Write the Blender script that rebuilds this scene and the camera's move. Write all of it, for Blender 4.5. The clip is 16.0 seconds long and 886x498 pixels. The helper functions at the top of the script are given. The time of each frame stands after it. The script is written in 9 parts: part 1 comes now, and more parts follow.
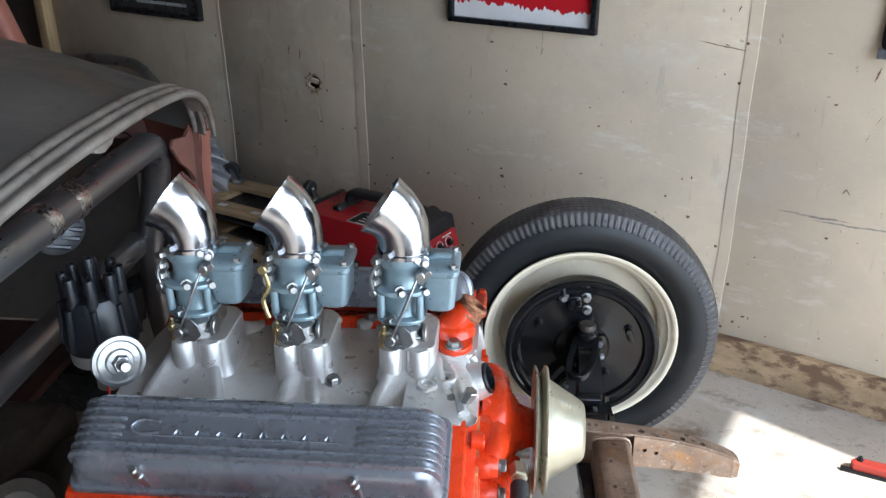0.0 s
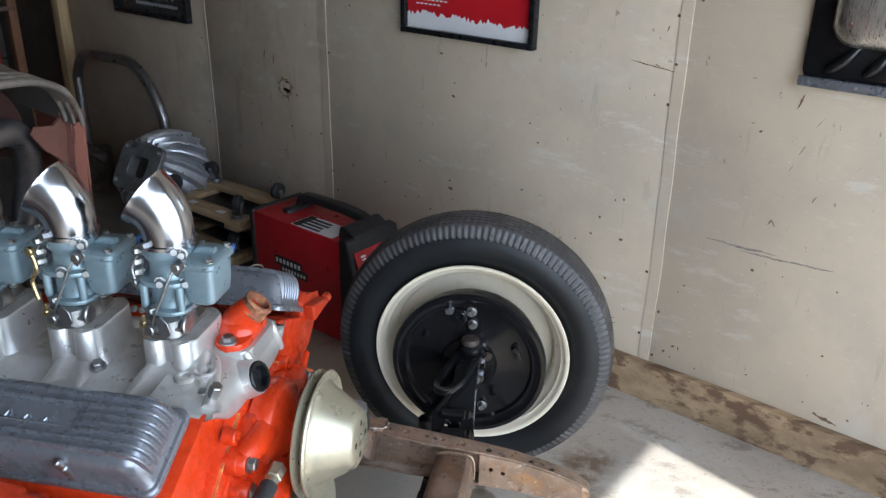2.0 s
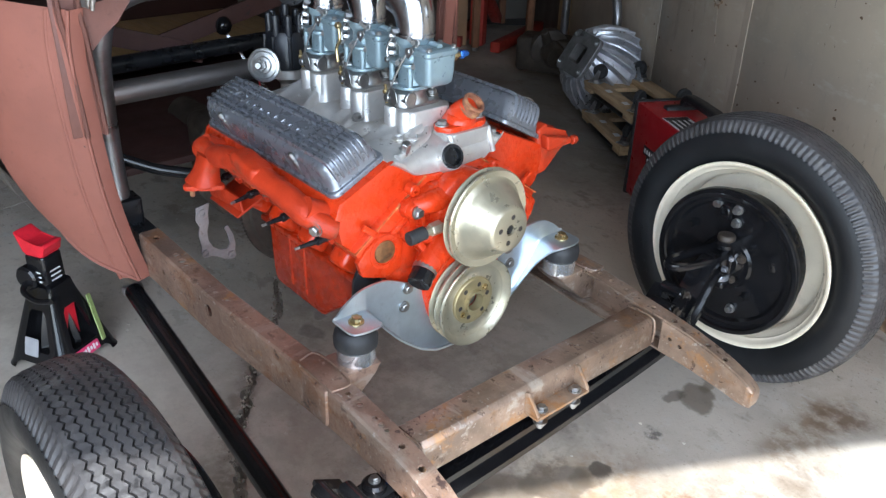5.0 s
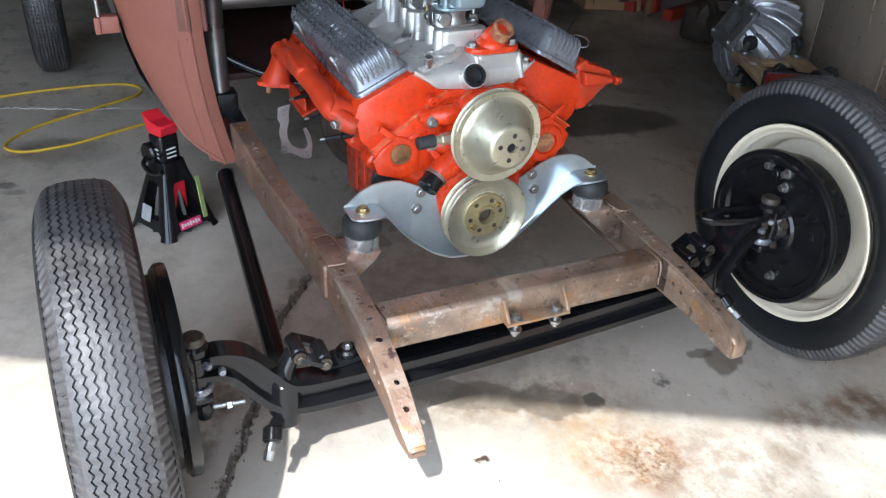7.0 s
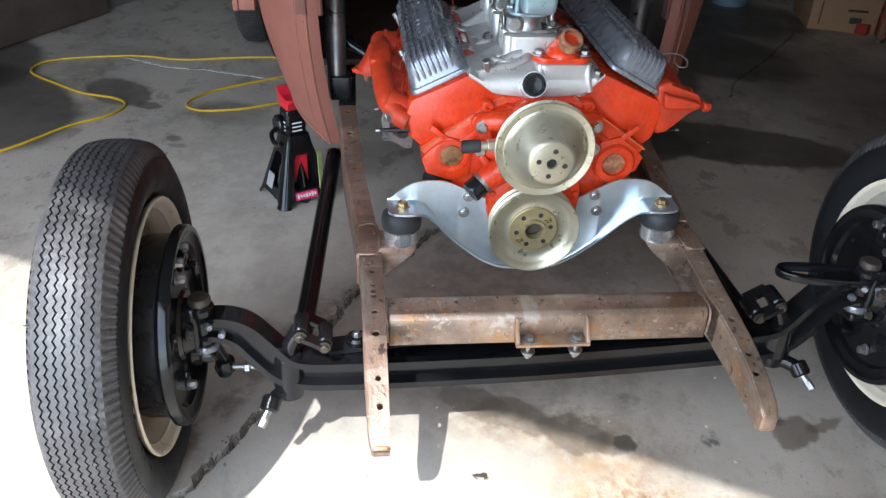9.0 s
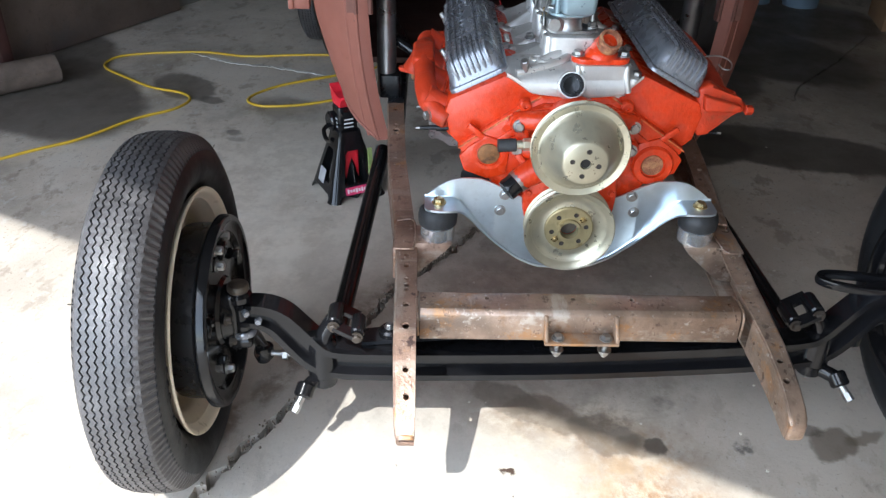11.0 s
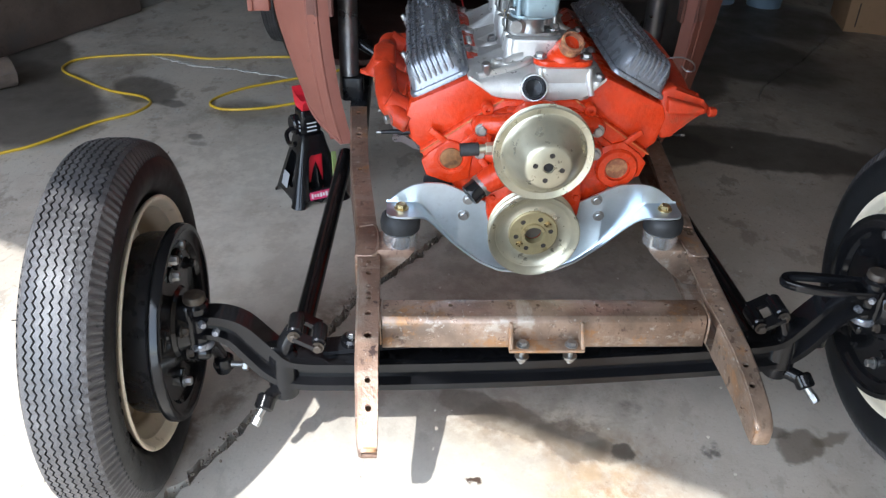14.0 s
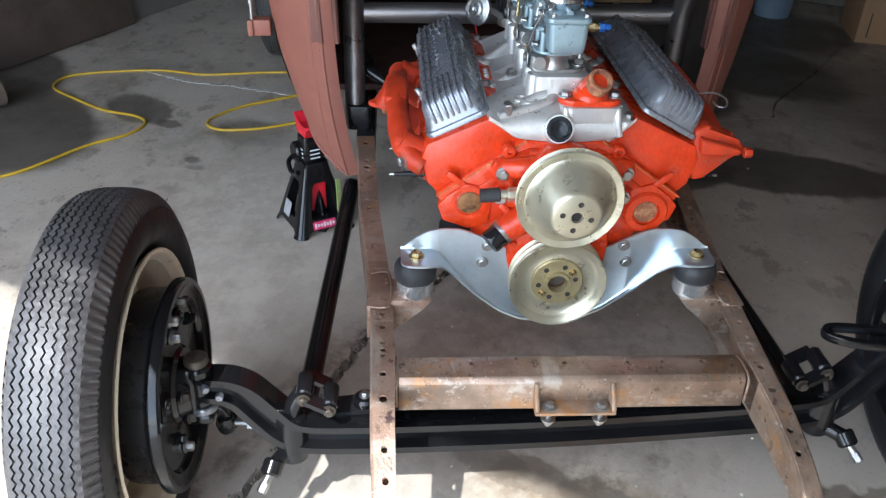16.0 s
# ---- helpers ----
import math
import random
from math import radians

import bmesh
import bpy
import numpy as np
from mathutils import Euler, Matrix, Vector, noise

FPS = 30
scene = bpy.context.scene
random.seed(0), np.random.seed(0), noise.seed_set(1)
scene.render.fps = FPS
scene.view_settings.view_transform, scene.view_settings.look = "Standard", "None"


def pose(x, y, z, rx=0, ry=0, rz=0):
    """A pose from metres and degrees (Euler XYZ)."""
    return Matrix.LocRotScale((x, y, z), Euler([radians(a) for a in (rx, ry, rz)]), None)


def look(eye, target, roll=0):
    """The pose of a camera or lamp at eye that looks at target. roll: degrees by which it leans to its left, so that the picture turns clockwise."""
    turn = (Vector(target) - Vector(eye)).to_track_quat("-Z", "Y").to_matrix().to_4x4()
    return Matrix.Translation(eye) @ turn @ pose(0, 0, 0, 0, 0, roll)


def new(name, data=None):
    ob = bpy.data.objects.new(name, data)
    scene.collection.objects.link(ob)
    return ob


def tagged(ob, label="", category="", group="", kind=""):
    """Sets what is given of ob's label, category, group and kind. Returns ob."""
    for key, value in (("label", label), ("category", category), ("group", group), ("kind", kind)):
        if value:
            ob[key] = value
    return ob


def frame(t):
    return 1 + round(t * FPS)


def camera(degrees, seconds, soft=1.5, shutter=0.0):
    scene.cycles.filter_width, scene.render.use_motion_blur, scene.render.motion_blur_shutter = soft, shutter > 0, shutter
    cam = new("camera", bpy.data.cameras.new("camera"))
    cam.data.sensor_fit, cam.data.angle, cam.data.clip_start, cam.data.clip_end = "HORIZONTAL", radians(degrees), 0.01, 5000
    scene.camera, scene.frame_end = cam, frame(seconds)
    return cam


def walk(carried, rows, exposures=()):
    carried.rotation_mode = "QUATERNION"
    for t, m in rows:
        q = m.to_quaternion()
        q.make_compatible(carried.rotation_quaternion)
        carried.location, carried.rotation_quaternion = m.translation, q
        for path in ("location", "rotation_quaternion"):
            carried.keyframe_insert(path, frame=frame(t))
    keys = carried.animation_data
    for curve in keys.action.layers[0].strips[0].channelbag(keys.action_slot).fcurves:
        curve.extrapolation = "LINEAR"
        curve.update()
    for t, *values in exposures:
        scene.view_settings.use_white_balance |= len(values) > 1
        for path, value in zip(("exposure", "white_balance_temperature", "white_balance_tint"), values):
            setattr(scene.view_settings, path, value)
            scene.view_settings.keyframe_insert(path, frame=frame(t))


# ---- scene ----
cam = camera(56.8, 16.0, soft=1.35)
PATH = [
    (0, (-0.03, -0.996, 1.305), (-0.168, 0.817, 0.47), -0.1),
    (0.5, (0.1, -1.022, 1.305), (-0.003, 0.795, 0.476), 0.2),
    (1, (0.22, -0.99, 1.31), (0.124, 0.833, 0.492), 0.5),
    (1.5, (0.302, -0.967, 1.301), (0.155, 0.857, 0.494), 0.9),
    (2, (0.383, -0.944, 1.288), (0.063, 0.861, 0.489), 1.3),
    (2.5, (0.452, -0.97, 1.265), (-0.17, 0.756, 0.468), 1.4),
    (3, (0.531, -0.995, 1.238), (-0.357, 0.602, 0.425), 1.5),
    (3.5, (0.658, -0.983, 1.225), (-0.347, 0.529, 0.384), 1.6),
    (4, (0.776, -0.956, 1.226), (-0.299, 0.483, 0.347), 1.9),
    (4.5, (0.887, -0.909, 1.21), (-0.326, 0.392, 0.296), 2.0),
    (5, (0.981, -0.929, 1.201), (-0.343, 0.234, 0.256), 1.9),
    (5.2, (1.02, -0.936, 1.192), (-0.327, 0.192, 0.237), 1.9),
    (7.3, (1.369, -0.663, 1.171), (-0.211, 0.005, 0.143), 2.9),
    (7.5, (1.393, -0.63, 1.18), (-0.201, -0.005, 0.146), 2.9),
    (8, (1.425, -0.518, 1.205), (-0.204, -0.005, 0.164), 2.7),
    (8.5, (1.413, -0.407, 1.201), (-0.252, -0.041, 0.154), 2.7),
    (9, (1.398, -0.341, 1.191), (-0.292, -0.143, 0.14), 2.6),
    (9.2, (1.405, -0.335, 1.196), (-0.29, -0.187, 0.145), 2.6),
    (11.3, (1.428, -0.279, 1.203), (-0.27, -0.242, 0.146), 1.5),
    (11.5, (1.429, -0.283, 1.205), (-0.268, -0.235, 0.147), 1.6),
    (12, (1.428, -0.285, 1.206), (-0.268, -0.223, 0.148), 1.6),
    (12.5, (1.42, -0.28, 1.203), (-0.276, -0.202, 0.146), 1.7),
    (13, (1.419, -0.268, 1.2), (-0.279, -0.177, 0.146), 1.9),
    (13.5, (1.419, -0.274, 1.201), (-0.279, -0.174, 0.148), 2.0),
    (14, (1.397, -0.262, 1.196), (-0.299, -0.158, 0.142), 2.0),
    (14.5, (1.355, -0.256, 1.185), (-0.342, -0.151, 0.132), 2.1),
    (15, (1.32, -0.291, 1.195), (-0.376, -0.187, 0.139), 2.0),
    (15.5, (1.302, -0.306, 1.215), (-0.391, -0.198, 0.157), 1.9),
    (16, (1.258, -0.3, 1.222), (-0.436, -0.182, 0.164), 2.0),
]
walk(cam, [(t, look(eye, target, roll)) for t, eye, target, roll in PATH], [(0.0, 1.89, 5900, 8), (1.0, 1.54, 5900, 8), (2.5, 1.64, 5900, 8), (3.5, 1.90, 5900, 8), (5.0, 1.83, 5900, 8), (7.5, 1.54, 5900, 8), (9.0, 1.55, 5900, 8), (14.0, 1.58, 5900, 8), (16.0, 1.66, 5900, 8)])

# ---- world, sun, exposure ----
SUN_DIR = Vector((0.62, -0.46, 1.0)).normalized()
elev = math.asin(SUN_DIR.z)
world = bpy.data.worlds.new("sky")
scene.world = world
world.use_nodes = True
wn = world.node_tree.nodes
sky = wn.new("ShaderNodeTexSky")
sky.sky_type = "NISHITA"
sky.sun_disc = False
sky.sun_elevation = elev
sky.sun_rotation = math.atan2(SUN_DIR.x, SUN_DIR.y)
wn["Background"].inputs["Strength"].default_value = 0.15
world.node_tree.links.new(sky.outputs["Color"], wn["Background"].inputs["Color"])

sun_data = bpy.data.lights.new("sun", "SUN")
sun_data.energy = 2.5
sun_data.angle = radians(0.6)
sun_data.color = (1.0, 0.96, 0.9)
sun = new("sun", sun_data)
sun.matrix_world = look(Vector((0, 0, 3)) + SUN_DIR * 4, (0, 0, 3))


# ---- building helpers ----
WORLD_OF = {}


def thing(name, at=(0, 0, 0), rz=0, label="", category="", group="", kind="", local=False):
    """An empty at its base. Parts are given in world coordinates, or in the thing's own if local."""
    ob = new(name)
    m = pose(at[0], at[1], at[2], 0, 0, rz)
    ob.matrix_basis = m
    WORLD_OF[ob] = Matrix() if local else m
    ob.empty_display_size = 0.05
    return tagged(ob, label, category, group, kind)


def finish(bm, name, material, angle=38):
    bmesh.ops.recalc_face_normals(bm, faces=bm.faces)
    me = bpy.data.meshes.new(name)
    bm.to_mesh(me)
    bm.free()
    me.polygons.foreach_set("use_smooth", [True] * len(me.polygons))
    me.set_sharp_from_angle(angle=radians(angle))
    if material:
        me.materials.append(material)
    return me


def part(name, bm, material, parent, label="", angle=38):
    w = WORLD_OF[parent]
    bm.transform(w.inverted())
    ob = new(name, finish(bm, name, material, angle))
    ob.parent = parent
    WORLD_OF[ob] = w
    return tagged(ob, label)


def single(name, bm, material, label="", category="", group="", kind="", angle=38):
    """A thing that is one mesh, in world coordinates."""
    ob = new(name, finish(bm, name, material, angle))
    WORLD_OF[ob] = Matrix()
    return tagged(ob, label, category, group, kind)


def piece(name, me, m, parent, label=""):
    """A part on a shared mesh at a pose given as for part()."""
    ob = new(name, me)
    ob.parent = parent
    ob.matrix_basis = WORLD_OF[parent].inverted() @ m
    return tagged(ob, label)


def axis_pose(at, way, up=(0.13, 0.31, 0.94)):
    """A pose whose z runs along way."""
    z = Vector(way).normalized()
    u = Vector(up)
    if abs(u.normalized().dot(z)) > 0.98:
        u = Vector((1, 0.1, 0))
    x = u.cross(z).normalized()
    y = z.cross(x)
    return Matrix.Translation(at) @ Matrix((x, y, z)).transposed().to_4x4()


def box(bm, c, s, rot=None, bev=0.003, seg=2):
    m = Matrix.Translation(c) @ (rot.to_4x4() if rot else Matrix()) @ Matrix.Diagonal((s[0], s[1], s[2], 1))
    r = bmesh.ops.create_cube(bm, size=1, matrix=m)
    if bev:
        es = list({e for v in r["verts"] for e in v.link_edges})
        bmesh.ops.bevel(bm, geom=es, offset=min(bev, 0.45 * min(s)), segments=seg, affect="EDGES", profile=0.5)
    return bm


def ring_strip(bm, rings, closed_ring=True, cap0=True, cap1=True):
    rows = [[bm.verts.new(p) for p in r] for r in rings]
    k = len(rows[0])
    for a, b in zip(rows, rows[1:]):
        for i in range(k if closed_ring else k - 1):
            j = (i + 1) % k
            bm.faces.new((a[i], a[j], b[j], b[i]))
    if cap0:
        bm.faces.new(rows[0][::-1])
    if cap1:
        bm.faces.new(rows[-1])
    return rows


def lathe(bm, prof, m=None, seg=32, cap0=False, cap1=False):
    """prof: (radius, height) turned round z, then placed by m."""
    m = m or Matrix()
    rings = []
    for r, h in prof:
        rings.append([m @ Vector((r * math.cos(2 * math.pi * i / seg), r * math.sin(2 * math.pi * i / seg), h)) for i in range(seg)])
    ring_strip(bm, rings, True, cap0, cap1)
    return bm


def cyl(bm, a, b, r, r2=None, seg=20, ch=0.0015):
    a, b = Vector(a), Vector(b)
    h = (b - a).length
    r2 = r if r2 is None else r2
    ch = min(ch, r * 0.4, r2 * 0.4, h * 0.3)
    lathe(bm, [(r - ch, 0), (r, ch), (r2, h - ch), (r2 - ch, h)], axis_pose(a, b - a), seg, True, True)
    return bm


def hexbolt(bm, at, way, r=0.008, h=0.006, washer=True):
    m = axis_pose(at, way)
    if washer:
        lathe(bm, [(r * 1.35, 0), (r * 1.35, h * 0.22), (r * 0.9, h * 0.24)], m, 16, True, False)
    lathe(bm, [(r, h * 0.2), (r, h * 0.85), (r * 0.8, h)], m, 6, True, True)
    return bm


def bolts(name, spots, material, parent, r=0.008, h=0.006, washer=True, label=""):
    """Hex bolts as parts of their own on one shared mesh. spots: (place, way)."""
    bm = bmesh.new()
    hexbolt(bm, (0, 0, 0), (0, 0, 1), r, h, washer)
    me = finish(bm, name, material)
    for at, way in spots:
        piece(name, me, axis_pose(at, way), parent, label)


def smooth_path(pts, n=6, closed=False):
    """Catmull-Rom points through pts."""
    p = [Vector(q) for q in pts]
    out = []
    k = len(p)
    for i in range(k if closed else k - 1):
        if closed:
            a, b, c, d = p[i - 1], p[i], p[(i + 1) % k], p[(i + 2) % k]
        else:
            a, b, c, d = p[max(i - 1, 0)], p[i], p[i + 1], p[min(i + 2, k - 1)]
        for j in range(n):
            t = j / n
            out.append(0.5 * (2 * b + (c - a) * t + (2 * a - 5 * b + 4 * c - d) * t * t + (3 * b - a - 3 * c + d) * t ** 3))
    if not closed:
        out.append(p[-1].copy())
    return out


def tube(bm, pts, r, seg=12, n=6, smooth=True, closed=False, section=None, up=(0, 0, 1), cap=True):
    """A round bar, or a bar of another section (list of 2D points), along a path."""
    path = smooth_path(pts, n, closed) if smooth else [Vector(p) for p in pts]
    rr = r if callable(r) else (lambda t: r)
    rings = []
    u = Vector(up)
    k = len(path)
    for i, p in enumerate(path):
        if closed:
            way = path[(i + 1) % k] - path[i - 1]
        else:
            way = path[min(i + 1, k - 1)] - path[max(i - 1, 0)]
        way.normalize()
        x = u.cross(way)
        if x.length < 1e-4:
            x = Vector((1, 0.2, 0)).cross(way)
        x.normalize()
        y = way.cross(x)
        u = y
        q = rr(i / max(1, k - 1))
        if section:
            rings.append([p + x * (s[0] * q) + y * (s[1] * q) for s in section])
        else:
            rings.append([p + (x * math.cos(2 * math.pi * a / seg) + y * math.sin(2 * math.pi * a / seg)) * q for a in range(seg)])
    if closed:
        rings.append(rings[0])
        ring_strip(bm, rings, True, False, False)
        bmesh.ops.remove_doubles(bm, verts=bm.verts, dist=1e-6)
    else:
        ring_strip(bm, rings, True, cap, cap)
    return bm


def prism(bm, poly, m, h0, h1, bev=0.0, seg=2):
    """A 2D outline (x, y), placed by m and drawn out along its z from h0 to h1."""
    a = [bm.verts.new(m @ Vector((x, y, h0))) for x, y in poly]
    b = [bm.verts.new(m @ Vector((x, y, h1))) for x, y in poly]
    k = len(poly)
    fs = [bm.faces.new(a[::-1]), bm.faces.new(b)]
    for i in range(k):
        fs.append(bm.faces.new((a[i], a[(i + 1) % k], b[(i + 1) % k], b[i])))
    if bev:
        es = list({e for f in fs for e in f.edges})
        bmesh.ops.bevel(bm, geom=es, offset=bev, segments=seg, affect="EDGES", profile=0.5)
    return bm


def rounded(w, h, r, n=5, cx=0, cy=0):
    """A rounded rectangle's outline."""
    out = []
    for sx, sy, a0 in ((1, 1, 0), (-1, 1, 90), (-1, -1, 180), (1, -1, 270)):
        for i in range(n + 1):
            a = radians(a0 + 90 * i / n)
            out.append((cx + sx * (w / 2 - r) + r * math.cos(a), cy + sy * (h / 2 - r) + r * math.sin(a)))
    return out


def cut(ob, cutter_bm):
    """Takes the cutter's volume out of a mesh object."""
    bmesh.ops.recalc_face_normals(cutter_bm, faces=cutter_bm.faces)
    me = bpy.data.meshes.new("cutter")
    cutter_bm.to_mesh(me)
    cutter_bm.free()
    tool = new("cutter", me)
    tool.parent = ob.parent
    mod = ob.modifiers.new("holes", "BOOLEAN")
    mod.object, mod.operation, mod.solver = tool, "DIFFERENCE", "EXACT"
    bpy.context.view_layer.update()
    dg = bpy.context.evaluated_depsgraph_get()
    made = bpy.data.meshes.new_from_object(ob.evaluated_get(dg))
    ob.modifiers.remove(mod)
    ob.data = made
    made.set_sharp_from_angle(angle=radians(38))
    bpy.data.objects.remove(tool)
    bpy.data.meshes.remove(me)
    return ob


XZ = Matrix(((1, 0, 0, 0), (0, 0, 1, 0), (0, 1, 0, 0), (0, 0, 0, 1)))    # outline x,y -> world x,z drawn along y
YZ = Matrix(((0, 0, 1, 0), (1, 0, 0, 0), (0, 1, 0, 0), (0, 0, 0, 1)))    # outline x,y -> world y,z drawn along x


# ---- materials ----
def surface(name, base, rough=0.5, metal=0.0, vary=0.15, scale=8.0, fine=60.0, spot=None, spot_scale=5.0, spot_at=0.6, spot_soft=0.12,
            bump=0.1, bump_scale=120.0, stretch=(1, 1, 1), coat=0.0, rough_vary=0.12, spec=0.5, spot2=None, spot2_scale=20.0, spot2_at=0.62, metal_spot=None):
    """A worn surface: a base colour that varies at two scales, spots of a second and third colour, uneven gloss and fine relief."""
    m = bpy.data.materials.new(name)
    m.use_nodes = True
    nt = m.node_tree
    n, link = nt.nodes, nt.links.new
    b = n["Principled BSDF"]
    co = n.new("ShaderNodeTexCoord")
    mp = n.new("ShaderNodeMapping")
    mp.inputs["Scale"].default_value = stretch
    link(co.outputs["Object"], mp.inputs["Vector"])

    def noise_at(s, detail=5.0, rough_=0.6):
        t = n.new("ShaderNodeTexNoise")
        t.inputs["Scale"].default_value = s
        t.inputs["Detail"].default_value = detail
        t.inputs["Roughness"].default_value = rough_
        link(mp.outputs["Vector"], t.inputs["Vector"])
        return t.outputs["Fac"]

    def ramp(fac, lo, hi):
        r = n.new("ShaderNodeMapRange")
        r.interpolation_type = "SMOOTHSTEP"
        r.inputs["From Min"].default_value, r.inputs["From Max"].default_value = lo, hi
        link(fac, r.inputs["Value"])
        return r.outputs["Result"]

    def mix(a, c, fac):
        x = n.new("ShaderNodeMix")
        x.data_type = "RGBA"
        link(fac, x.inputs["Factor"])
        for k, v in (("A", a), ("B", c)):
            sock = [s for s in x.inputs if s.name == k and s.type == "RGBA"][0]
            if isinstance(v, tuple):
                sock.default_value = (*v, 1)
            else:
                link(v, sock)
        return [s for s in x.outputs if s.type == "RGBA"][0]

    lo = tuple(max(0, c * (1 - vary)) for c in base)
    hi = tuple(min(1, c * (1 + vary)) for c in base)
    big = noise_at(scale)
    small = noise_at(fine, 3.0)
    col = mix(lo, hi, ramp(big, 0.3, 0.7))
    dark = tuple(max(0, c * (1 - 1.3 * vary)) for c in base)
    col = mix(col, dark, ramp(small, 0.55, 0.8))
    if spot:
        f1 = ramp(noise_at(spot_scale, 8.0, 0.65), spot_at, spot_at + spot_soft)
        col = mix(col, spot, f1)
        if metal_spot is not None:
            mm = n.new("ShaderNodeMapRange")
            mm.inputs["To Min"].default_value, mm.inputs["To Max"].default_value = metal, metal_spot
            link(f1, mm.inputs["Value"])
            link(mm.outputs["Result"], b.inputs["Metallic"])
    if spot2:
        col = mix(col, spot2, ramp(noise_at(spot2_scale, 6.0, 0.7), spot2_at, spot2_at + 0.06))
    link(col, b.inputs["Base Color"])
    rr = n.new("ShaderNodeMapRange")
    rr.inputs["From Min"].default_value, rr.inputs["From Max"].default_value = 0.3, 0.7
    rr.inputs["To Min"].default_value, rr.inputs["To Max"].default_value = max(0.02, rough - rough_vary), min(1, rough + rough_vary)
    link(noise_at(scale * 2.3, 6.0), rr.inputs["Value"])
    link(rr.outputs["Result"], b.inputs["Roughness"])
    if not (spot and metal_spot is not None):
        b.inputs["Metallic"].default_value = metal
    b.inputs["Specular IOR Level"].default_value = spec
    if coat:
        b.inputs["Coat Weight"].default_value = coat
        b.inputs["Coat Roughness"].default_value = 0.08
    if bump:
        bp = n.new("ShaderNodeBump")
        bp.inputs["Strength"].default_value = bump
        bp.inputs["Distance"].default_value = 0.004
        ad = n.new("ShaderNodeMath")
        ad.operation = "ADD"
        link(noise_at(bump_scale, 4.0), ad.inputs[0])
        link(big, ad.inputs[1])
        link(ad.outputs[0], bp.inputs["Height"])
        link(bp.outputs["Normal"], b.inputs["Normal"])
    return m


ORANGE = surface("orange_engine_enamel", (0.56, 0.038, 0.006), 0.28, spec=0.4, vary=0.18, scale=14, spot=(0.40, 0.035, 0.010), spot_scale=14, spot_at=0.58, spot2=(0.16, 0.03, 0.015), spot2_scale=34, spot2_at=0.68, bump=0.25, bump_scale=90, coat=0.15)
ORANGE_DULL = surface("orange_enamel_dusty", (0.44, 0.035, 0.009), 0.42, spec=0.3, vary=0.16, scale=18, spot=(0.26, 0.05, 0.025), spot_scale=12, spot_at=0.55, spot2=(0.10, 0.035, 0.02), spot2_scale=26, spot2_at=0.63, bump=0.35, bump_scale=160)
CAST_ALU = surface("cast_aluminium", (0.575, 0.56, 0.535), 0.36, metal=0.62, vary=0.10, scale=16, spot=(0.40, 0.37, 0.32), spot_scale=16, spot_at=0.60, spot2=(0.24, 0.20, 0.15), spot2_scale=34, spot2_at=0.69, bump=0.22, bump_scale=420)
GREY_ALU = surface("polished_grey_aluminium", (0.225, 0.235, 0.262), 0.28, metal=0.6, vary=0.04, scale=20, spot=(0.24, 0.245, 0.262), spot_scale=9, spot_at=0.58, rough_vary=0.05, bump=0.0)
STEEL = surface("zinc_bolt_steel", (0.38, 0.38, 0.375), 0.40, metal=1.0, vary=0.15, scale=60, bump=0.1, bump_scale=300)
ZINC = surface("bright_zinc_plate", (0.58, 0.66, 0.72), 0.33, metal=0.85, vary=0.10, scale=14, spot=(0.58, 0.63, 0.68), spot_scale=9, spot_at=0.55, bump=0.04, bump_scale=60, rough_vary=0.05)
CARB = surface("blue_grey_carburettor_zinc", (0.25, 0.33, 0.365), 0.36, metal=0.45, vary=0.10, scale=30, spot=(0.21, 0.28, 0.32), spot_scale=20, spot_at=0.6, bump=0.1, bump_scale=350)
GOLD = surface("yellow_zinc_plating", (0.44, 0.405, 0.30), 0.34, metal=0.7, vary=0.12, scale=16, spot=(0.36, 0.33, 0.22), spot_scale=26, spot_at=0.62, bump=0.06, bump_scale=200)
BRASS = surface("brass", (0.44, 0.34, 0.17), 0.3, metal=0.9, vary=0.15, scale=40, bump=0.1)
BLUE_AN = surface("blue_anodised", (0.03, 0.12, 0.42), 0.3, metal=0.6, vary=0.1, scale=40, bump=0.05)
BLACK_GLOSS = surface("gloss_black_paint", (0.0075, 0.0075, 0.0085), 0.13, vary=0.2, scale=12, spot=(0.016, 0.015, 0.014), spot_scale=30, spot_at=0.68, bump=0.03, bump_scale=70, spec=0.38, rough_vary=0.07)
BLACK_SATIN = surface("satin_black_paint", (0.009, 0.0095, 0.011), 0.30, spec=0.30, vary=0.2, scale=14, spot=(0.05, 0.048, 0.045), spot_scale=18, spot_at=0.68, bump=0.1, bump_scale=140)
BLACK_PLASTIC = surface("black_plastic", (0.014, 0.014, 0.016), 0.42, vary=0.2, scale=20, bump=0.15, bump_scale=400)
BAKELITE = surface("black_distributor_cap", (0.010, 0.011, 0.014), 0.36, vary=0.2, scale=20, bump=0.05, spec=0.4)
RUBBER = surface("black_rubber", (0.020, 0.020, 0.021), 0.62, vary=0.25, scale=9, spot=(0.045, 0.043, 0.041), spot_scale=14, spot_at=0.58, bump=0.2, bump_scale=160)
TYRE_SIDE = surface("tyre_sidewall", (0.0105, 0.011, 0.012), 0.46, spec=0.32, vary=0.25, scale=7, spot=(0.022, 0.021, 0.020), spot_scale=6, spot_at=0.60, bump=0.10, bump_scale=220)
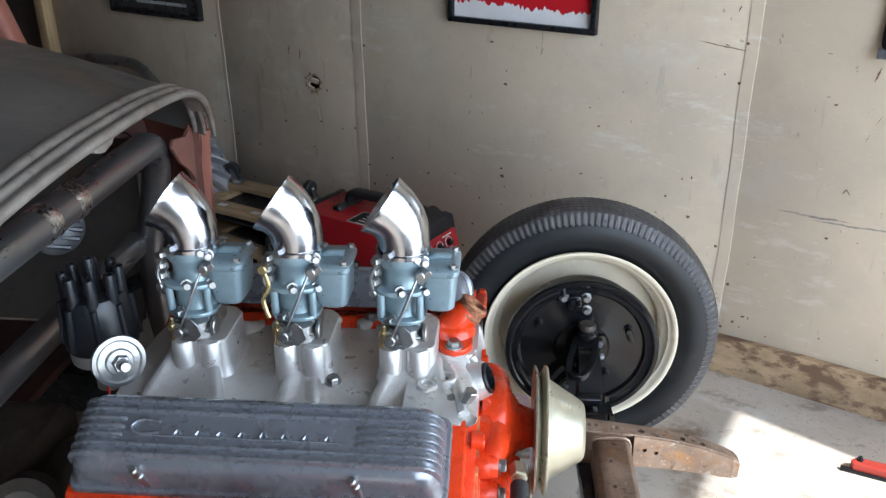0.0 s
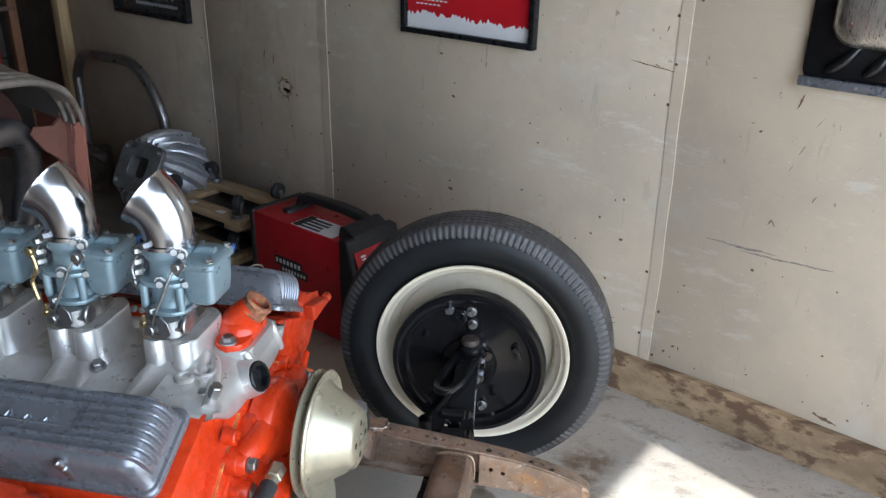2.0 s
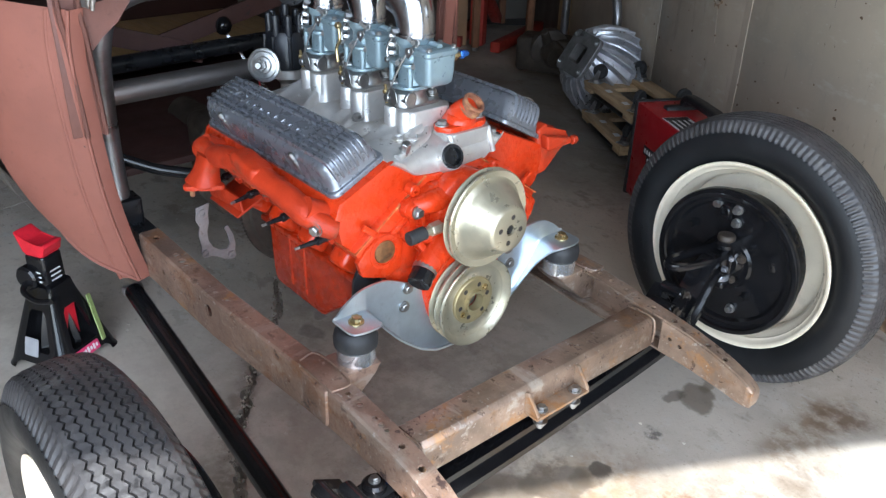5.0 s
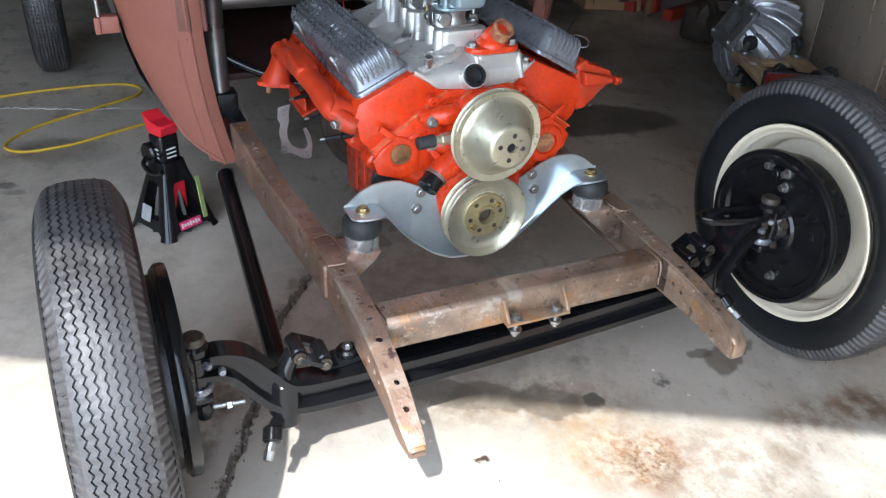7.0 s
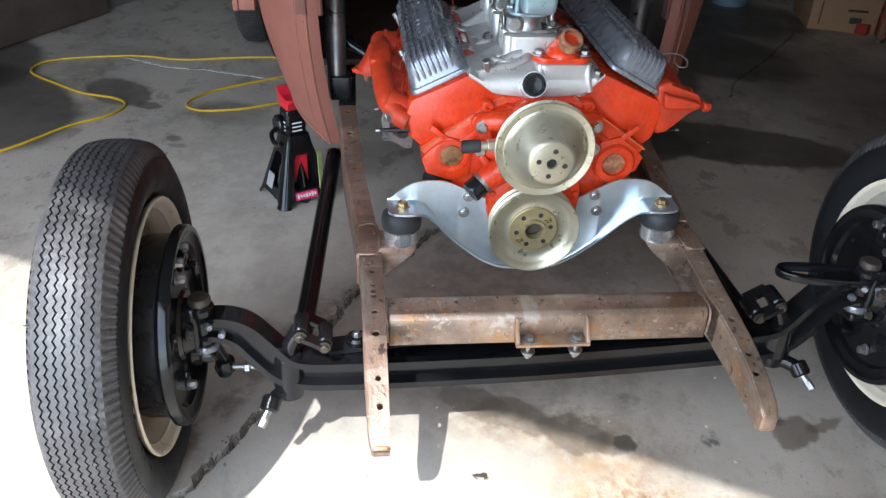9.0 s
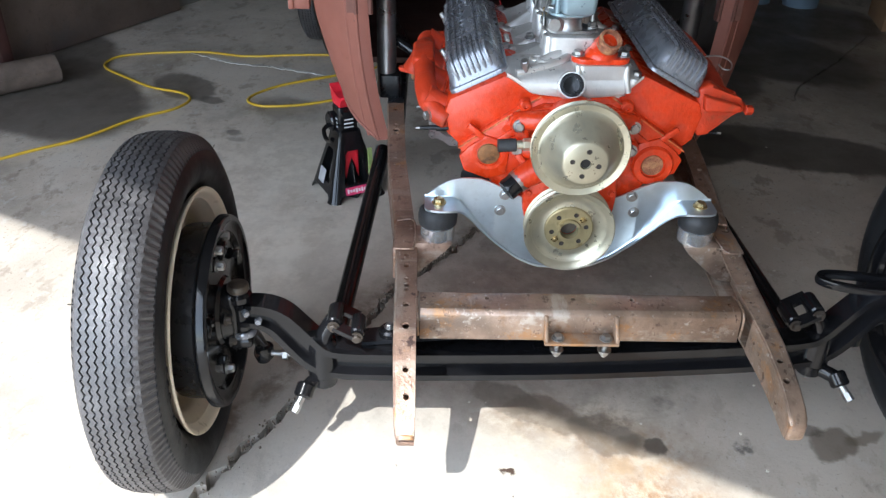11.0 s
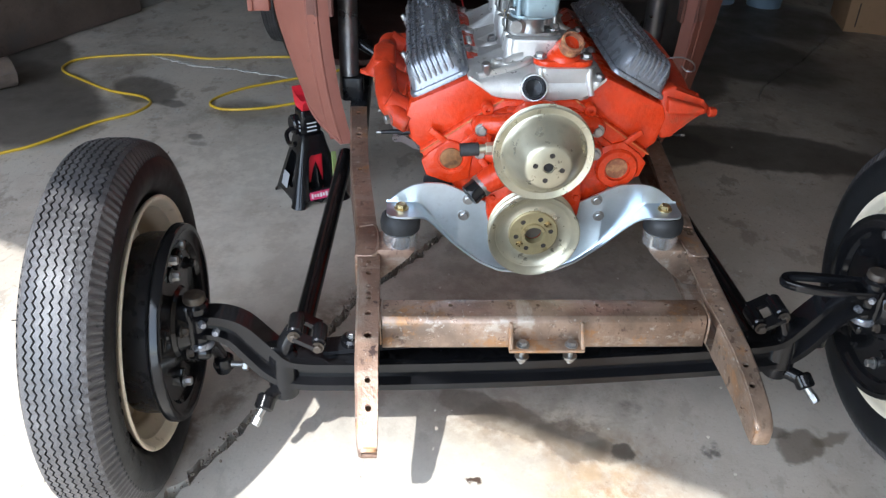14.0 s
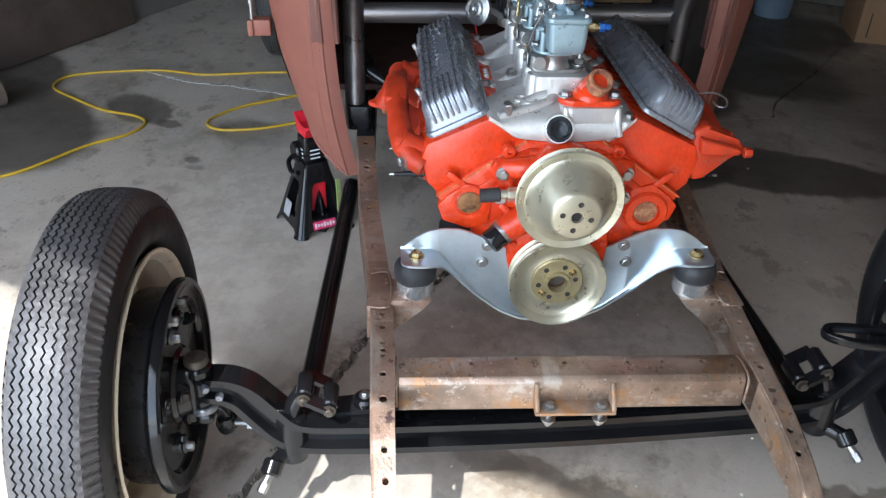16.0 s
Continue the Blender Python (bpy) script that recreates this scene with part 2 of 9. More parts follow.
TYRE_TREAD = surface("worn_tyre_tread", (0.055, 0.051, 0.051), 0.42, vary=0.25, scale=12, spot=(0.085, 0.080, 0.076), spot_scale=24, spot_at=0.55, spot2=(0.018, 0.017, 0.017), spot2_scale=60, spot2_at=0.60, bump=0.3, bump_scale=200)
BRIGHT_ALU = surface("turned_aluminium", (0.74, 0.75, 0.76), 0.22, metal=0.85, vary=0.06, scale=30, rough_vary=0.04, bump=0.015, bump_scale=200, stretch=(1, 1, 8))
POLISHED = surface("polished_scoop_aluminium", (0.47, 0.48, 0.51), 0.20, metal=1.0, vary=0.06, scale=20, spot=(0.40, 0.41, 0.44), spot_scale=26, spot_at=0.62, bump=0.05, bump_scale=36, rough_vary=0.05)
CREAM = surface("cream_wheel_enamel", (0.80, 0.70, 0.54), 0.34, vary=0.05, scale=12, spot=(0.55, 0.46, 0.32), spot_scale=18, spot_at=0.68, bump=0.08, bump_scale=60, coat=0.25)
RUST = surface("rusty_bare_steel", (0.285, 0.185, 0.135), 0.40, metal=0.40, vary=0.34, scale=9, fine=80, spot=(0.25, 0.125, 0.065), spot_scale=11, spot_at=0.54, spot2=(0.060, 0.036, 0.032), spot2_scale=22, spot2_at=0.60, bump=0.3, bump_scale=180)
RUST_PALE = surface("pale_ground_steel", (0.29, 0.205, 0.150), 0.36, metal=0.50, vary=0.32, scale=12, spot=(0.26, 0.145, 0.075), spot_scale=10, spot_at=0.55, spot2=(0.09, 0.055, 0.045), spot2_scale=24, spot2_at=0.62, bump=0.2, bump_scale=200)
RUST_ORANGE = surface("orange_rust", (0.30, 0.205, 0.14), 0.55, metal=0.25, vary=0.25, scale=22, spot=(0.36, 0.18, 0.075), spot_scale=20, spot_at=0.5, bump=0.3, bump_scale=220)
RAW_TUBE = surface("raw_mill_steel_tube", (0.27, 0.262, 0.262), 0.36, metal=0.9, vary=0.2, scale=9, spot=(0.20, 0.18, 0.172), spot_scale=6, spot_at=0.52, bump=0.05, bump_scale=120, stretch=(1, 0.25, 1))
WELD = surface("ground_weld", (0.72, 0.71, 0.70), 0.28, metal=1.0, vary=0.2, scale=60, spot=(0.22, 0.2, 0.2), spot_scale=45, spot_at=0.55, bump=0.5, bump_scale=90)
PRIMER = surface("red_oxide_primer", (0.222, 0.078, 0.053), 0.66, vary=0.10, scale=4, spot=(0.28, 0.10, 0.07), spot_scale=7, spot_at=0.6, bump=0.08, bump_scale=200)
# primer darkened in its colour, as the cowl corners lie in shade
PRIMER_SHADED = surface("dull_shaded_primer", (0.135, 0.055, 0.040), 0.62, vary=0.18, scale=9, spot=(0.13, 0.055, 0.042), spot_scale=12, spot_at=0.55, spot2=(0.30, 0.20, 0.16), spot2_scale=30, spot2_at=0.68, bump=0.15, bump_scale=120)
PRIMER_DARK = surface("old_brown_primer", (0.050, 0.018, 0.014), 0.66, vary=0.25, scale=6, spot=(0.17, 0.12, 0.10), spot_scale=16, spot_at=0.72, spot2=(0.02, 0.018, 0.017), spot2_scale=14, spot2_at=0.66, bump=0.15, bump_scale=120)
BARE_COWL = surface("bare_brown_cowl_steel", (0.165, 0.148, 0.135), 0.42, metal=0.55, vary=0.2, scale=5, spot=(0.20, 0.145, 0.105), spot_scale=4, spot_at=0.55, bump=0.1, bump_scale=160)
COWL_LIP = surface("worn_cowl_flange", (0.215, 0.19, 0.165), 0.44, metal=0.4, vary=0.25, scale=16, spot=(0.15, 0.09, 0.06), spot_scale=14, spot_at=0.58, bump=0.2, bump_scale=140)
RED_WELDER = surface("red_powder_coat", (0.42, 0.012, 0.018), 0.36, vary=0.08, scale=8, spot=(0.28, 0.012, 0.014), spot_scale=12, spot_at=0.66, bump=0.12, bump_scale=500)
RED_JACK = surface("red_jack_paint", (0.62, 0.015, 0.03), 0.4, vary=0.1, scale=20, bump=0.1, bump_scale=200)
RED_TOOL = surface("orange_red_tool_paint", (0.34, 0.035, 0.022), 0.45, vary=0.15, scale=20, spot=(0.25, 0.07, 0.04), spot_scale=30, spot_at=0.62, bump=0.2, bump_scale=200)
WHITE_INK = surface("white_print", (0.70, 0.69, 0.68), 0.5, vary=0.05, scale=40, bump=0.0)
GREY_INK = surface("grey_print", (0.32, 0.32, 0.33), 0.5, vary=0.1, scale=40, bump=0.0)
BLACK_INK = surface("black_print", (0.012, 0.012, 0.012), 0.4, vary=0.1, scale=40, bump=0.0)
PINK_INK = surface("magenta_label", (0.58, 0.03, 0.12), 0.45, vary=0.06, scale=40, bump=0.0)
GREEN_TAG = surface("yellow_green_label", (0.36, 0.45, 0.16), 0.5, vary=0.12, scale=60, bump=0.0)
POSTER_RED = surface("red_poster_print", (0.50, 0.012, 0.020), 0.35, vary=0.08, scale=5, spot=(0.40, 0.01, 0.015), spot_scale=5, spot_at=0.55, bump=0.0, coat=0.6)
POSTER_WHITE = surface("poster_white_paper", (0.72, 0.70, 0.70), 0.4, vary=0.05, scale=10, spot=(0.58, 0.3, 0.32), spot_scale=50, spot_at=0.66, bump=0.0, coat=0.6)
POSTER_DARK = surface("dark_poster_print", (0.028, 0.026, 0.026), 0.3, vary=0.2, scale=10, spot=(0.06, 0.03, 0.03), spot_scale=12, spot_at=0.6, bump=0.0, coat=0.6)
DOLLY_WOOD = surface("pale_dolly_plywood", (0.42, 0.29, 0.16), 0.62, vary=0.2, scale=6, spot=(0.24, 0.14, 0.07), spot_scale=5, spot_at=0.6, bump=0.2, bump_scale=160, stretch=(1, 6, 6))
STUD_WOOD = surface("raw_stud_timber", (0.42, 0.29, 0.15), 0.62, vary=0.18, scale=5, spot=(0.30, 0.18, 0.08), spot_scale=4, spot_at=0.55, bump=0.2, bump_scale=120, stretch=(8, 8, 1))
DARK_WOOD = surface("dark_stained_board", (0.11, 0.078, 0.062), 0.6, vary=0.25, scale=4, spot=(0.10, 0.08, 0.07), spot_scale=5, spot_at=0.55, bump=0.15, bump_scale=80)
PLY_FLOOR = surface("plywood_sheet", (0.46, 0.31, 0.155), 0.58, vary=0.14, scale=4, spot=(0.34, 0.20, 0.09), spot_scale=4, spot_at=0.56, bump=0.1, bump_scale=140, stretch=(1, 7, 1))
CARDBOARD = surface("brown_cardboard", (0.38, 0.23, 0.125), 0.78, vary=0.08, scale=5, spot=(0.30, 0.175, 0.09), spot_scale=6, spot_at=0.6, bump=0.08, bump_scale=100)
CLOTH_ROLL = surface("brown_carpet_roll", (0.10, 0.072, 0.055), 0.9, vary=0.25, scale=12, bump=0.5, bump_scale=220)
YELLOW = surface("yellow_cord_jacket", (0.52, 0.34, 0.025), 0.42, vary=0.1, scale=30, spot=(0.40, 0.26, 0.02), spot_scale=20, spot_at=0.62, bump=0.05)
BLUE_PLASTIC = surface("pale_blue_plastic", (0.20, 0.29, 0.40), 0.45, vary=0.08, scale=10, bump=0.05)
GREASY = surface("greasy_cast_iron", (0.060, 0.047, 0.036), 0.56, metal=0.3, vary=0.3, scale=14, spot=(0.105, 0.083, 0.058), spot_scale=9, spot_at=0.56, bump=0.35, bump_scale=120)
DARK_ALU = surface("dull_bellhousing_aluminium", (0.46, 0.46, 0.48), 0.36, metal=0.75, vary=0.2, scale=12, spot=(0.24, 0.23, 0.23), spot_scale=10, spot_at=0.58, spot2=(0.30, 0.10, 0.09), spot2_scale=9, spot2_at=0.68, bump=0.2, bump_scale=200)
STAINLESS = surface("brushed_stainless", (0.60, 0.57, 0.52), 0.30, metal=0.95, vary=0.10, scale=10, bump=0.1, bump_scale=60, stretch=(14, 14, 1))
DUST_RUST = surface("rusted_neck_bore", (0.26, 0.10, 0.05), 0.85, vary=0.35, scale=60, spot=(0.40, 0.20, 0.09), spot_scale=60, spot_at=0.5, bump=0.6, bump_scale=300)
GASKET = surface("grey_gasket_steel", (0.30, 0.27, 0.265), 0.45, metal=0.6, vary=0.2, scale=30, spot=(0.22, 0.12, 0.07), spot_scale=30, spot_at=0.6, bump=0.1)
TWIST = surface("twisted_chrome_lever", (0.6, 0.6, 0.62), 0.2, metal=1.0, vary=0.1, scale=30, bump=0.1)
RED_WIRE = surface("red_wire", (0.5, 0.02, 0.02), 0.4, vary=0.05, scale=30, bump=0.0)
OUTSIDE = surface("driveway_concrete", (0.42, 0.40, 0.37), 0.85, vary=0.12, scale=1.5, bump=0.2, bump_scale=40)
CEILING_BOARD = surface("ceiling_boarding", (0.12, 0.11, 0.10), 0.8, vary=0.15, scale=2, bump=0.1, bump_scale=40)
# the rear's dimness is put into this boarding's colour, near black
REAR_BOARD = surface("darkened_rear_boarding", (0.035, 0.031, 0.028), 0.75, vary=0.25, scale=2, bump=0.1, bump_scale=40)
PLASTER = surface("garage_boarding", (0.15, 0.138, 0.12), 0.75, vary=0.12, scale=2, spot=(0.20, 0.18, 0.15), spot_scale=2, spot_at=0.58, bump=0.1, bump_scale=60)


# ---- the garage ----
# The garage stands turned to the car: D runs along its side wall towards the open door, N across to that wall.
TURN_G = -28.44
D, N = Vector((0.8793, -0.4762, 0)), Vector((0.4762, 0.8793, 0))
G = pose(0, 0, 0, 0, 0, TURN_G)
WALL_N, RIGHT_N, REAR_D, DOOR_D, CEIL_Z = 1.302, -2.74, -3.95, 1.865, 2.55


def g(d, n, z):
    return D * d + N * n + Vector((0, 0, z))


def dip(n):
    """The slab sinks a little towards the side wall."""
    return -0.006 - 0.039 * min(1.0, max(0.0, (n - 0.60) / 0.70))


def weather(m, layers=(), blots=(), warp=0.05, warp_scale=8.0, flat=(1, 1, 0)):
    """Lays noise stains (scale, low, high, amount, colour, detail, stretch, turn) and ragged blots
    (x, y, two radii, turn, amount, colour, softness, grain) over a material's colour; damp blots gloss a little more."""
    nt = m.node_tree
    n, link = nt.nodes, nt.links.new
    b = n["Principled BSDF"]
    fl = n.new("ShaderNodeVectorMath")
    fl.operation = "MULTIPLY"
    fl.inputs[1].default_value = flat
    link(n.new("ShaderNodeTexCoord").outputs["Object"], fl.inputs[0])
    co = fl.outputs[0]

    def noise(scale, detail, vec, rough=0.68):
        t = n.new("ShaderNodeTexNoise")
        t.inputs["Scale"].default_value, t.inputs["Detail"].default_value, t.inputs["Roughness"].default_value = scale, detail, rough
        link(vec, t.inputs["Vector"])
        return t

    def span(sock, lo, hi, much=1.0):
        mr = n.new("ShaderNodeMapRange")
        mr.interpolation_type = "SMOOTHSTEP"
        mr.inputs["From Min"].default_value, mr.inputs["From Max"].default_value, mr.inputs["To Max"].default_value = lo, hi, much
        link(sock, mr.inputs["Value"])
        return mr.outputs["Result"]

    def over(col, fac, shade):
        x2 = n.new("ShaderNodeMix")
        x2.data_type = "RGBA"
        link(fac, x2.inputs["Factor"])
        a, c = [s for s in x2.inputs if s.type == "RGBA"]
        link(col, a)
        c.default_value = (*shade, 1)
        return [s for s in x2.outputs if s.type == "RGBA"][0]

    def maths(kind, a, c):
        q = n.new("ShaderNodeMath")
        q.operation = kind
        for i, v in enumerate((a, c)):
            if isinstance(v, (int, float)):
                q.inputs[i].default_value = v
            else:
                link(v, q.inputs[i])
        return q.outputs[0]

    col = b.inputs["Base Color"].links[0].from_socket
    for scale, lo, hi, much, shade, detail, stretch, turn in layers:
        mp = n.new("ShaderNodeMapping")
        mp.inputs["Scale"].default_value = stretch
        mp.inputs["Rotation"].default_value = (0, 0, radians(turn))
        link(co, mp.inputs["Vector"])
        col = over(col, span(noise(scale, detail, mp.outputs["Vector"]).outputs["Fac"], lo, hi, much), shade)
    # the blots' outlines are bent by a fine noise
    sh = n.new("ShaderNodeVectorMath")
    sh.operation = "MULTIPLY_ADD"
    link(noise(warp_scale, 9.0, co, 0.62).outputs["Color"], sh.inputs[0])
    sh.inputs[1].default_value = [2 * warp * f for f in flat]
    off = n.new("ShaderNodeVectorMath")
    off.operation = "SUBTRACT"
    link(co, off.inputs[0])
    off.inputs[1].default_value = [warp * f for f in flat]
    link(off.outputs[0], sh.inputs[2])
    bent = sh.outputs[0]
    grains = {}
    for x, y, rx, ry, turn, much, shade, soft, grain in blots:
        mp = n.new("ShaderNodeMapping")
        mp.vector_type = "TEXTURE"
        mp.inputs["Location"].default_value = (x, y, 0)
        mp.inputs["Rotation"].default_value = (0, 0, radians(turn))
        mp.inputs["Scale"].default_value = (rx, ry, 1)
        link(bent, mp.inputs["Vector"])
        ln = n.new("ShaderNodeVectorMath")
        ln.operation = "LENGTH"
        link(mp.outputs["Vector"], ln.inputs[0])
        k = span(ln.outputs["Value"], 1.0 + soft, 1.0 - soft, much)
        if grain:
            if grain not in grains:
                grains[grain] = span(noise(grain, 8.0, co, 0.7).outputs["Fac"], 0.40, 0.60)
            k = maths("MULTIPLY", k, grains[grain])
        col = over(col, k, shade)
    link(col, b.inputs["Base Color"])
    return m


def floor_material():
    m = surface("garage_floor_concrete", (0.455, 0.395, 0.328), 0.48, vary=0.15, scale=2.2, fine=38, spot=(0.50, 0.455, 0.395), spot_scale=3.2, spot_at=0.58,
                spot_soft=0.16, spot2=(0.16, 0.135, 0.11), spot2_scale=9, spot2_at=0.665, bump=0.16, bump_scale=110, rough_vary=0.18)
    one = (1, 1, 1)
    layers = [
        (1.7, 0.50, 0.64, 0.62, (0.225, 0.192, 0.155), 9.0, one, 0), (4.5, 0.52, 0.64, 0.60, (0.52, 0.475, 0.41), 9.0, one, 0),
        (7.0, 0.545, 0.62, 0.60, (0.205, 0.160, 0.120), 10.0, (1, 1.6, 1), 35), (13.0, 0.57, 0.64, 0.6, (0.47, 0.45, 0.41), 9.0, (1, 1.5, 1), -20),
        (30.0, 0.60, 0.68, 0.55, (0.52, 0.50, 0.46), 6.0, (1, 2.2, 1), 30), (75.0, 0.60, 0.68, 0.65, (0.11, 0.090, 0.07), 4.0, one, 0),
        (180.0, 0.60, 0.72, 0.45, (0.50, 0.47, 0.42), 3.0, one, 0), (240.0, 0.58, 0.70, 0.5, (0.12, 0.10, 0.08), 3.0, one, 0),
    ]
    damp_dim, oil, pale, brown = (0.070, 0.058, 0.047), (0.035, 0.030, 0.026), (0.56, 0.535, 0.48), (0.19, 0.12, 0.065)
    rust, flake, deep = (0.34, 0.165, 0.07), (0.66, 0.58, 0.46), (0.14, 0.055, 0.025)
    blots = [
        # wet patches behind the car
        (-1.62, -1.75, 0.52, 0.30, 40, 0.82, damp_dim, 0.10, 0), (-2.05, -1.90, 0.35, 0.25, 20, 0.82, damp_dim, 0.12, 0), (-1.72, -1.26, 0.17, 0.10, 40, 0.75, damp_dim, 0.12, 0),
        (-1.50, -0.80, 0.16, 0.10, 60, 0.55, damp_dim, 0.30, 0), (-1.58, -1.126, 0.05, 0.03, 60, 0.7, damp_dim, 0.2, 0),
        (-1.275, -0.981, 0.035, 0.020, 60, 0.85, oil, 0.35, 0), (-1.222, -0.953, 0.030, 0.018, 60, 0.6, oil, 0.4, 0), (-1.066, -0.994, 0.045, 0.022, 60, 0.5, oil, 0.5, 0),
        (-2.45, 1.15, 0.72, 0.36, 38, 0.88, damp_dim, 0.10, 0), (-1.95, 0.85, 0.30, 0.28, 38, 0.85, damp_dim, 0.12, 0), (-2.85, 1.70, 0.40, 0.35, 30, 0.85, damp_dim, 0.2, 0),
        # last two: broad dark blots, the dim rear light put into the colour
        (-1.22, 0.98, 0.17, 0.46, -16, 0.85, damp_dim, 0.09, 0), (-1.23, 0.62, 0.17, 0.24, 0, 0.85, damp_dim, 0.10, 0), (-1.85, 1.75, 0.55, 0.45, 30, 0.6, damp_dim, 0.5, 0), (-1.1, 1.55, 0.5, 0.3, -28, 0.5, damp_dim, 0.5, 0),
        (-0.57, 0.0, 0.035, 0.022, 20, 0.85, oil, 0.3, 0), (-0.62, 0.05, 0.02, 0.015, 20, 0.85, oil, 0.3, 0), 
        # broad pale blots paint in the door's stronger light, with dark grain over them
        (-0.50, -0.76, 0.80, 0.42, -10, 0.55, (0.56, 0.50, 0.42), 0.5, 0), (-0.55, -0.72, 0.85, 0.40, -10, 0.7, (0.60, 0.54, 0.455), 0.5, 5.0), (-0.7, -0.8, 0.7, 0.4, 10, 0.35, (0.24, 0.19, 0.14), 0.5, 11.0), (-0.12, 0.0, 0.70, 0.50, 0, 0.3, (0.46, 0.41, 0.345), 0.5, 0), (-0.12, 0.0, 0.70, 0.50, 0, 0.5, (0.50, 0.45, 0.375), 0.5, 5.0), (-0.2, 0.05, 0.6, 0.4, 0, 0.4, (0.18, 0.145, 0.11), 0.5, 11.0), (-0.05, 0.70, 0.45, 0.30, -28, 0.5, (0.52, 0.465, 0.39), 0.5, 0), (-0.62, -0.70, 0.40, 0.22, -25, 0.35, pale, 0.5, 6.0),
        # sunny strip by the door: sunlight painted in as pale blots; rust, brown drips
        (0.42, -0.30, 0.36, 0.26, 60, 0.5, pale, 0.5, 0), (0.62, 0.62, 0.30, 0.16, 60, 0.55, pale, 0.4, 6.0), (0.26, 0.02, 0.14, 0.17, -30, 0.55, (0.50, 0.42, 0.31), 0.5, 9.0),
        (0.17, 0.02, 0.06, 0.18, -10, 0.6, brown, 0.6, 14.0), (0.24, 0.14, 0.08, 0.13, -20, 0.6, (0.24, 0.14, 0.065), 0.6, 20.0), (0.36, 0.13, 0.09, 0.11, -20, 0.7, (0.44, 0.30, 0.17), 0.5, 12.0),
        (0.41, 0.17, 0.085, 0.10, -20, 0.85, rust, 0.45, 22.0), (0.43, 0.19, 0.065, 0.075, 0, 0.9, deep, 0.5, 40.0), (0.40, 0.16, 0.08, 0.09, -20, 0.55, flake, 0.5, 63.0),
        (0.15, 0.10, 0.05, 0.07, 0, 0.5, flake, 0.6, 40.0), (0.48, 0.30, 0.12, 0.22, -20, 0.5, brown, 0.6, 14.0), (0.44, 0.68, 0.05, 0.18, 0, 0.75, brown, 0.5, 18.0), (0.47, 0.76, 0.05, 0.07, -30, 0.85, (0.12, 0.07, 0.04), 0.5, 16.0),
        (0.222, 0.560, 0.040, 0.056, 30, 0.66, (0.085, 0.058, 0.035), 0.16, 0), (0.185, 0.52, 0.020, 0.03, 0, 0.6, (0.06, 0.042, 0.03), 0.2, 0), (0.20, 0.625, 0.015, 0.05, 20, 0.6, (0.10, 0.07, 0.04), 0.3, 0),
        (0.238, 0.192, 0.026, 0.024, 40, 0.80, (0.055, 0.045, 0.038), 0.18, 0), (0.238, 0.364, 0.014, 0.022, 60, 0.75, oil, 0.35, 40.0), (0.106, 0.232, 0.028, 0.024, 0, 0.45, damp_dim, 0.3, 24.0),
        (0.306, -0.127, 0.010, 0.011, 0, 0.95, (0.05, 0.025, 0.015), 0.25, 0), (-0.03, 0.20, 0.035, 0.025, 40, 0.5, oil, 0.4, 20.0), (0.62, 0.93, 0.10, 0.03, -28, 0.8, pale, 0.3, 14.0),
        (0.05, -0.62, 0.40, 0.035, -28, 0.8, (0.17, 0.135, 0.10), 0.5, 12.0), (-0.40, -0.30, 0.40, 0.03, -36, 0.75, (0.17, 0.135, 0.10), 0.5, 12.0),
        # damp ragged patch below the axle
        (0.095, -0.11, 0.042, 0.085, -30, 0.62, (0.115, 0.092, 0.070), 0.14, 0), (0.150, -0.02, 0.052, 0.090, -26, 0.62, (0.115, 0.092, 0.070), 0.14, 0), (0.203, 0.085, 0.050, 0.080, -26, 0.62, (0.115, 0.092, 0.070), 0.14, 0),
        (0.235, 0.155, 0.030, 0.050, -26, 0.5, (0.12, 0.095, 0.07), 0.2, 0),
    ]
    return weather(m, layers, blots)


def jagged(path, half, step=0.012, wild=0.5, seed=3):
    """The outline of a ragged crack along a path."""
    rnd = random.Random(seed)
    pts = []
    for a, b in zip(path, path[1:]):
        a, b = Vector((*a, 0)), Vector((*b, 0))
        k = max(2, int((b - a).length / step))
        for i in range(k):
            pts.append(a.lerp(b, i / k))
    pts.append(Vector((*path[-1], 0)))
    side = [[], []]
    drift = 0
    for i, p in enumerate(pts):
        way = (pts[min(i + 1, len(pts) - 1)] - pts[max(i - 1, 0)]).normalized()
        nrm = Vector((-way.y, way.x, 0))
        drift = 0.86 * drift + rnd.uniform(-1, 1) * half * 0.5
        taper = min(1, (i + 1) / 8, (len(pts) - i) / 8)
        for s in (0, 1):
            w = half * taper * (1 + rnd.uniform(-wild, wild * 1.6))
            q = p + nrm * (drift * taper + (w if s else -w))
            side[s].append((q.x, q.y))
    return side[0] + side[1][::-1]


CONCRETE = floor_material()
bm = bmesh.new()
ds = [REAR_D, -2.5, -1.2, 0, 0.8, 2.1]
ns = [RIGHT_N, -1.2, 0.0, 0.60, 1.30, WALL_N + 0.1]
top = [[bm.verts.new(g(d_, n_, dip(n_))) for n_ in ns] for d_ in ds]
low = [[bm.verts.new(g(d_, n_, -0.2)) for n_ in ns] for d_ in ds]
for i in range(len(ds) - 1):
    for j in range(len(ns) - 1):
        bm.faces.new((top[i][j], top[i + 1][j], top[i + 1][j + 1], top[i][j + 1]))
        bm.faces.new((low[i][j], low[i][j + 1], low[i + 1][j + 1], low[i + 1][j]))
for i in range(len(ds) - 1):
    bm.faces.new((top[i][0], low[i][0], low[i + 1][0], top[i + 1][0]))
    bm.faces.new((top[i][-1], top[i + 1][-1], low[i + 1][-1], low[i][-1]))
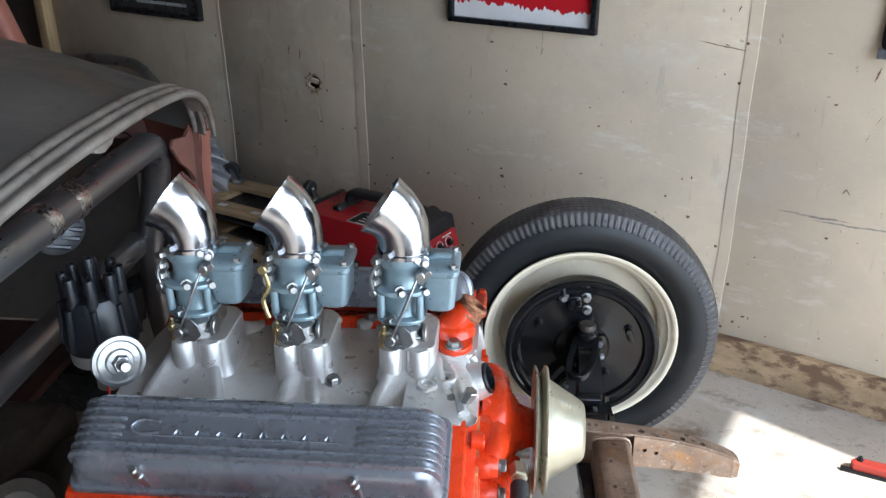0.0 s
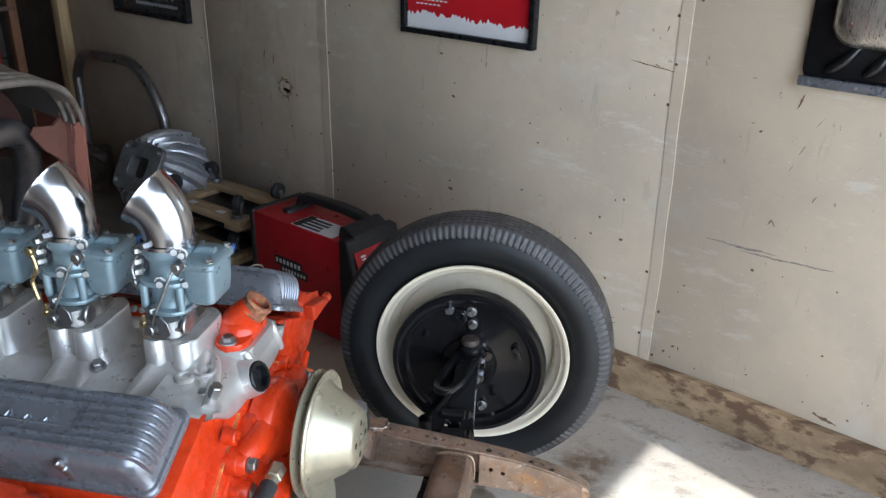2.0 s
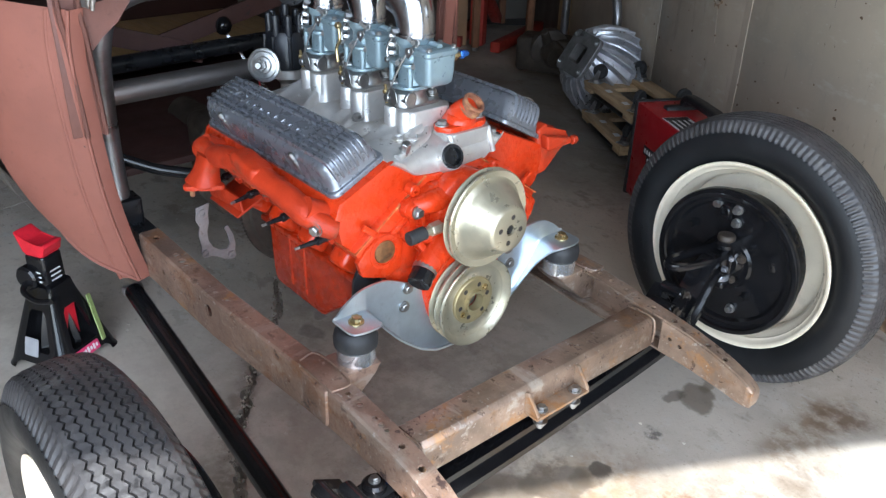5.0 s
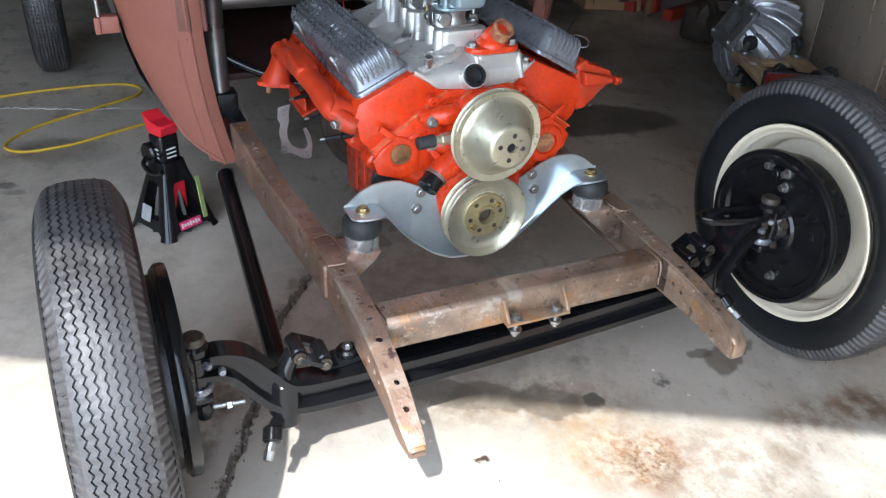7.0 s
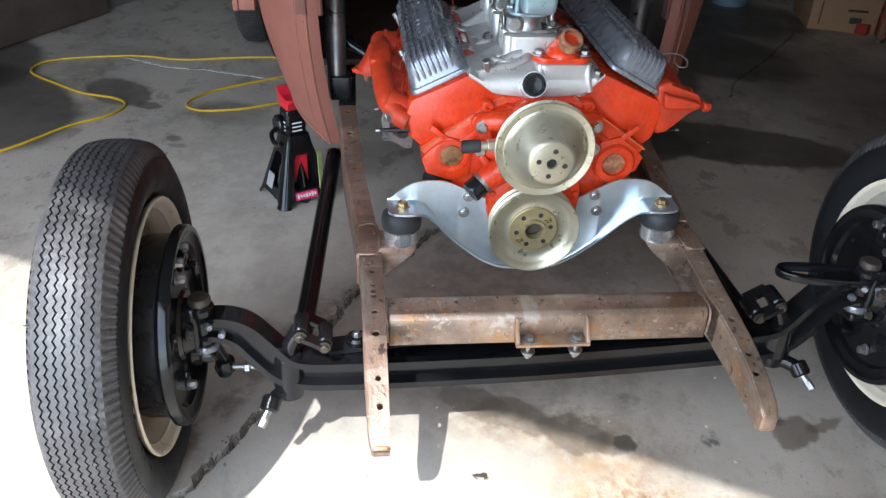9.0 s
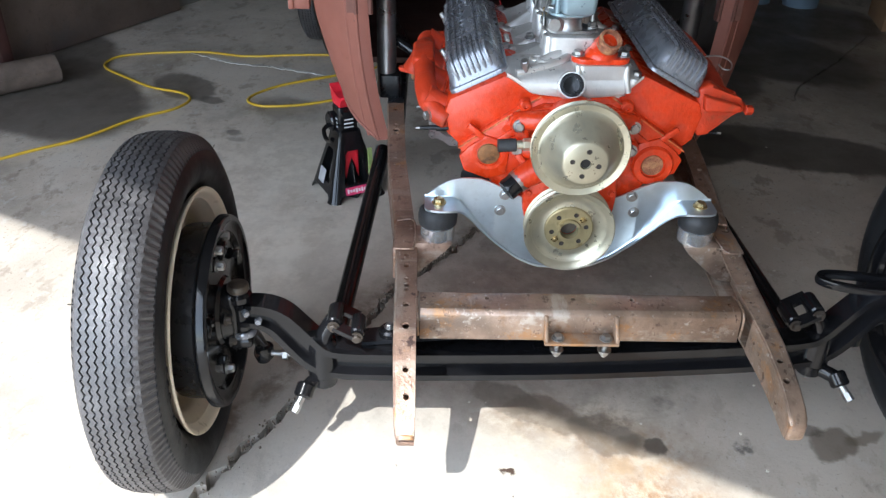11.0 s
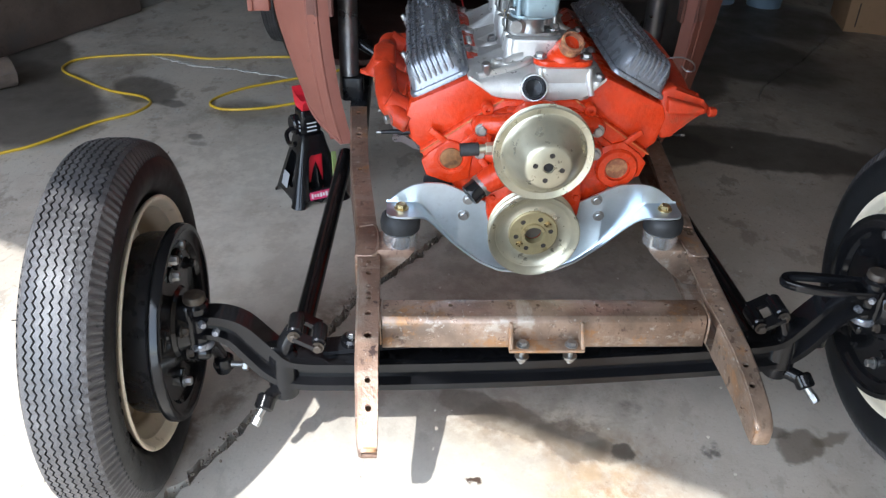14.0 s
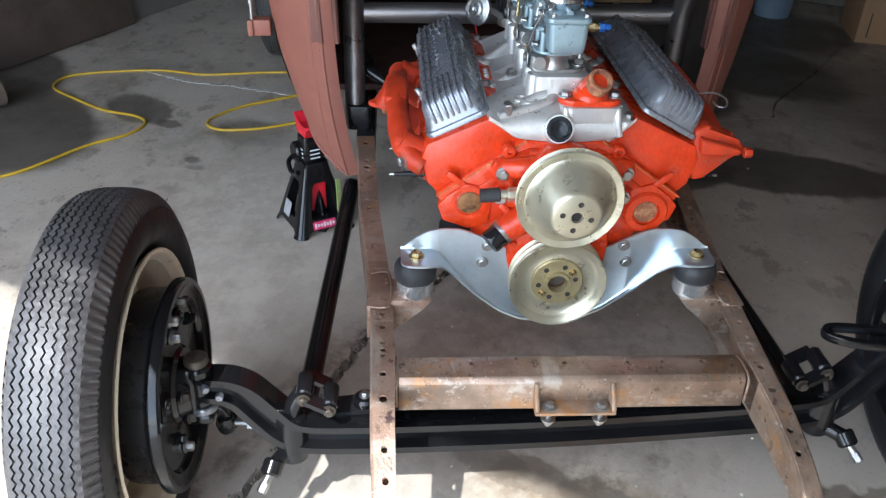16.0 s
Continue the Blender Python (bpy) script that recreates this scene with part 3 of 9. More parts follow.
for j in range(len(ns) - 1):
    bm.faces.new((top[0][j], top[0][j + 1], low[0][j + 1], low[0][j]))
    bm.faces.new((top[-1][j], low[-1][j], low[-1][j + 1], top[-1][j + 1]))
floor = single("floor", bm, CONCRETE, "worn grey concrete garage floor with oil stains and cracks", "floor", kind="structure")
CRACK = [(0.62, -0.83), (0.314, -0.669), (0.158, -0.584), (-0.04, -0.49), (-0.251, -0.398), (-0.311, -0.371), (-0.466, -0.25), (-0.613, -0.147), (-0.692, -0.04), (-0.95, 0.12)]
HAIR_CRACK = [(-1.67, 1.24), (-1.57, 1.437), (-1.49, 1.61)]
NEAR_HAIR = [(-1.88, -0.75), (-1.80, -0.45), (-1.86, -0.20)]
FAR_CRACK = [(-1.50, 0.80), (-1.654, 1.022), (-1.685, 1.188), (-1.834, 1.258), (-2.176, 1.573), (-2.586, 1.899)]
for path, half, deep, seed in ((CRACK, 0.0095, 0.018, 3), (FAR_CRACK, 0.0032, 0.010, 8), (HAIR_CRACK, 0.0016, 0.006, 12), (NEAR_HAIR, 0.0016, 0.006, 15)):
    cb = bmesh.new()
    prism(cb, jagged(path, half, seed=seed), Matrix(), -deep - 0.03, 0.05)
    cut(floor, cb)
floor.data.polygons.foreach_set("use_smooth", [False] * len(floor.data.polygons))

# rubble along the crack
rnd = random.Random(11)
bm = bmesh.new()
for i in range(650):
    k = rnd.randrange(len(CRACK) - 1)
    a, b = CRACK[k], CRACK[k + 1]
    t = rnd.random()
    p = (a[0] + (b[0] - a[0]) * t + rnd.gauss(0, 0.011), a[1] + (b[1] - a[1]) * t + rnd.gauss(0, 0.011), rnd.uniform(-0.014, -0.002))
    s = rnd.uniform(0.0015, 0.0048)
    r = bmesh.ops.create_icosphere(bm, subdivisions=1, radius=s, matrix=Matrix.Translation(p) @ Euler((rnd.random() * 6, rnd.random() * 6, 0)).to_matrix().to_4x4() @ Matrix.Diagonal((1, rnd.uniform(0.5, 1), rnd.uniform(0.4, 0.9), 1)))
single("concrete_crumbs", bm, surface("dusty_crumbs", (0.20, 0.165, 0.13), 0.9, vary=0.4, scale=40, bump=0.2), "broken grey concrete crumbs along the floor crack", "rubble", kind="stuff", angle=10)

# pale flakes of paint and grit lying about
rnd = random.Random(31)
bm = bmesh.new()
for i in range(110):
    p = Vector((rnd.uniform(-1.6, 0.6), rnd.uniform(-1.3, 1.1), -0.006))
    if abs(p.y) < 0.95 and p.dot(N) < 0.6:
        r = rnd.uniform(0.0012, 0.0042)
        ring = [(p.x + r * rnd.uniform(0.5, 1.2) * math.cos(k * math.pi / 3), p.y + r * rnd.uniform(0.5, 1.2) * math.sin(k * math.pi / 3)) for k in range(6)]
        prism(bm, ring, Matrix(), -0.007, -0.0045 + rnd.uniform(0, 0.001))
single("paint_flakes", bm, surface("pale_paint_flakes", (0.58, 0.54, 0.46), 0.7, vary=0.4, scale=6, spot=(0.12, 0.08, 0.05), spot_scale=4, spot_at=0.52, bump=0.0), "small pale paint flakes and grit scattered on the floor", "debris", kind="stuff", angle=10)

bm = bmesh.new()
prism(bm, jagged([(-2.12, -1.342), (-2.007, -1.123), (-1.945, -0.921), (-1.883, -0.755), (-1.85, -0.60)], 0.0075, wild=0.8, seed=21), Matrix(), -0.02, -0.0035)
single("crack_filler", bm, surface("pale_crack_filler", (0.52, 0.50, 0.46), 0.8, vary=0.2, scale=30, spot=(0.25, 0.22, 0.19), spot_scale=16, spot_at=0.52, bump=0.3), "pale mortar smeared into a floor crack", "crack filler", kind="structure", angle=10)

bm = bmesh.new()
vs = [bm.verts.new(p) for p in (g(2.1, -200, -0.02), g(400, -200, -0.02), g(400, 200, -0.02), g(2.1, 200, -0.02))]
bm.faces.new(vs)
single("ground", bm, OUTSIDE, "pale sunlit concrete driveway outside the open door", "driveway", kind="structure")

# side wall of painted hardboard sheets
WALL_PAINT = surface("cream_painted_hardboard", (0.545, 0.452, 0.342), 0.44, vary=0.06, scale=1.6, fine=14, spot=(0.58, 0.54, 0.465), spot_scale=2.6, spot_at=0.58, spot_soft=0.18,
                     spot2=(0.20, 0.13, 0.08), spot2_scale=19, spot2_at=0.735, bump=0.10, bump_scale=55, rough_vary=0.14)
weather(WALL_PAINT, [
    (1.1, 0.50, 0.66, 0.45, (0.37, 0.325, 0.265), 8.0, (1, 1, 1), 0), (5.0, 0.56, 0.68, 0.45, (0.66, 0.63, 0.56), 8.0, (1, 1, 3.5), 0),
    (9.0, 0.60, 0.70, 0.40, (0.33, 0.28, 0.22), 8.0, (3, 1, 0.5), 0), (40.0, 0.66, 0.72, 0.7, (0.20, 0.14, 0.09), 4.0, (1, 1, 0.5), 0), (90.0, 0.64, 0.72, 0.35, (0.66, 0.63, 0.57), 3.0, (0.4, 1, 1), 0)], flat=(1, 1, 1))
# rear sheets: grimier paint, also darkened in the colour as light falls off
REAR_PAINT = surface("darkened_grimy_hardboard", (0.41, 0.325, 0.245), 0.5, vary=0.10, scale=1.8, fine=14, spot=(0.44, 0.395, 0.33), spot_scale=2.6, spot_at=0.56, spot_soft=0.18, spot2=(0.17, 0.11, 0.07), spot2_scale=15, spot2_at=0.70, bump=0.10, bump_scale=55, rough_vary=0.14)
weather(REAR_PAINT, [(1.4, 0.48, 0.64, 0.5, (0.27, 0.225, 0.18), 8.0, (1, 1, 1), 0), (9.0, 0.58, 0.68, 0.45, (0.24, 0.19, 0.14), 8.0, (3, 1, 0.5), 0), (6.0, 0.58, 0.68, 0.35, (0.50, 0.47, 0.41), 8.0, (1, 1, 3.0), 0)], flat=(1, 1, 1))
SILL_WOOD = surface("dirty_sill_timber", (0.33, 0.225, 0.13), 0.66, vary=0.3, scale=3.5, spot=(0.14, 0.08, 0.045), spot_scale=4.5, spot_at=0.48, spot2=(0.09, 0.055, 0.035), spot2_scale=8, spot2_at=0.66,
                    bump=0.35, bump_scale=60, stretch=(0.9, 5, 5))
wall = thing("wall_left", label="cream painted hardboard garage wall with scuffs and nail heads", category="wall", kind="structure", rz=TURN_G, local=True)
seams = [-3.00, -1.956, -1.302, -0.028, 1.195, 1.86]
panels = []
for a, b in zip(seams, seams[1:]):
    bm = bmesh.new()
    z0 = 0.062
    box(bm, ((a + b) / 2, WALL_N + 0.006, (z0 + CEIL_Z) / 2), (b - a - 0.004, 0.012, CEIL_Z - z0), bev=0.0025)
    panels.append(part("wall_panel", bm, REAR_PAINT if b < -1.2 else WALL_PAINT, wall))
# a broken hole with a split below it
cb = bmesh.new()
rnd = random.Random(5)
ring = [(-1.511 + 0.034 * rnd.uniform(0.6, 1.15) * math.cos(a), 0.625 + 0.030 * rnd.uniform(0.6, 1.2) * math.sin(a)) for a in [i * 2 * math.pi / 17 for i in range(17)]]
prism(cb, ring, XZ, WALL_N - 0.05, WALL_N + 0.05)
cut(panels[1], cb)
cb = bmesh.new()
prism(cb, jagged([(-1.505, 0.60), (-1.497, 0.55), (-1.488, 0.50), (-1.478, 0.43)], 0.0030, step=0.006, wild=0.9, seed=2), XZ, WALL_N - 0.05, WALL_N + 0.004)
cut(panels[1], cb)
for a, w in ((-1.302, 0.042), (-0.026, 0.034), (-1.956, 0.014), (1.195, 0.03)):
    bm = bmesh.new()
    pts = [(a + 0.004 * math.sin(z * 5) + 0.0010 * math.sin(z * 23 + a), WALL_N - 0.001, z) for z in [0.075 + i * 0.06 for i in range(39)]]
    tube(bm, pts, 1.0, section=[(-w / 2, -0.004), (-w / 2 * 0.9, 0.0010), (w / 2 * 0.9, 0.0010), (w / 2, -0.004)], up=(0, -1, 0), n=2)
    part("batten", bm, REAR_PAINT if a < -1 else WALL_PAINT, wall)
NAIL = surface("rusty_nail_head", (0.16, 0.09, 0.05), 0.7, metal=0.4, vary=0.3, scale=80, bump=0.2)
bm = bmesh.new()
cyl(bm, (0, 0, 0), (0, 0, 0.002), 0.0042, seg=8, ch=0.0006)
nail = finish(bm, "nail_head", NAIL)
rnd = random.Random(4)
for a in (-1.30, -0.02, -1.956, 1.195):
    for i in range(14):
        for side in (-0.026, 0.026):
            if rnd.random() < 0.62:
                piece("nail_head", nail, pose(a + side + rnd.uniform(-0.006, 0.006), WALL_N - 0.0005, 0.12 + i * 0.13 + rnd.uniform(-0.04, 0.04), 90), wall)
# torn board round the hole, and a flap that hangs in it
TORN = surface("torn_hardboard_edge", (0.24, 0.16, 0.10), 0.85, vary=0.4, scale=60, bump=0.4)
rnd = random.Random(23)
bm = bmesh.new()
for k in range(16):
    a = 2 * math.pi * k / 16 + rnd.uniform(-0.15, 0.15)
    r0, r1 = 0.029, rnd.uniform(0.034, 0.050)
    c0, c1 = Vector((-1.511, 0.625)), Vector((math.cos(a), math.sin(a)))
    t_ = Vector((-c1.y, c1.x))
    tri_ = [c0 + c1 * r0 + t_ * 0.006, c0 + c1 * r1, c0 + c1 * r0 - t_ * 0.006]
    prism(bm, [(p.x, p.y) for p in tri_], XZ, WALL_N - 0.0015 - rnd.uniform(0, 0.004), WALL_N + 0.004)
part("torn_rim", bm, TORN, wall, "torn brown hardboard edge")
bm = bmesh.new()
box(bm, (-1.503, WALL_N - 0.004, 0.634), (0.030, 0.004, 0.024), Euler((0.5, 0.3, 0.4)).to_matrix(), 0.001)
part("torn_flap", bm, REAR_PAINT, wall)
# dings, drips and rub marks in the paint
MARK = surface("brown_paint_damage", (0.17, 0.105, 0.06), 0.7, vary=0.3, scale=60, bump=0.3)
RUB = surface("dark_rub_mark", (0.27, 0.235, 0.20), 0.6, vary=0.3, scale=50, bump=0.1)
bm = bmesh.new()
for i in range(150):
    d_ = rnd.uniform(-1.9, 1.6)
    z_ = rnd.choice((rnd.uniform(0.12, 0.5), rnd.uniform(0.1, 1.3)))
    w, h = rnd.uniform(0.0015, 0.007), rnd.uniform(0.001, 0.004)
    t0 = rnd.uniform(0, 3)
    ring = [(d_ + w * rnd.uniform(0.5, 1.2) * math.cos(a + t0), z_ + h * rnd.uniform(0.5, 1.3) * math.sin(a + t0) + 0.3 * w * math.cos(a)) for a in [k * math.pi / 4 for k in range(8)]]
    prism(bm, ring, XZ, WALL_N - 0.0012, WALL_N + 0.002)
for pts, w in (([(0.262, 0.850), (0.268, 0.868), (0.272, 0.884)], 0.0034), ([(0.31, 0.815), (0.325, 0.838)], 0.0010), ([(0.27, 0.70), (0.278, 0.720)], 0.0012), ([(0.285, 0.745), (0.296, 0.770)], 0.0010),
               ([(-0.165, 0.905), (-0.10, 0.897), (-0.03, 0.890)], 0.0009), ([(-0.095, 0.902), (-0.082, 0.899)], 0.0045), ([(0.165, 0.800), (0.174, 0.802)], 0.0035), ([(0.150, 0.905), (0.160, 0.905)], 0.0035), ([(0.245, 0.560), (0.252, 0.572), (0.262, 0.560)], 0.0030),
               ([(0.335, 0.640), (0.342, 0.655)], 0.0035), ([(-0.075, 0.985), (-0.070, 1.000)], 0.0035), ([(-0.62, 0.82), (-0.616, 0.84)], 0.0025), ([(0.44, 0.10), (0.47, 0.095), (0.50, 0.088)], 0.004), ([(-1.62, 0.715), (-1.615, 0.75)], 0.004), ([(-1.57, 0.70), (-1.565, 0.74)], 0.003)):
    prism(bm, jagged(pts, w, step=0.004, seed=int(abs(pts[0][0]) * 1000)), XZ, WALL_N - 0.0012, WALL_N + 0.002)
part("paint_chip", bm, MARK, wall)
bm = bmesh.new()
for pts, w in (([(0.10, 0.486), (0.20, 0.484), (0.28, 0.487)], 0.0020), ([(0.19, 0.476), (0.30, 0.478), (0.415, 0.486)], 0.0016), ([(-0.62, 0.83), (-0.618, 0.90)], 0.0012), ([(-0.86, 0.72), (-0.858, 0.76)], 0.0012)):
    prism(bm, jagged(pts, w, step=0.006, seed=int(abs(pts[0][0]) * 1000)), XZ, WALL_N - 0.0010, WALL_N + 0.002)
part("rub_mark", bm, RUB, wall)

bm = bmesh.new()
pts = [(-2.9 + i * 0.35, WALL_N + 0.002 + 0.003 * math.sin(i * 1.7), 0.009 + 0.003 * math.sin(i * 2.3)) for i in range(15)]
tube(bm, pts, 1.0, section=[(-0.066 , -0.026), (0.066, -0.026), (0.066, 0.026), (-0.066, 0.026)], up=(0, 1, 0), n=3)
bm.transform(G)
single("baseboard", bm, SILL_WOOD, "dirty raw timber sill board along the wall foot", "baseboard", kind="structure")

bm = bmesh.new()
box(bm, (-3.035, WALL_N + 0.0, CEIL_Z / 2), (0.06, 0.09, CEIL_Z), bev=0.004)
bm.transform(G)
single("wall_stud", bm, STUD_WOOD, "raw timber stud at the end of the wall boarding", "stud", kind="structure")


def plain_wall(name, a, b, z0, z1, thick, label, material=PLASTER):
    """A wall between two plan points (d, n), its inner face on that line and its thickness to the right of it."""
    a, b = Vector((*a, 0)), Vector((*b, 0))
    w = (b - a)
    nrm = Vector((w.y, -w.x, 0)).normalized()
    bm = bmesh.new()
    poly = [a, b, b + nrm * thick, a + nrm * thick]
    prism(bm, [(p.x, p.y) for p in poly], G, z0, z1)
    return single(name, bm, material, label, "wall", kind="structure")


plain_wall("wall_left_outer", (REAR_D, WALL_N + 0.09), (DOOR_D, WALL_N + 0.09), -0.2, CEIL_Z, -0.1, "outer skin of the garage side wall", DARK_WOOD)
plain_wall("wall_right", (REAR_D, RIGHT_N), (DOOR_D, RIGHT_N), -0.2, CEIL_Z, 0.12, "dim boarded garage side wall")
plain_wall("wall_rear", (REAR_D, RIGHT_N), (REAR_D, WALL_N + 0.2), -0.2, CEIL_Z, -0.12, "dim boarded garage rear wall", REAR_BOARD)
DOOR_N0, DOOR_N1, DOOR_Z = -2.30, 0.85, 2.40
for nm, a, b, z0, z1 in (("wall_front_1", RIGHT_N, DOOR_N0, -0.2, CEIL_Z), ("wall_front_2", DOOR_N1, WALL_N + 0.2, -0.2, CEIL_Z), ("wall_front_3", DOOR_N0, DOOR_N1, DOOR_Z, CEIL_Z)):
    plain_wall(nm, (DOOR_D, a), (DOOR_D, b), z0, z1, 0.12, "boarded front wall round the open garage door")
bm = bmesh.new()
prism(bm, [(REAR_D - 0.12, RIGHT_N - 0.12), (DOOR_D + 0.12, RIGHT_N - 0.12), (DOOR_D + 0.12, WALL_N + 0.2), (REAR_D - 0.12, WALL_N + 0.2)], G, CEIL_Z, CEIL_Z + 0.1)
single("ceiling", bm, CEILING_BOARD, "dim boarded garage ceiling", "ceiling", kind="structure")

# the sky's light in the open door
lamp = bpy.data.lights.new("door_daylight", "AREA")
lamp.shape, lamp.size, lamp.size_y = "RECTANGLE", DOOR_N1 - DOOR_N0, DOOR_Z
lamp.energy, lamp.color = 26, (0.90, 0.96, 1.0)
door_light = new("door_daylight", lamp)
door_light.matrix_world = look(g(DOOR_D + 0.05, (DOOR_N0 + DOOR_N1) / 2, DOOR_Z / 2), g(0, (DOOR_N0 + DOOR_N1) / 2, DOOR_Z / 2 - 0.1))

# scratched, streaked and blooming steel
for steel, pale in ((RUST, (0.44, 0.36, 0.29)), (RUST_PALE, (0.52, 0.46, 0.39))):
    weather(steel, [(5.0, 0.52, 0.64, 0.4, (0.17, 0.10, 0.07), 8.0, (1, 1, 1), 0), (9.0, 0.55, 0.66, 0.65, pale, 8.0, (0.35, 1.6, 2.0), 0), (9.0, 0.56, 0.66, 0.55, pale, 8.0, (1.8, 0.3, 2.0), 0),
                    (14.0, 0.57, 0.66, 0.7, (0.40, 0.20, 0.075), 8.0, (1, 1, 1), 0), (38.0, 0.60, 0.68, 0.65, (0.075, 0.045, 0.035), 5.0, (0.6, 1, 1), 0), (90.0, 0.62, 0.70, 0.6, (0.55, 0.50, 0.44), 3.0, (1, 1, 1), 0)], flat=(1, 1, 1))


# ---- rolling chassis ----
def rail(sign, parent):
    """One side rail: a C-section open to the inside, tapering to a horn that curves down."""
    st = [(-0.62, 0.394, 0.380, 0.098, 0.044), (-0.33, 0.379, 0.357, 0.094, 0.043), (-0.05, 0.352, 0.343, 0.088, 0.043), (0.05, 0.345, 0.338, 0.084, 0.043),
          (0.16, 0.342, 0.327, 0.078, 0.042), (0.24, 0.341, 0.314, 0.072, 0.041), (0.30, 0.340, 0.296, 0.064, 0.040), (0.35, 0.338, 0.268, 0.052, 0.039), (0.39, 0.336, 0.238, 0.040, 0.037),
          (0.415, 0.333, 0.222, 0.030, 0.034), (0.428, 0.330, 0.207, 0.020, 0.030)]
    t = 0.0045
    if sign > 0:
        # this horn is straighter, deeper and boxed off at its tip
        st = st[:3] + [(0.05, 0.347, 0.342, 0.086, 0.043), (0.16, 0.346, 0.332, 0.080, 0.042), (0.24, 0.348, 0.322, 0.076, 0.036), (0.30, 0.350, 0.312, 0.072, 0.033), (0.35, 0.350, 0.301, 0.067, 0.031),
                       (0.39, 0.349, 0.290, 0.061, 0.030), (0.420, 0.348, 0.279, 0.055, 0.029), (0.438, 0.346, 0.270, 0.046, 0.028), (0.447, 0.343, 0.262, 0.034, 0.026)]
    bm = bmesh.new()
    rings = []
    for x, y, z, h, w in st:
        sec = [(0, -0.004), (0.004, 0), (w, 0), (w, -t), (t, -t), (t, -h + t), (w, -h + t), (w, -h), (0.004, -h), (0, -h + 0.004)]
        rings.append([Vector((x, sign * (y - a), z + b)) for a, b in sec])
    ring_strip(bm, rings)
    # rounded horn end
    if sign < 0:
        prism(bm, rounded(0.020, 0.030, 0.007, 3), axis_pose((0.424, -0.314, 0.201), (0.75, 0, -0.66), (0, -1, 0)), -0.004, 0.004, 0.002)
    ob = part("side_rail", bm, RUST if sign < 0 else RUST_PALE, parent, "rusty bare steel frame rail with drilled holes")
    cb = bmesh.new()
    for x, r in ((-0.585, 0.007), (-0.50, 0.006), (-0.472, 0.008), (-0.455, 0.006), (-0.30, 0.006), (0.062, 0.005), (0.095, 0.006), (0.135, 0.005), (0.152, 0.0055), (0.166, 0.005), (0.205, 0.006), (0.255, 0.007), (0.335, 0.0055), (0.375, 0.0055)):
        k = 0
        while k < len(st) - 2 and st[k + 1][0] < x:
            k += 1
        a, b = st[k], st[k + 1]
        f = (x - a[0]) / (b[0] - a[0])
        y, z = a[1] + (b[1] - a[1]) * f, a[2] + (b[2] - a[2]) * f
        cyl(cb, (x, sign * (y - 0.022), z - 0.03), (x, sign * (y - 0.022), z + 0.03), r, seg=14)
    for x, z, r in ((-0.565, 0.345, 0.006), (-0.52, 0.327, 0.006), (-0.475, 0.335, 0.008), (-0.335, 0.322, 0.013), (-0.37, 0.335, 0.005), (-0.08, 0.295, 0.006), (0.10, 0.305, 0.007), (0.262, 0.275, 0.006), (0.290, 0.270, 0.0065), (0.31, 0.262, 0.005)):
        cyl(cb, (x, sign * 0.42, z), (x, sign * 0.325, z), r, seg=14)
    if sign > 0:
        cyl(cb, (0.425, 0.40, 0.252), (0.425, 0.29, 0.250), 0.0065, seg=14)
    cut(ob, cb)
    if sign > 0:
        # boxing plate along the inside of the horn, with two holes, and a rounded tip
        bm = bmesh.new()
        ring_strip(bm, [[Vector((x, y - w + 0.001, z - 0.0025)), Vector((x, y - w - 0.003, z - 0.004)), Vector((x, y - w - 0.003, z - h + 0.002)), Vector((x, y - w + 0.001, z - h + 0.001))] for x, y, z, h, w in st if x > 0.2])
        plate = part("boxing_plate", bm, RUST_PALE, ob, "tan bare steel plate closing the horn")
        cb = bmesh.new()
        for x, z in ((0.262, 0.286), (0.285, 0.279)):
            cyl(cb, (x, 0.34, z), (x, 0.29, z), 0.0045, seg=12)
        cut(plate, cb)
        bm = bmesh.new()
        rows = []
        for x, y0, y1, z0, z1 in ((0.434, 0.3142, 0.3462, 0.2245, 0.2725), (0.441, 0.3145, 0.3455, 0.2255, 0.2690), (0.4465, 0.3160, 0.3440, 0.2285, 0.2640), (0.4495, 0.3190, 0.3415, 0.2340, 0.2580)):
            rows.append([Vector((x, (y0 + y1) / 2 + a, (z0 + z1) / 2 + b)) for a, b in rounded(y1 - y0, z1 - z0, 0.007, 3)])
        ring_strip(bm, rows)
        part("horn_tip", bm, RUST_PALE, ob)
    return ob


frame_ob = thing("chassis_frame", (0, 0, 0), label="rusty bare steel hot rod frame with front crossmember", category="car frame")
rail(-1, frame_ob)
rail(1, frame_ob)
for s in (-1, 1):
    bm = bmesh.new()
    prism(bm, [(-2.55, 0.30), (-0.622, 0.284), (-0.622, 0.379), (-2.55, 0.40)], XZ, s * 0.372 - 0.022, s * 0.372 + 0.022, 0.003)
    part("rear_rail", bm, BLACK_SATIN, frame_ob, "satin black rear rail section")
# front crossmember, a folded box section
bm = bmesh.new()
sec = [(0.166, 0.321), (0.158, 0.312), (0.158, 0.262), (0.164, 0.258), (0.170, 0.262), (0.170, 0.305), (0.214, 0.309), (0.220, 0.262), (0.226, 0.258), (0.233, 0.263), (0.228, 0.314), (0.219, 0.323)]
prism(bm, sec, XZ, -0.294, 0.294, 0.0012, 1)
xm = part("crossmember", bm, RUST_PALE, frame_ob, "ground bare steel crossmember with rust bloom")
cb = bmesh.new()
for y in (-0.17, -0.01, 0.10, 0.16, 0.23):
    cyl(cb, (0.185, y, 0.29), (0.185, y, 0.35), 0.0045, seg=12)
cut(xm, cb)
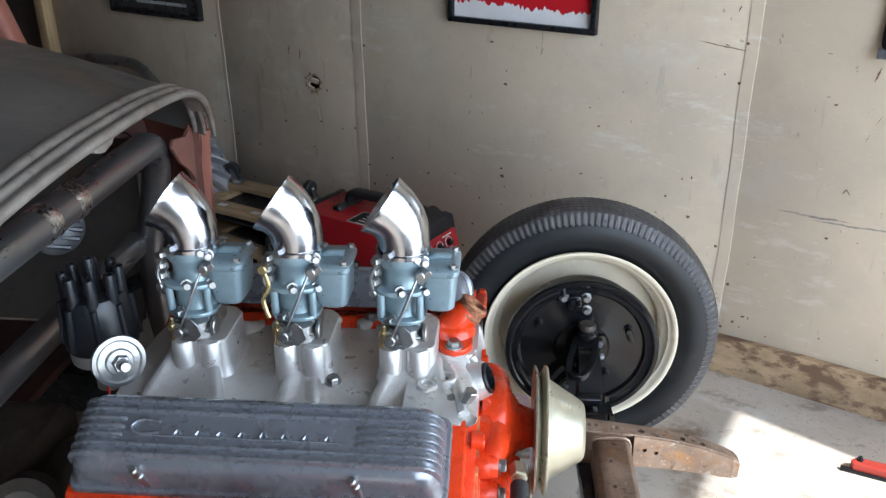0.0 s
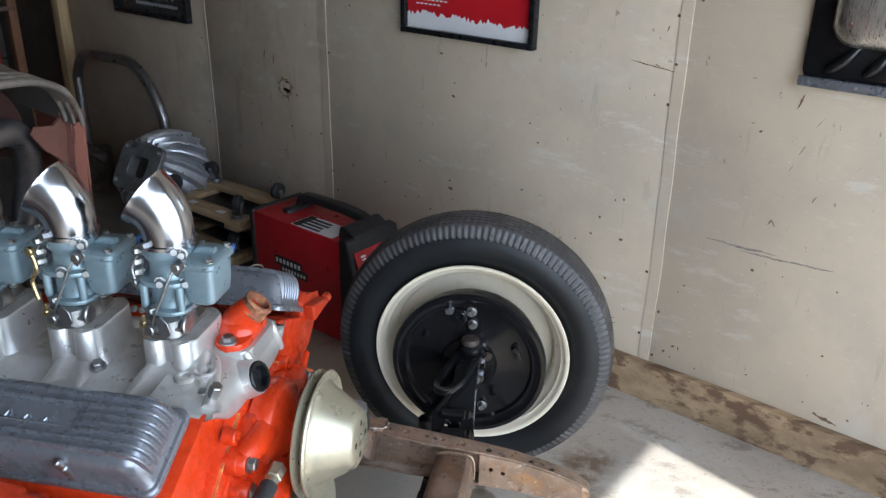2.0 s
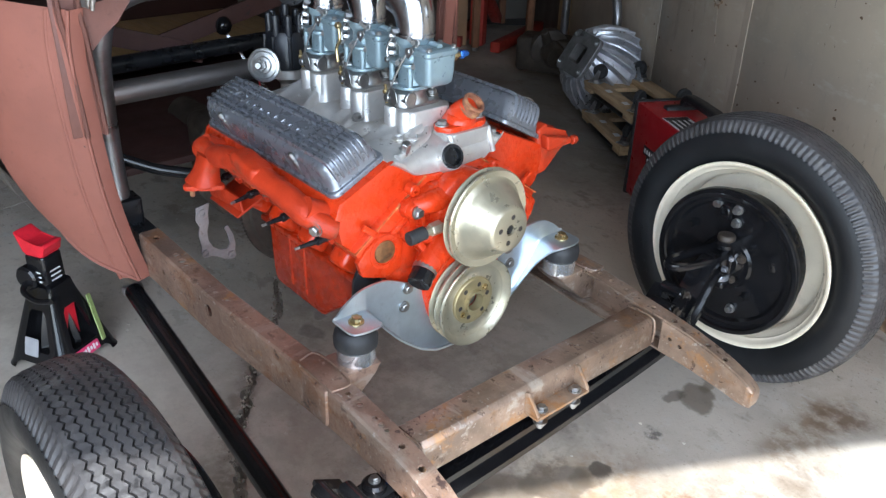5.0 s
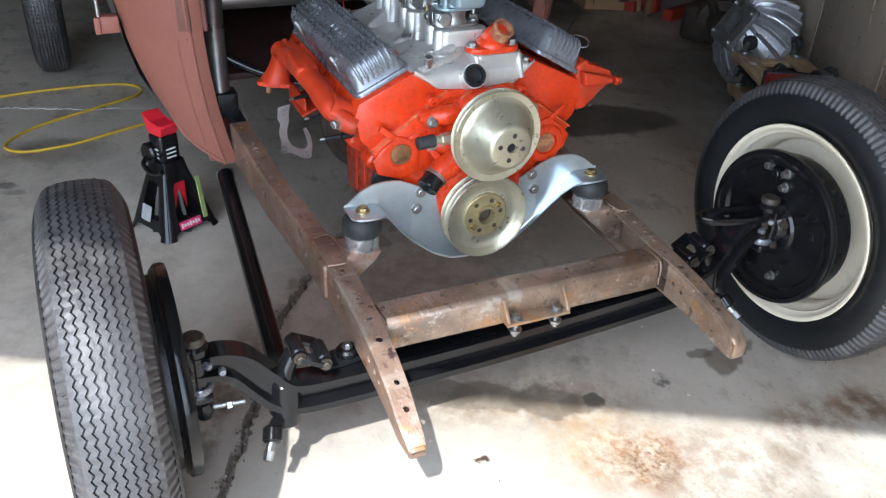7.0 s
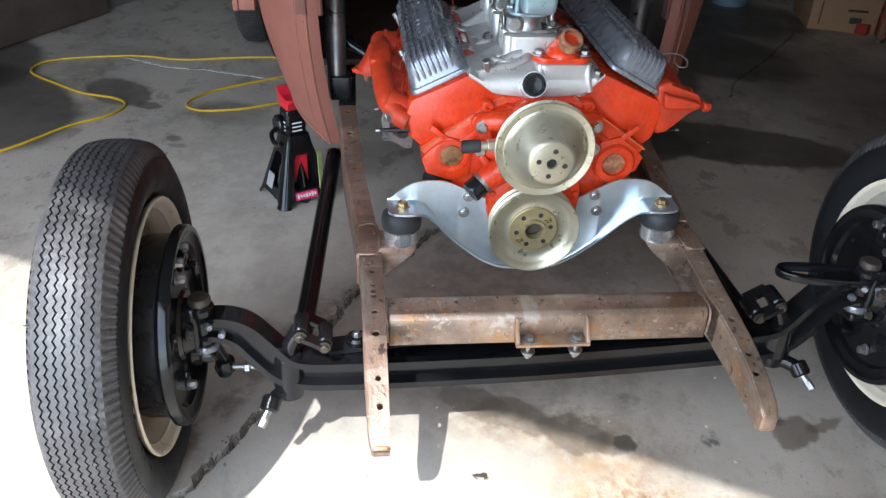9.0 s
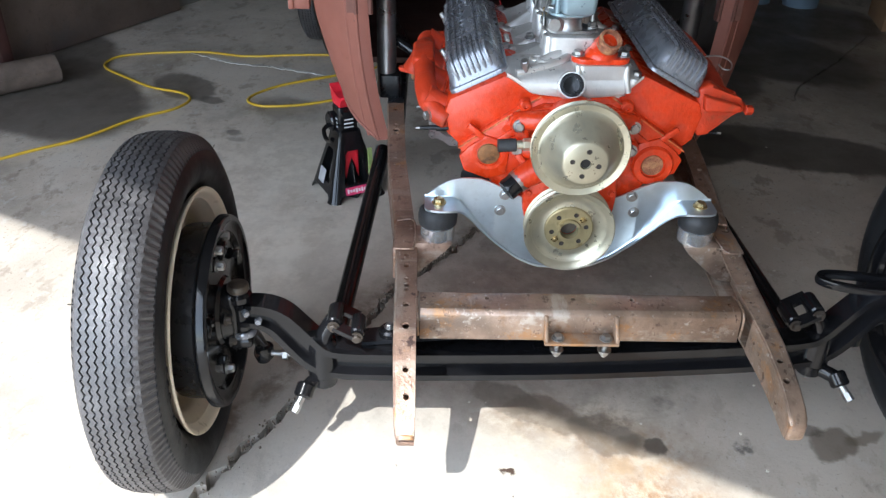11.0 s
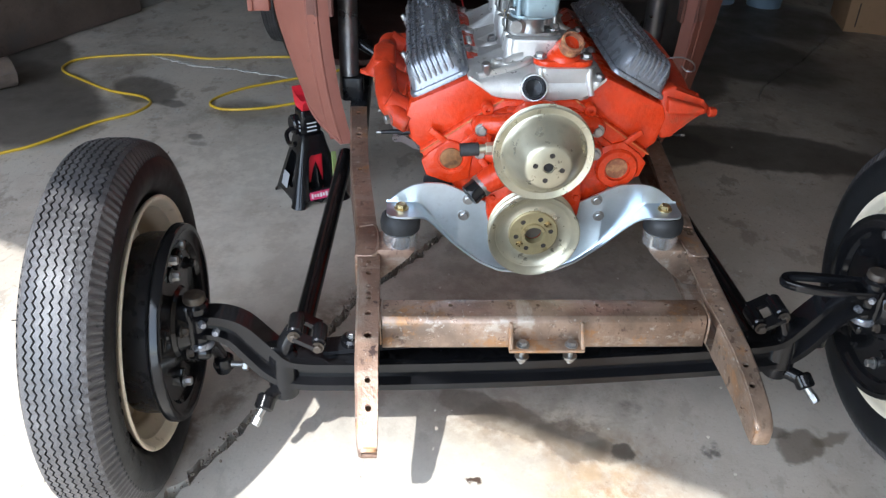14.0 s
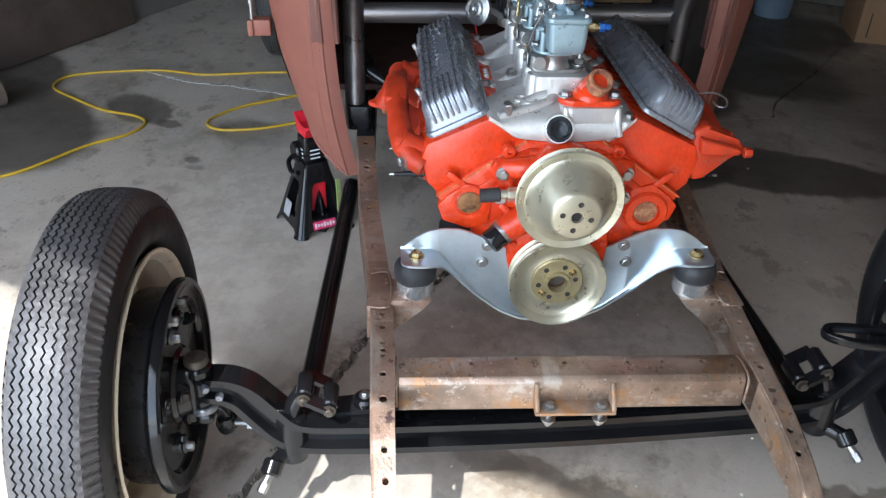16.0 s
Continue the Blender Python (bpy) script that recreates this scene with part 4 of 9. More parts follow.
for s in (-1, 1):
    bm = bmesh.new()
    tube(bm, [(0.16, s * 0.298, 0.317), (0.19, s * 0.300, 0.322), (0.228, s * 0.298, 0.317), (0.232, s * 0.297, 0.27)], 0.0022, seg=6, n=4)
    part("weld_bead", bm, RUST_PALE, frame_ob)
bm = bmesh.new()
box(bm, (0.245, 0, 0.2755), (0.036, 0.136, 0.006), bev=0.0015)
for s in (-1, 1):
    prism(bm, [(0.229, 0.318), (0.236, 0.318), (0.262, 0.284), (0.262, 0.279), (0.229, 0.279)], XZ, s * 0.068, s * 0.061, 0.001, 1)
part("spring_bracket", bm, RUST_ORANGE, frame_ob, "orange-rusted welded spring bracket")
for y in (-0.042, 0.046):
    bm = bmesh.new()
    hexbolt(bm, (0.247, y, 0.2785), (0, 0, 1), 0.009, 0.009)
    cyl(bm, (0.247, y, 0.272), (0.247, y, 0.238), 0.0055, seg=12)
    hexbolt(bm, (0.247, y, 0.255), (0, 0, -1), 0.0095, 0.011)
    part("bracket_bolt", bm, STEEL, frame_ob, "zinc bracket bolt")

# engine mounts
for s in (-1, 1):
    bm = bmesh.new()
    prism(bm, [(s * 0.352, 0.335), (s * 0.352, 0.262), (s * 0.312, 0.268), (s * 0.245, 0.330), (s * 0.232, 0.346), (s * 0.30, 0.348)], YZ, -0.038, 0.036, 0.003)
    box(bm, (0.0, s * 0.328, 0.3445), (0.105, 0.040, 0.006), bev=0.002)
    br = part("mount_bracket", bm, RUST if s < 0 else RUST_PALE, frame_ob, "welded steel mount bracket")
    bm = bmesh.new()
    tube(bm, [(-0.052, s * 0.345, 0.349), (-0.05, s * 0.310, 0.350), (0.05, s * 0.310, 0.349), (0.052, s * 0.345, 0.346)], 0.0022, seg=6, n=4)
    part("weld_bead", bm, RUST, br)
    bm = bmesh.new()
    lathe(bm, [(0.030, 0.343), (0.0345, 0.345), (0.0345, 0.3735), (0.032, 0.3755)], Matrix.Translation((0, s * 0.262, 0)), 40, True, True)
    part("mount_cup", bm, BRIGHT_ALU, br, "bright turned aluminium mount cup")
    bm = bmesh.new()
    lathe(bm, [(0.030, 0.3755), (0.0385, 0.379), (0.0395, 0.394), (0.037, 0.405), (0.030, 0.4115)], Matrix.Translation((0, s * 0.262, 0)), 40, True, True)
    part("rubber_mount", bm, RUBBER, frame_ob, "black rubber engine mount")

# ---- front axle ----
AX, AT = 0.19, -0.030


def ax(y, z, dx=0.0):
    """A point of the axle's own plan: it stands a little askew and leans to the car's left."""
    return Vector((AX + AT * y + dx, y, z + 0.012 * y / 0.62))


axle = thing("front_axle", (AX, 0, 0), label="gloss black forged I-beam front axle with brakes and radius rods", category="axle")
half_line = [(0.0, 0.186), (0.20, 0.189), (0.36, 0.194), (0.45, 0.201), (0.490, 0.219), (0.525, 0.262), (0.553, 0.297), (0.585, 0.313), (0.625, 0.316)]
line = [ax(-y, z) for y, z in reversed(half_line)] + [ax(y, z) for y, z in half_line[1:]]
bm = bmesh.new()
w, h, wb, fl = 0.027, 0.031, 0.009, 0.013
sec = [(-w, -h), (w, -h), (w, -h + fl), (wb, -h + fl + 0.006), (wb, h - fl - 0.006), (w, h - fl), (w, h), (-w, h), (-w, h - fl), (-wb, h - fl - 0.006), (-wb, -h + fl + 0.006), (-w, -h + fl)]
tube(bm, line, lambda t: 1.0 - 0.26 * abs(2 * t - 1) ** 3, n=5, section=sec)
bmesh.ops.bevel(bm, geom=[e for e in bm.edges if e.calc_face_angle(0) > 0.6], offset=0.0025, segments=2, affect="EDGES", profile=0.5)
part("axle_beam", bm, BLACK_GLOSS, axle, "dropped gloss black I-beam")
# leaf spring
bm = bmesh.new()
for k, (hw, dz) in enumerate(((0.405, 0.0), (0.33, 0.009), (0.25, 0.018))):
    pts = [ax(y * hw, 0.228 + dz + 0.016 * (1 - (y * hw / 0.42) ** 2), -0.025) for y in [i / 6 - 1 for i in range(13)]]
    tube(bm, pts, 1.0, section=[(-0.022, -0.004), (0.022, -0.004), (0.022, 0.004), (-0.022, 0.004)], n=2)
part("leaf_spring", bm, BLACK_SATIN, axle, "black leaf spring")


def hub_end(s):
    """Spring perch, radius rod, kingpin, spindle, brake and steering arms of one side."""
    c = WHEEL_AT[s]
    # perch with its shackle
    bm = bmesh.new()
    base = ax(s * 0.478, 0.228)
    cyl(bm, base + Vector((0, 0, -0.064)), base + Vector((0, 0, 0.014)), 0.0305, 0.026, 24, 0.006)
    cyl(bm, base + Vector((0, 0, -0.088)), base + Vector((0, 0, -0.052)), 0.025, 0.026, 20, 0.004)
    tube(bm, [base + Vector((0, 0, 0.008)), base + Vector((-0.004, s * -0.006, 0.03)), base + Vector((-0.01, s * -0.022, 0.058))], lambda t: 0.017 - 0.002 * t, seg=14)
    perch = part("spring_perch", bm, BLACK_GLOSS, axle, "gloss black spring perch")
    bm = bmesh.new()
    p0, p1 = base + Vector((-0.012, s * -0.026, 0.064)), base + Vector((-0.004, s * 0.036 * -1.9, 0.046))
    for p in (p0, p1):
        cyl(bm, p + Vector((-0.026, 0, 0)), p + Vector((0.028, 0, 0)), 0.0145, seg=18, ch=0.003)
    for dx in (-0.030, 0.030):
        tube(bm, [p0 + Vector((dx, 0, 0)), p1 + Vector((dx, 0, 0))], 1.0, section=[(-0.004, -0.013), (0.004, -0.013), (0.004, 0.013), (-0.004, 0.013)], smooth=False, up=(1, 0, 0))
    part("shackle", bm, BLACK_GLOSS, perch, "black spring shackle")
    bolts("shackle_nut", [(p + Vector((0.034, 0, 0)), (1, 0, 0)) for p in (p0, p1)], GREASY, perch, 0.0085, 0.009)
    bolts("perch_nut", [(base + Vector((0, 0, -0.088)), (0, 0, -1))], STEEL, perch, 0.009, 0.014, False, "bright perch nut")
    # radius rod: a tube running back to the frame with a threaded end
    far = Vector((-0.672, s * 0.410, 0.222))
    near = base + Vector((-0.040, s * -0.010, -0.056))
    bm = bmesh.new()
    way = (far - near).normalized()
    tube(bm, [near, near + way * 0.02, far - way * 0.075, far - way * 0.045], lambda t: 0.0205 if t < 0.97 else 0.015, seg=18, n=5)
    cyl(bm, far - way * 0.06, far - way * 0.03, 0.017, 0.012, 16, 0.003)
    cyl(bm, near + Vector((-0.01, 0, 0.002)), near + Vector((0.035, 0, -0.012)), 0.017, seg=16)
    rod = part("radius_rod", bm, BLACK_GLOSS, axle, "gloss black radius rod")
    bm = bmesh.new()
    cyl(bm, far - way * 0.05, far + way * 0.01, 0.0075, seg=12)
    hexbolt(bm, far - way * 0.032, way, 0.012, 0.01, False)
    cyl(bm, far + Vector((0, -0.022, 0)), far + Vector((0, 0.022, 0)), 0.012, seg=16, ch=0.003)
    part("rod_end", bm, STEEL, rod, "zinc threaded rod end")
    # kingpin
    kp = ax(s * 0.622, 0.312)
    bm = bmesh.new()
    cyl(bm, kp + Vector((0, 0, -0.055)), kp + Vector((0, 0, 0.052)), 0.019, seg=22, ch=0.004)
    cyl(bm, kp + Vector((0, 0, 0.028)), kp + Vector((0, 0, 0.047)), 0.024, seg=22, ch=0.004)
    box(bm, kp + Vector((0, s * 0.018, 0)), (0.045, 0.03, 0.10), bev=0.008, seg=3)
    cyl(bm, kp + Vector((0, s * 0.01, -0.01)), kp + Vector((0, s * 0.035, -0.01)), 0.036, 0.045, 26, 0.004)
    box(bm, kp + Vector((0, s * 0.006, -0.056)), (0.05, 0.052, 0.022), bev=0.008, seg=3)
    kob = part("kingpin", bm, BLACK_GLOSS, axle, "gloss black kingpin and spindle")
    bm = bmesh.new()
    lathe(bm, [(0.0165, 0.047), (0.020, 0.052), (0.0195, 0.060), (0.017, 0.063), (0.006, 0.064)], Matrix.Translation(kp), 24, True, True)
    part("kingpin_cap", bm, GREASY, kob, "dull dark kingpin cap")
    bm = bmesh.new()
    lathe(bm, [(0.024, -0.047), (0.025, -0.043), (0.025, -0.038), (0.023, -0.034)], Matrix.Translation(kp), 24, True, True)
    part("thrust_washer", bm, GREY_ALU, kob)
    bolts("lock_bolt", [(kp + Vector((0.022, s * -0.01, 0.018)), (0.8, -0.6 * s, 0)), (ax(s * 0.585, 0.312, 0.022), (1, 0, 0.1))], GREY_ALU, kob, 0.007, 0.014, False)
    bolts("spindle_nut", [(kp + Vector((0.043 * math.cos(radians(a)), s * 0.02, 0.043 * math.sin(radians(a)) - 0.012)), (0, -s, 0)) for a in (30, 300)], GREASY, kob, 0.008, 0.012)
    # steering arm: a loop forward-upward on the car's left, a plain arm below on both
    bm = bmesh.new()
    a0 = kp + Vector((0, 0, -0.056))
    tip = a0 + Vector((-0.095, s * -0.012, -0.110))
    tube(bm, [a0, a0 + Vector((-0.04, s * -0.004, -0.020)), a0 + Vector((-0.075, s * -0.008, -0.070)), tip], lambda t: 0.014 - 0.003 * t, seg=14)
    cyl(bm, tip + Vector((0, 0, -0.016)), tip + Vector((0, 0, 0.014)), 0.0175, seg=18, ch=0.003)
    if s > 0:
        b0 = kp + Vector((0.0, 0, 0.024))
        loop = [b0 + Vector((0.022, -0.005, 0.0)), b0 + Vector((0.010, -0.075, -0.002)), b0 + Vector((-0.010, -0.135, -0.003)), b0 + Vector((-0.030, -0.158, -0.003)), b0 + Vector((-0.048, -0.140, -0.003)), b0 + Vector((-0.040, -0.075, -0.002)), b0 + Vector((-0.022, -0.005, 0))]
        tube(bm, loop, 1.0, section=[(-0.0055, -0.0075), (0.0055, -0.0075), (0.0075, 0), (0.0055, 0.0075), (-0.0055, 0.0075), (-0.0075, 0)], n=6)
    part("steering_arm", bm, BLACK_GLOSS, kob, "gloss black forged steering arm")
    # shock stud below the perch
    bm = bmesh.new()
    q = base + Vector((0.0, 0, -0.074))
    e = q + Vector((0.03, s * 0.040 if s > 0 else s * 0.03, -0.004))
    tube(bm, [q, q + Vector((0.015, s * 0.02, 0)), e], lambda t: 0.014, seg=12)
    cyl(bm, e + Vector((-0.006, 0, 0.008)), e + Vector((0.016, s * 0.008, -0.010)), 0.018, seg=18, ch=0.004)
    part("shock_mount", bm, BLACK_GLOSS, perch, "black shock absorber mount")
    bm = bmesh.new()
    e2 = e + Vector((0.012, s * 0.008, -0.008))
    cyl(bm, e2, e2 + Vector((0.022, s * 0.013, -0.018)), 0.008, seg=14)
    cyl(bm, e2 + Vector((0.012, s * 0.007, -0.010)), e2 + Vector((0.025, s * 0.0145, -0.0205)), 0.0095, 0.009, 6)
    part("shock_stud", bm, STEEL, perch, "bright threaded stud")
    # brake backing plate and drum, turned round the wheel's axis
    m = axis_pose((c[0], s * 0.645, c[2]), (0, s, 0))
    bm = bmesh.new()
    lathe(bm, [(0.0, 0.004), (0.060, 0.004), (0.065, 0.010), (0.098, 0.014), (0.140, 0.012), (0.146, 0.004), (0.160, 0.002), (0.166, -0.003), (0.1745, -0.003), (0.177, 0.002), (0.177, 0.014), (0.172, 0.018)], m, 64, False, False)
    bp = part("backing_plate", bm, BLACK_GLOSS, axle, "gloss black brake backing plate")
    bm = bmesh.new()
    lathe(bm, [(0.172, 0.016), (0.168, 0.022), (0.161, 0.024), (0.161, 0.060), (0.158, 0.072), (0.130, 0.082), (0.06, 0.084)], m, 64)
    part("brake_drum", bm, BLACK_SATIN, axle, "black brake drum")
    bolts("backing_bolt", [((c[0] + dx, s * 0.657, c[2] + dz), (0, -s, 0)) for dx, dz in ((-0.047, 0.131), (0.003, 0.131), (0.006, 0.100), (0.035, -0.110))], STEEL, bp, 0.0085, 0.016, True, "bright backing plate bolt")
    bolts("backing_nut", [((c[0] + dx, s * 0.657, c[2] + dz), (0, -s, 0)) for dx, dz in ((-0.035, -0.112), (-0.100, 0.060), (0.105, 0.050), (0.060, -0.068))], BLACK_GLOSS, bp, 0.0085, 0.014)
    bm = bmesh.new()
    prism(bm, rounded(0.032, 0.036, 0.010, 4), axis_pose((c[0] - 0.022, s * 0.657, c[2] + 0.118), (0, -s, 0), (0, 0, 1)), 0, 0.010, 0.003)
    lathe(bm, [(0.0115, 0.009), (0.0115, 0.013), (0.0095, 0.015), (0.0075, 0.015), (0.0065, 0.011)], axis_pose((c[0] - 0.022, s * 0.657, c[2] + 0.122), (0, -s, 0)), 18, False, True)
    part("wheel_cylinder", bm, BLACK_GLOSS, bp)
    for a in (20, 250):
        bm = bmesh.new()
        q = Vector((c[0] + 0.115 * math.cos(radians(a)), s * 0.655, c[2] + 0.115 * math.sin(radians(a))))
        box(bm, q, (0.036, 0.012, 0.016), Euler((0, -radians(a + 90), 0)).to_matrix(), 0.004)
        part("pressed_boss", bm, BLACK_GLOSS, bp)
    return axle


WHEEL_AT = {-1: (0.199, -0.748, 0.298), 1: (0.165, 0.750, 0.304)}
for s in (-1, 1):
    hub_end(s)
# clamp bolt on the spring's end, with a scrap of blue tape
q = ax(-0.352, 0.240, -0.025)
bm = bmesh.new()
lathe(bm, [(0.021, -0.004), (0.0215, 0.006), (0.017, 0.011), (0.010, 0.012)], Matrix.Translation(q), 22, True, True)
clamp = part("spring_clamp", bm, BLACK_GLOSS, axle, "black spring end clamp")
bolts("clamp_nut", [(q + Vector((0, 0, 0.0115)), (0, 0, 1))], STEEL, clamp, 0.0075, 0.009)
bm = bmesh.new()
box(bm, q + Vector((0.010, 0.026, 0.006)), (0.026, 0.012, 0.008), Euler((0.2, 0, 0.5)).to_matrix(), 0.003)
part("blue_tape", bm, BLUE_AN, clamp, "scrap of blue tape")
# tie rod end with its threaded stub on the car's right
bm = bmesh.new()
q = ax(-0.612, 0.148, -0.085)
lathe(bm, [(0.0, -0.022), (0.014, -0.018), (0.019, 0.0), (0.015, 0.016), (0.0, 0.02)], Matrix.Translation(q), 18)
part("tie_rod_joint", bm, BLACK_GLOSS, axle, "black ball joint")
bm = bmesh.new()
cyl(bm, q + Vector((0, 0.012, 0)), q + Vector((0.005, 0.075, 0.0)), 0.0065, seg=12)
cyl(bm, q + Vector((0.003, 0.040, 0)), q + Vector((0.004, 0.052, 0)), 0.012, 0.012, 6)
part("tie_rod_thread", bm, STEEL, axle, "zinc tie rod thread and lock nut")

# ---- wheels ----
R_T, SLIM = 0.326, 0.85


def tyre_mesh():
    """A bias-ply tyre with zigzag tread grooves and notched shoulders, turned round y."""
    steps = 528
    tread, zig = 0.056, 0.0052
    grooves = [-0.0435, -0.0290, -0.0145, 0.0, 0.0145, 0.0290, 0.0435]
    cols = []                                   # y, radius, how far it follows the zigzag, notch depth
    inner = [(-0.050, 0.220), (-0.058, 0.2285), (-0.066, 0.236), (-0.0725, 0.245), (-0.0775, 0.256), (-0.0795, 0.267), (-0.0785, 0.278), (-0.0755, 0.287)]
    crown = lambda y: R_T - 0.0085 * (abs(y) / tread) ** 2.4
    for y, r in inner:
        cols.append((y, r, 0, 0))
    cols.append((-0.0730, 0.2920, 0, 0))
    cols.append((-0.0712, 0.2955, 0, 1))
    cols.append((-0.0645, 0.3065, 0, 1))
    cols.append((-0.0575, crown(0.0575) - 0.001, 0, 1))
    cols.append((-0.0545, crown(0.0545), 0, 0))
    for y in grooves:
        for dy, dr in ((-0.0018, 0), (-0.0012, -0.0065), (0.0012, -0.0065), (0.0018, 0)):
            cols.append((y + dy, crown(y) + dr, 1, 0))
    cols.append((0.0545, crown(0.0545), 0, 0))
    cols.append((0.0575, crown(0.0575) - 0.001, 0, 1))
    cols.append((0.0645, 0.3065, 0, 1))
    cols.append((0.0712, 0.2955, 0, 1))
    cols.append((0.0730, 0.2920, 0, 0))
    for y, r in reversed(inner):
        cols.append((-y, r, 0, 0))
    verts, faces = [], []
    k = len(cols)
    for i in range(steps):
        a = 2 * math.pi * i / steps
        up = (-1, 0, 1, 0)[i % 4]
        for y, r, f, nt in cols:
            yy = y + f * zig * up * 0.5
            rr = r - (0.0050 if nt and i % 4 in (2, 3) else 0)
            verts.append((rr * math.cos(a), yy * SLIM, rr * math.sin(a)))
    for i in range(steps):
        j = (i + 1) % steps
        for c in range(k - 1):
            faces.append((i * k + c, i * k + c + 1, j * k + c + 1, j * k + c))
    me = bpy.data.meshes.new("tyre")
    me.from_pydata(verts, [], faces)
    me.polygons.foreach_set("use_smooth", [True] * len(faces))
    me.set_sharp_from_angle(angle=radians(30))
    me.materials.append(TYRE_SIDE)
    me.materials.append(TYRE_TREAD)
    me.polygons.foreach_set("material_index", [1 if 9 <= (i % (k - 1)) <= k - 11 else 0 for i in range(len(faces))])
    return me


TYRE = tyre_mesh()
Y_AXIS = Matrix(((1, 0, 0, 0), (0, 0, 1, 0), (0, -1, 0, 0), (0, 0, 0, 1)))      # turns about z become turns about y


def wheel_meshes():
    """The rim, raised sidewall bars and rubber whiskers round the wheel's own centre; its inner side is towards -y."""
    bm = bmesh.new()
    prof = [(0.2260, -0.050), (0.2310, -0.055), (0.2335, -0.060), (0.2320, -0.0635), (0.2265, -0.0625), (0.2215, -0.057), (0.2185, -0.050), (0.2120, -0.046), (0.2095, -0.036), (0.2000, -0.028), (0.1940, -0.016),
            (0.1940, 0.014), (0.2000, 0.026), (0.207, 0.034), (0.212, 0.046), (0.219, 0.054), (0.232, 0.058), (0.2260, 0.050)]
    lathe(bm, [(r * 0.972, h) for r, h in prof], Y_AXIS, 72)
    lathe(bm, [(0.1885, 0.012), (0.172, 0.024), (0.12, 0.032), (0.05, 0.030)], Y_AXIS, 72, False, True)
    rim = finish(bm, "rim", CREAM)
    bm = bmesh.new()
    for i in range(9):
        if i in (3, 7):
            continue
        a = radians(205 + i * 5.2)
        r = 0.262
        for dr, sz in ((0, (0.013, 0.0016, 0.003)), (0.006, (0.003, 0.0016, 0.010)), (-0.005, (0.010, 0.0016, 0.0025))):
            box(bm, ((r + dr) * math.cos(a), -0.0668, (r + dr) * math.sin(a)), sz, Euler((0, -a - math.pi / 2, 0)).to_matrix(), 0)
    mark = finish(bm, "raised_marking", TYRE_SIDE)
    bm = bmesh.new()
    rr = random.Random(2)
    for i in range(60):
        a, y = rr.uniform(0, 6.28), rr.uniform(-0.06, 0.06)
        r = R_T - 0.0085 * (abs(y) / 0.056) ** 2.4 - 0.002
        p = Vector((r * math.cos(a), y * SLIM, r * math.sin(a)))
        o = p.normalized()
        tube(bm, [p, p + Vector((o.x, 0, o.z)) * rr.uniform(0.004, 0.011) + Vector((0, rr.uniform(-0.004, 0.004), 0))], 0.0006, seg=4, n=1)
    return rim, mark, finish(bm, "rubber_whiskers", RUBBER)


RIM, MARKING, WHISKERS = wheel_meshes()


def wheel(m, parent):
    w = piece("wheel", RIM, m, parent, "cream enamelled steel wheel")
    WORLD_OF[w] = m
    # the tyre stands flat on the slab
    low = -0.006 - 0.039 * min(1.0, max(0.0, (m.translation.dot(N) - 0.60) / 0.70))
    me = TYRE.copy()
    for v in me.vertices:
        p = m @ v.co
        if p.z < low:
            p.z = low
            v.co = m.inverted() @ p
    t = piece("tyre", me, m, w, "black ribbed bias-ply tyre")
    WORLD_OF[t] = m
    tagged(piece("raised_marking", MARKING, m, w), kind="stuff")
    tagged(piece("rubber_whiskers", WHISKERS, m, w), kind="stuff")
    return w


c = WHEEL_AT[1]
wheel(pose(c[0], c[1], c[2], 0, 20, 0), axle)
c = WHEEL_AT[-1]
wheel(pose(c[0], c[1], c[2], 0, 40, 180), axle)
rear = thing("rear_wheel_assembly", (-2.42, -0.80, 0.0), 0, "black rear tyre standing in the dim garage", "wheel")
wheel(pose(-2.42, -0.80, 0.315, 0, 75, 180), rear)


# ---- the engine ----
engine = thing("engine", (-0.30, 0, 0.19), label="orange painted V8 engine with finned aluminium valve covers", category="engine")

HUB_PLATE = surface("worn_brassy_plating", (0.34, 0.28, 0.15), 0.45, metal=0.6, vary=0.15, scale=30, spot=(0.22, 0.17, 0.08), spot_scale=30, spot_at=0.58, rough_vary=0.05, bump=0.05)
CORE_PLUG = surface("tan_stained_plug", (0.26, 0.125, 0.05), 0.5, metal=0.5, vary=0.3, scale=60, spot=(0.12, 0.06, 0.03), spot_scale=50, spot_at=0.5, bump=0.2)
GASKET_EDGE = surface("stained_gasket_edge", (0.46, 0.09, 0.02), 0.7, vary=0.5, scale=30, spot=(0.62, 0.36, 0.12), spot_scale=24, spot_at=0.56, bump=0.2)


def mirrored(poly):
    """A right-hand half outline (y, z) closed with its mirror image."""
    return poly + [(-y, z) for y, z in reversed(poly)]


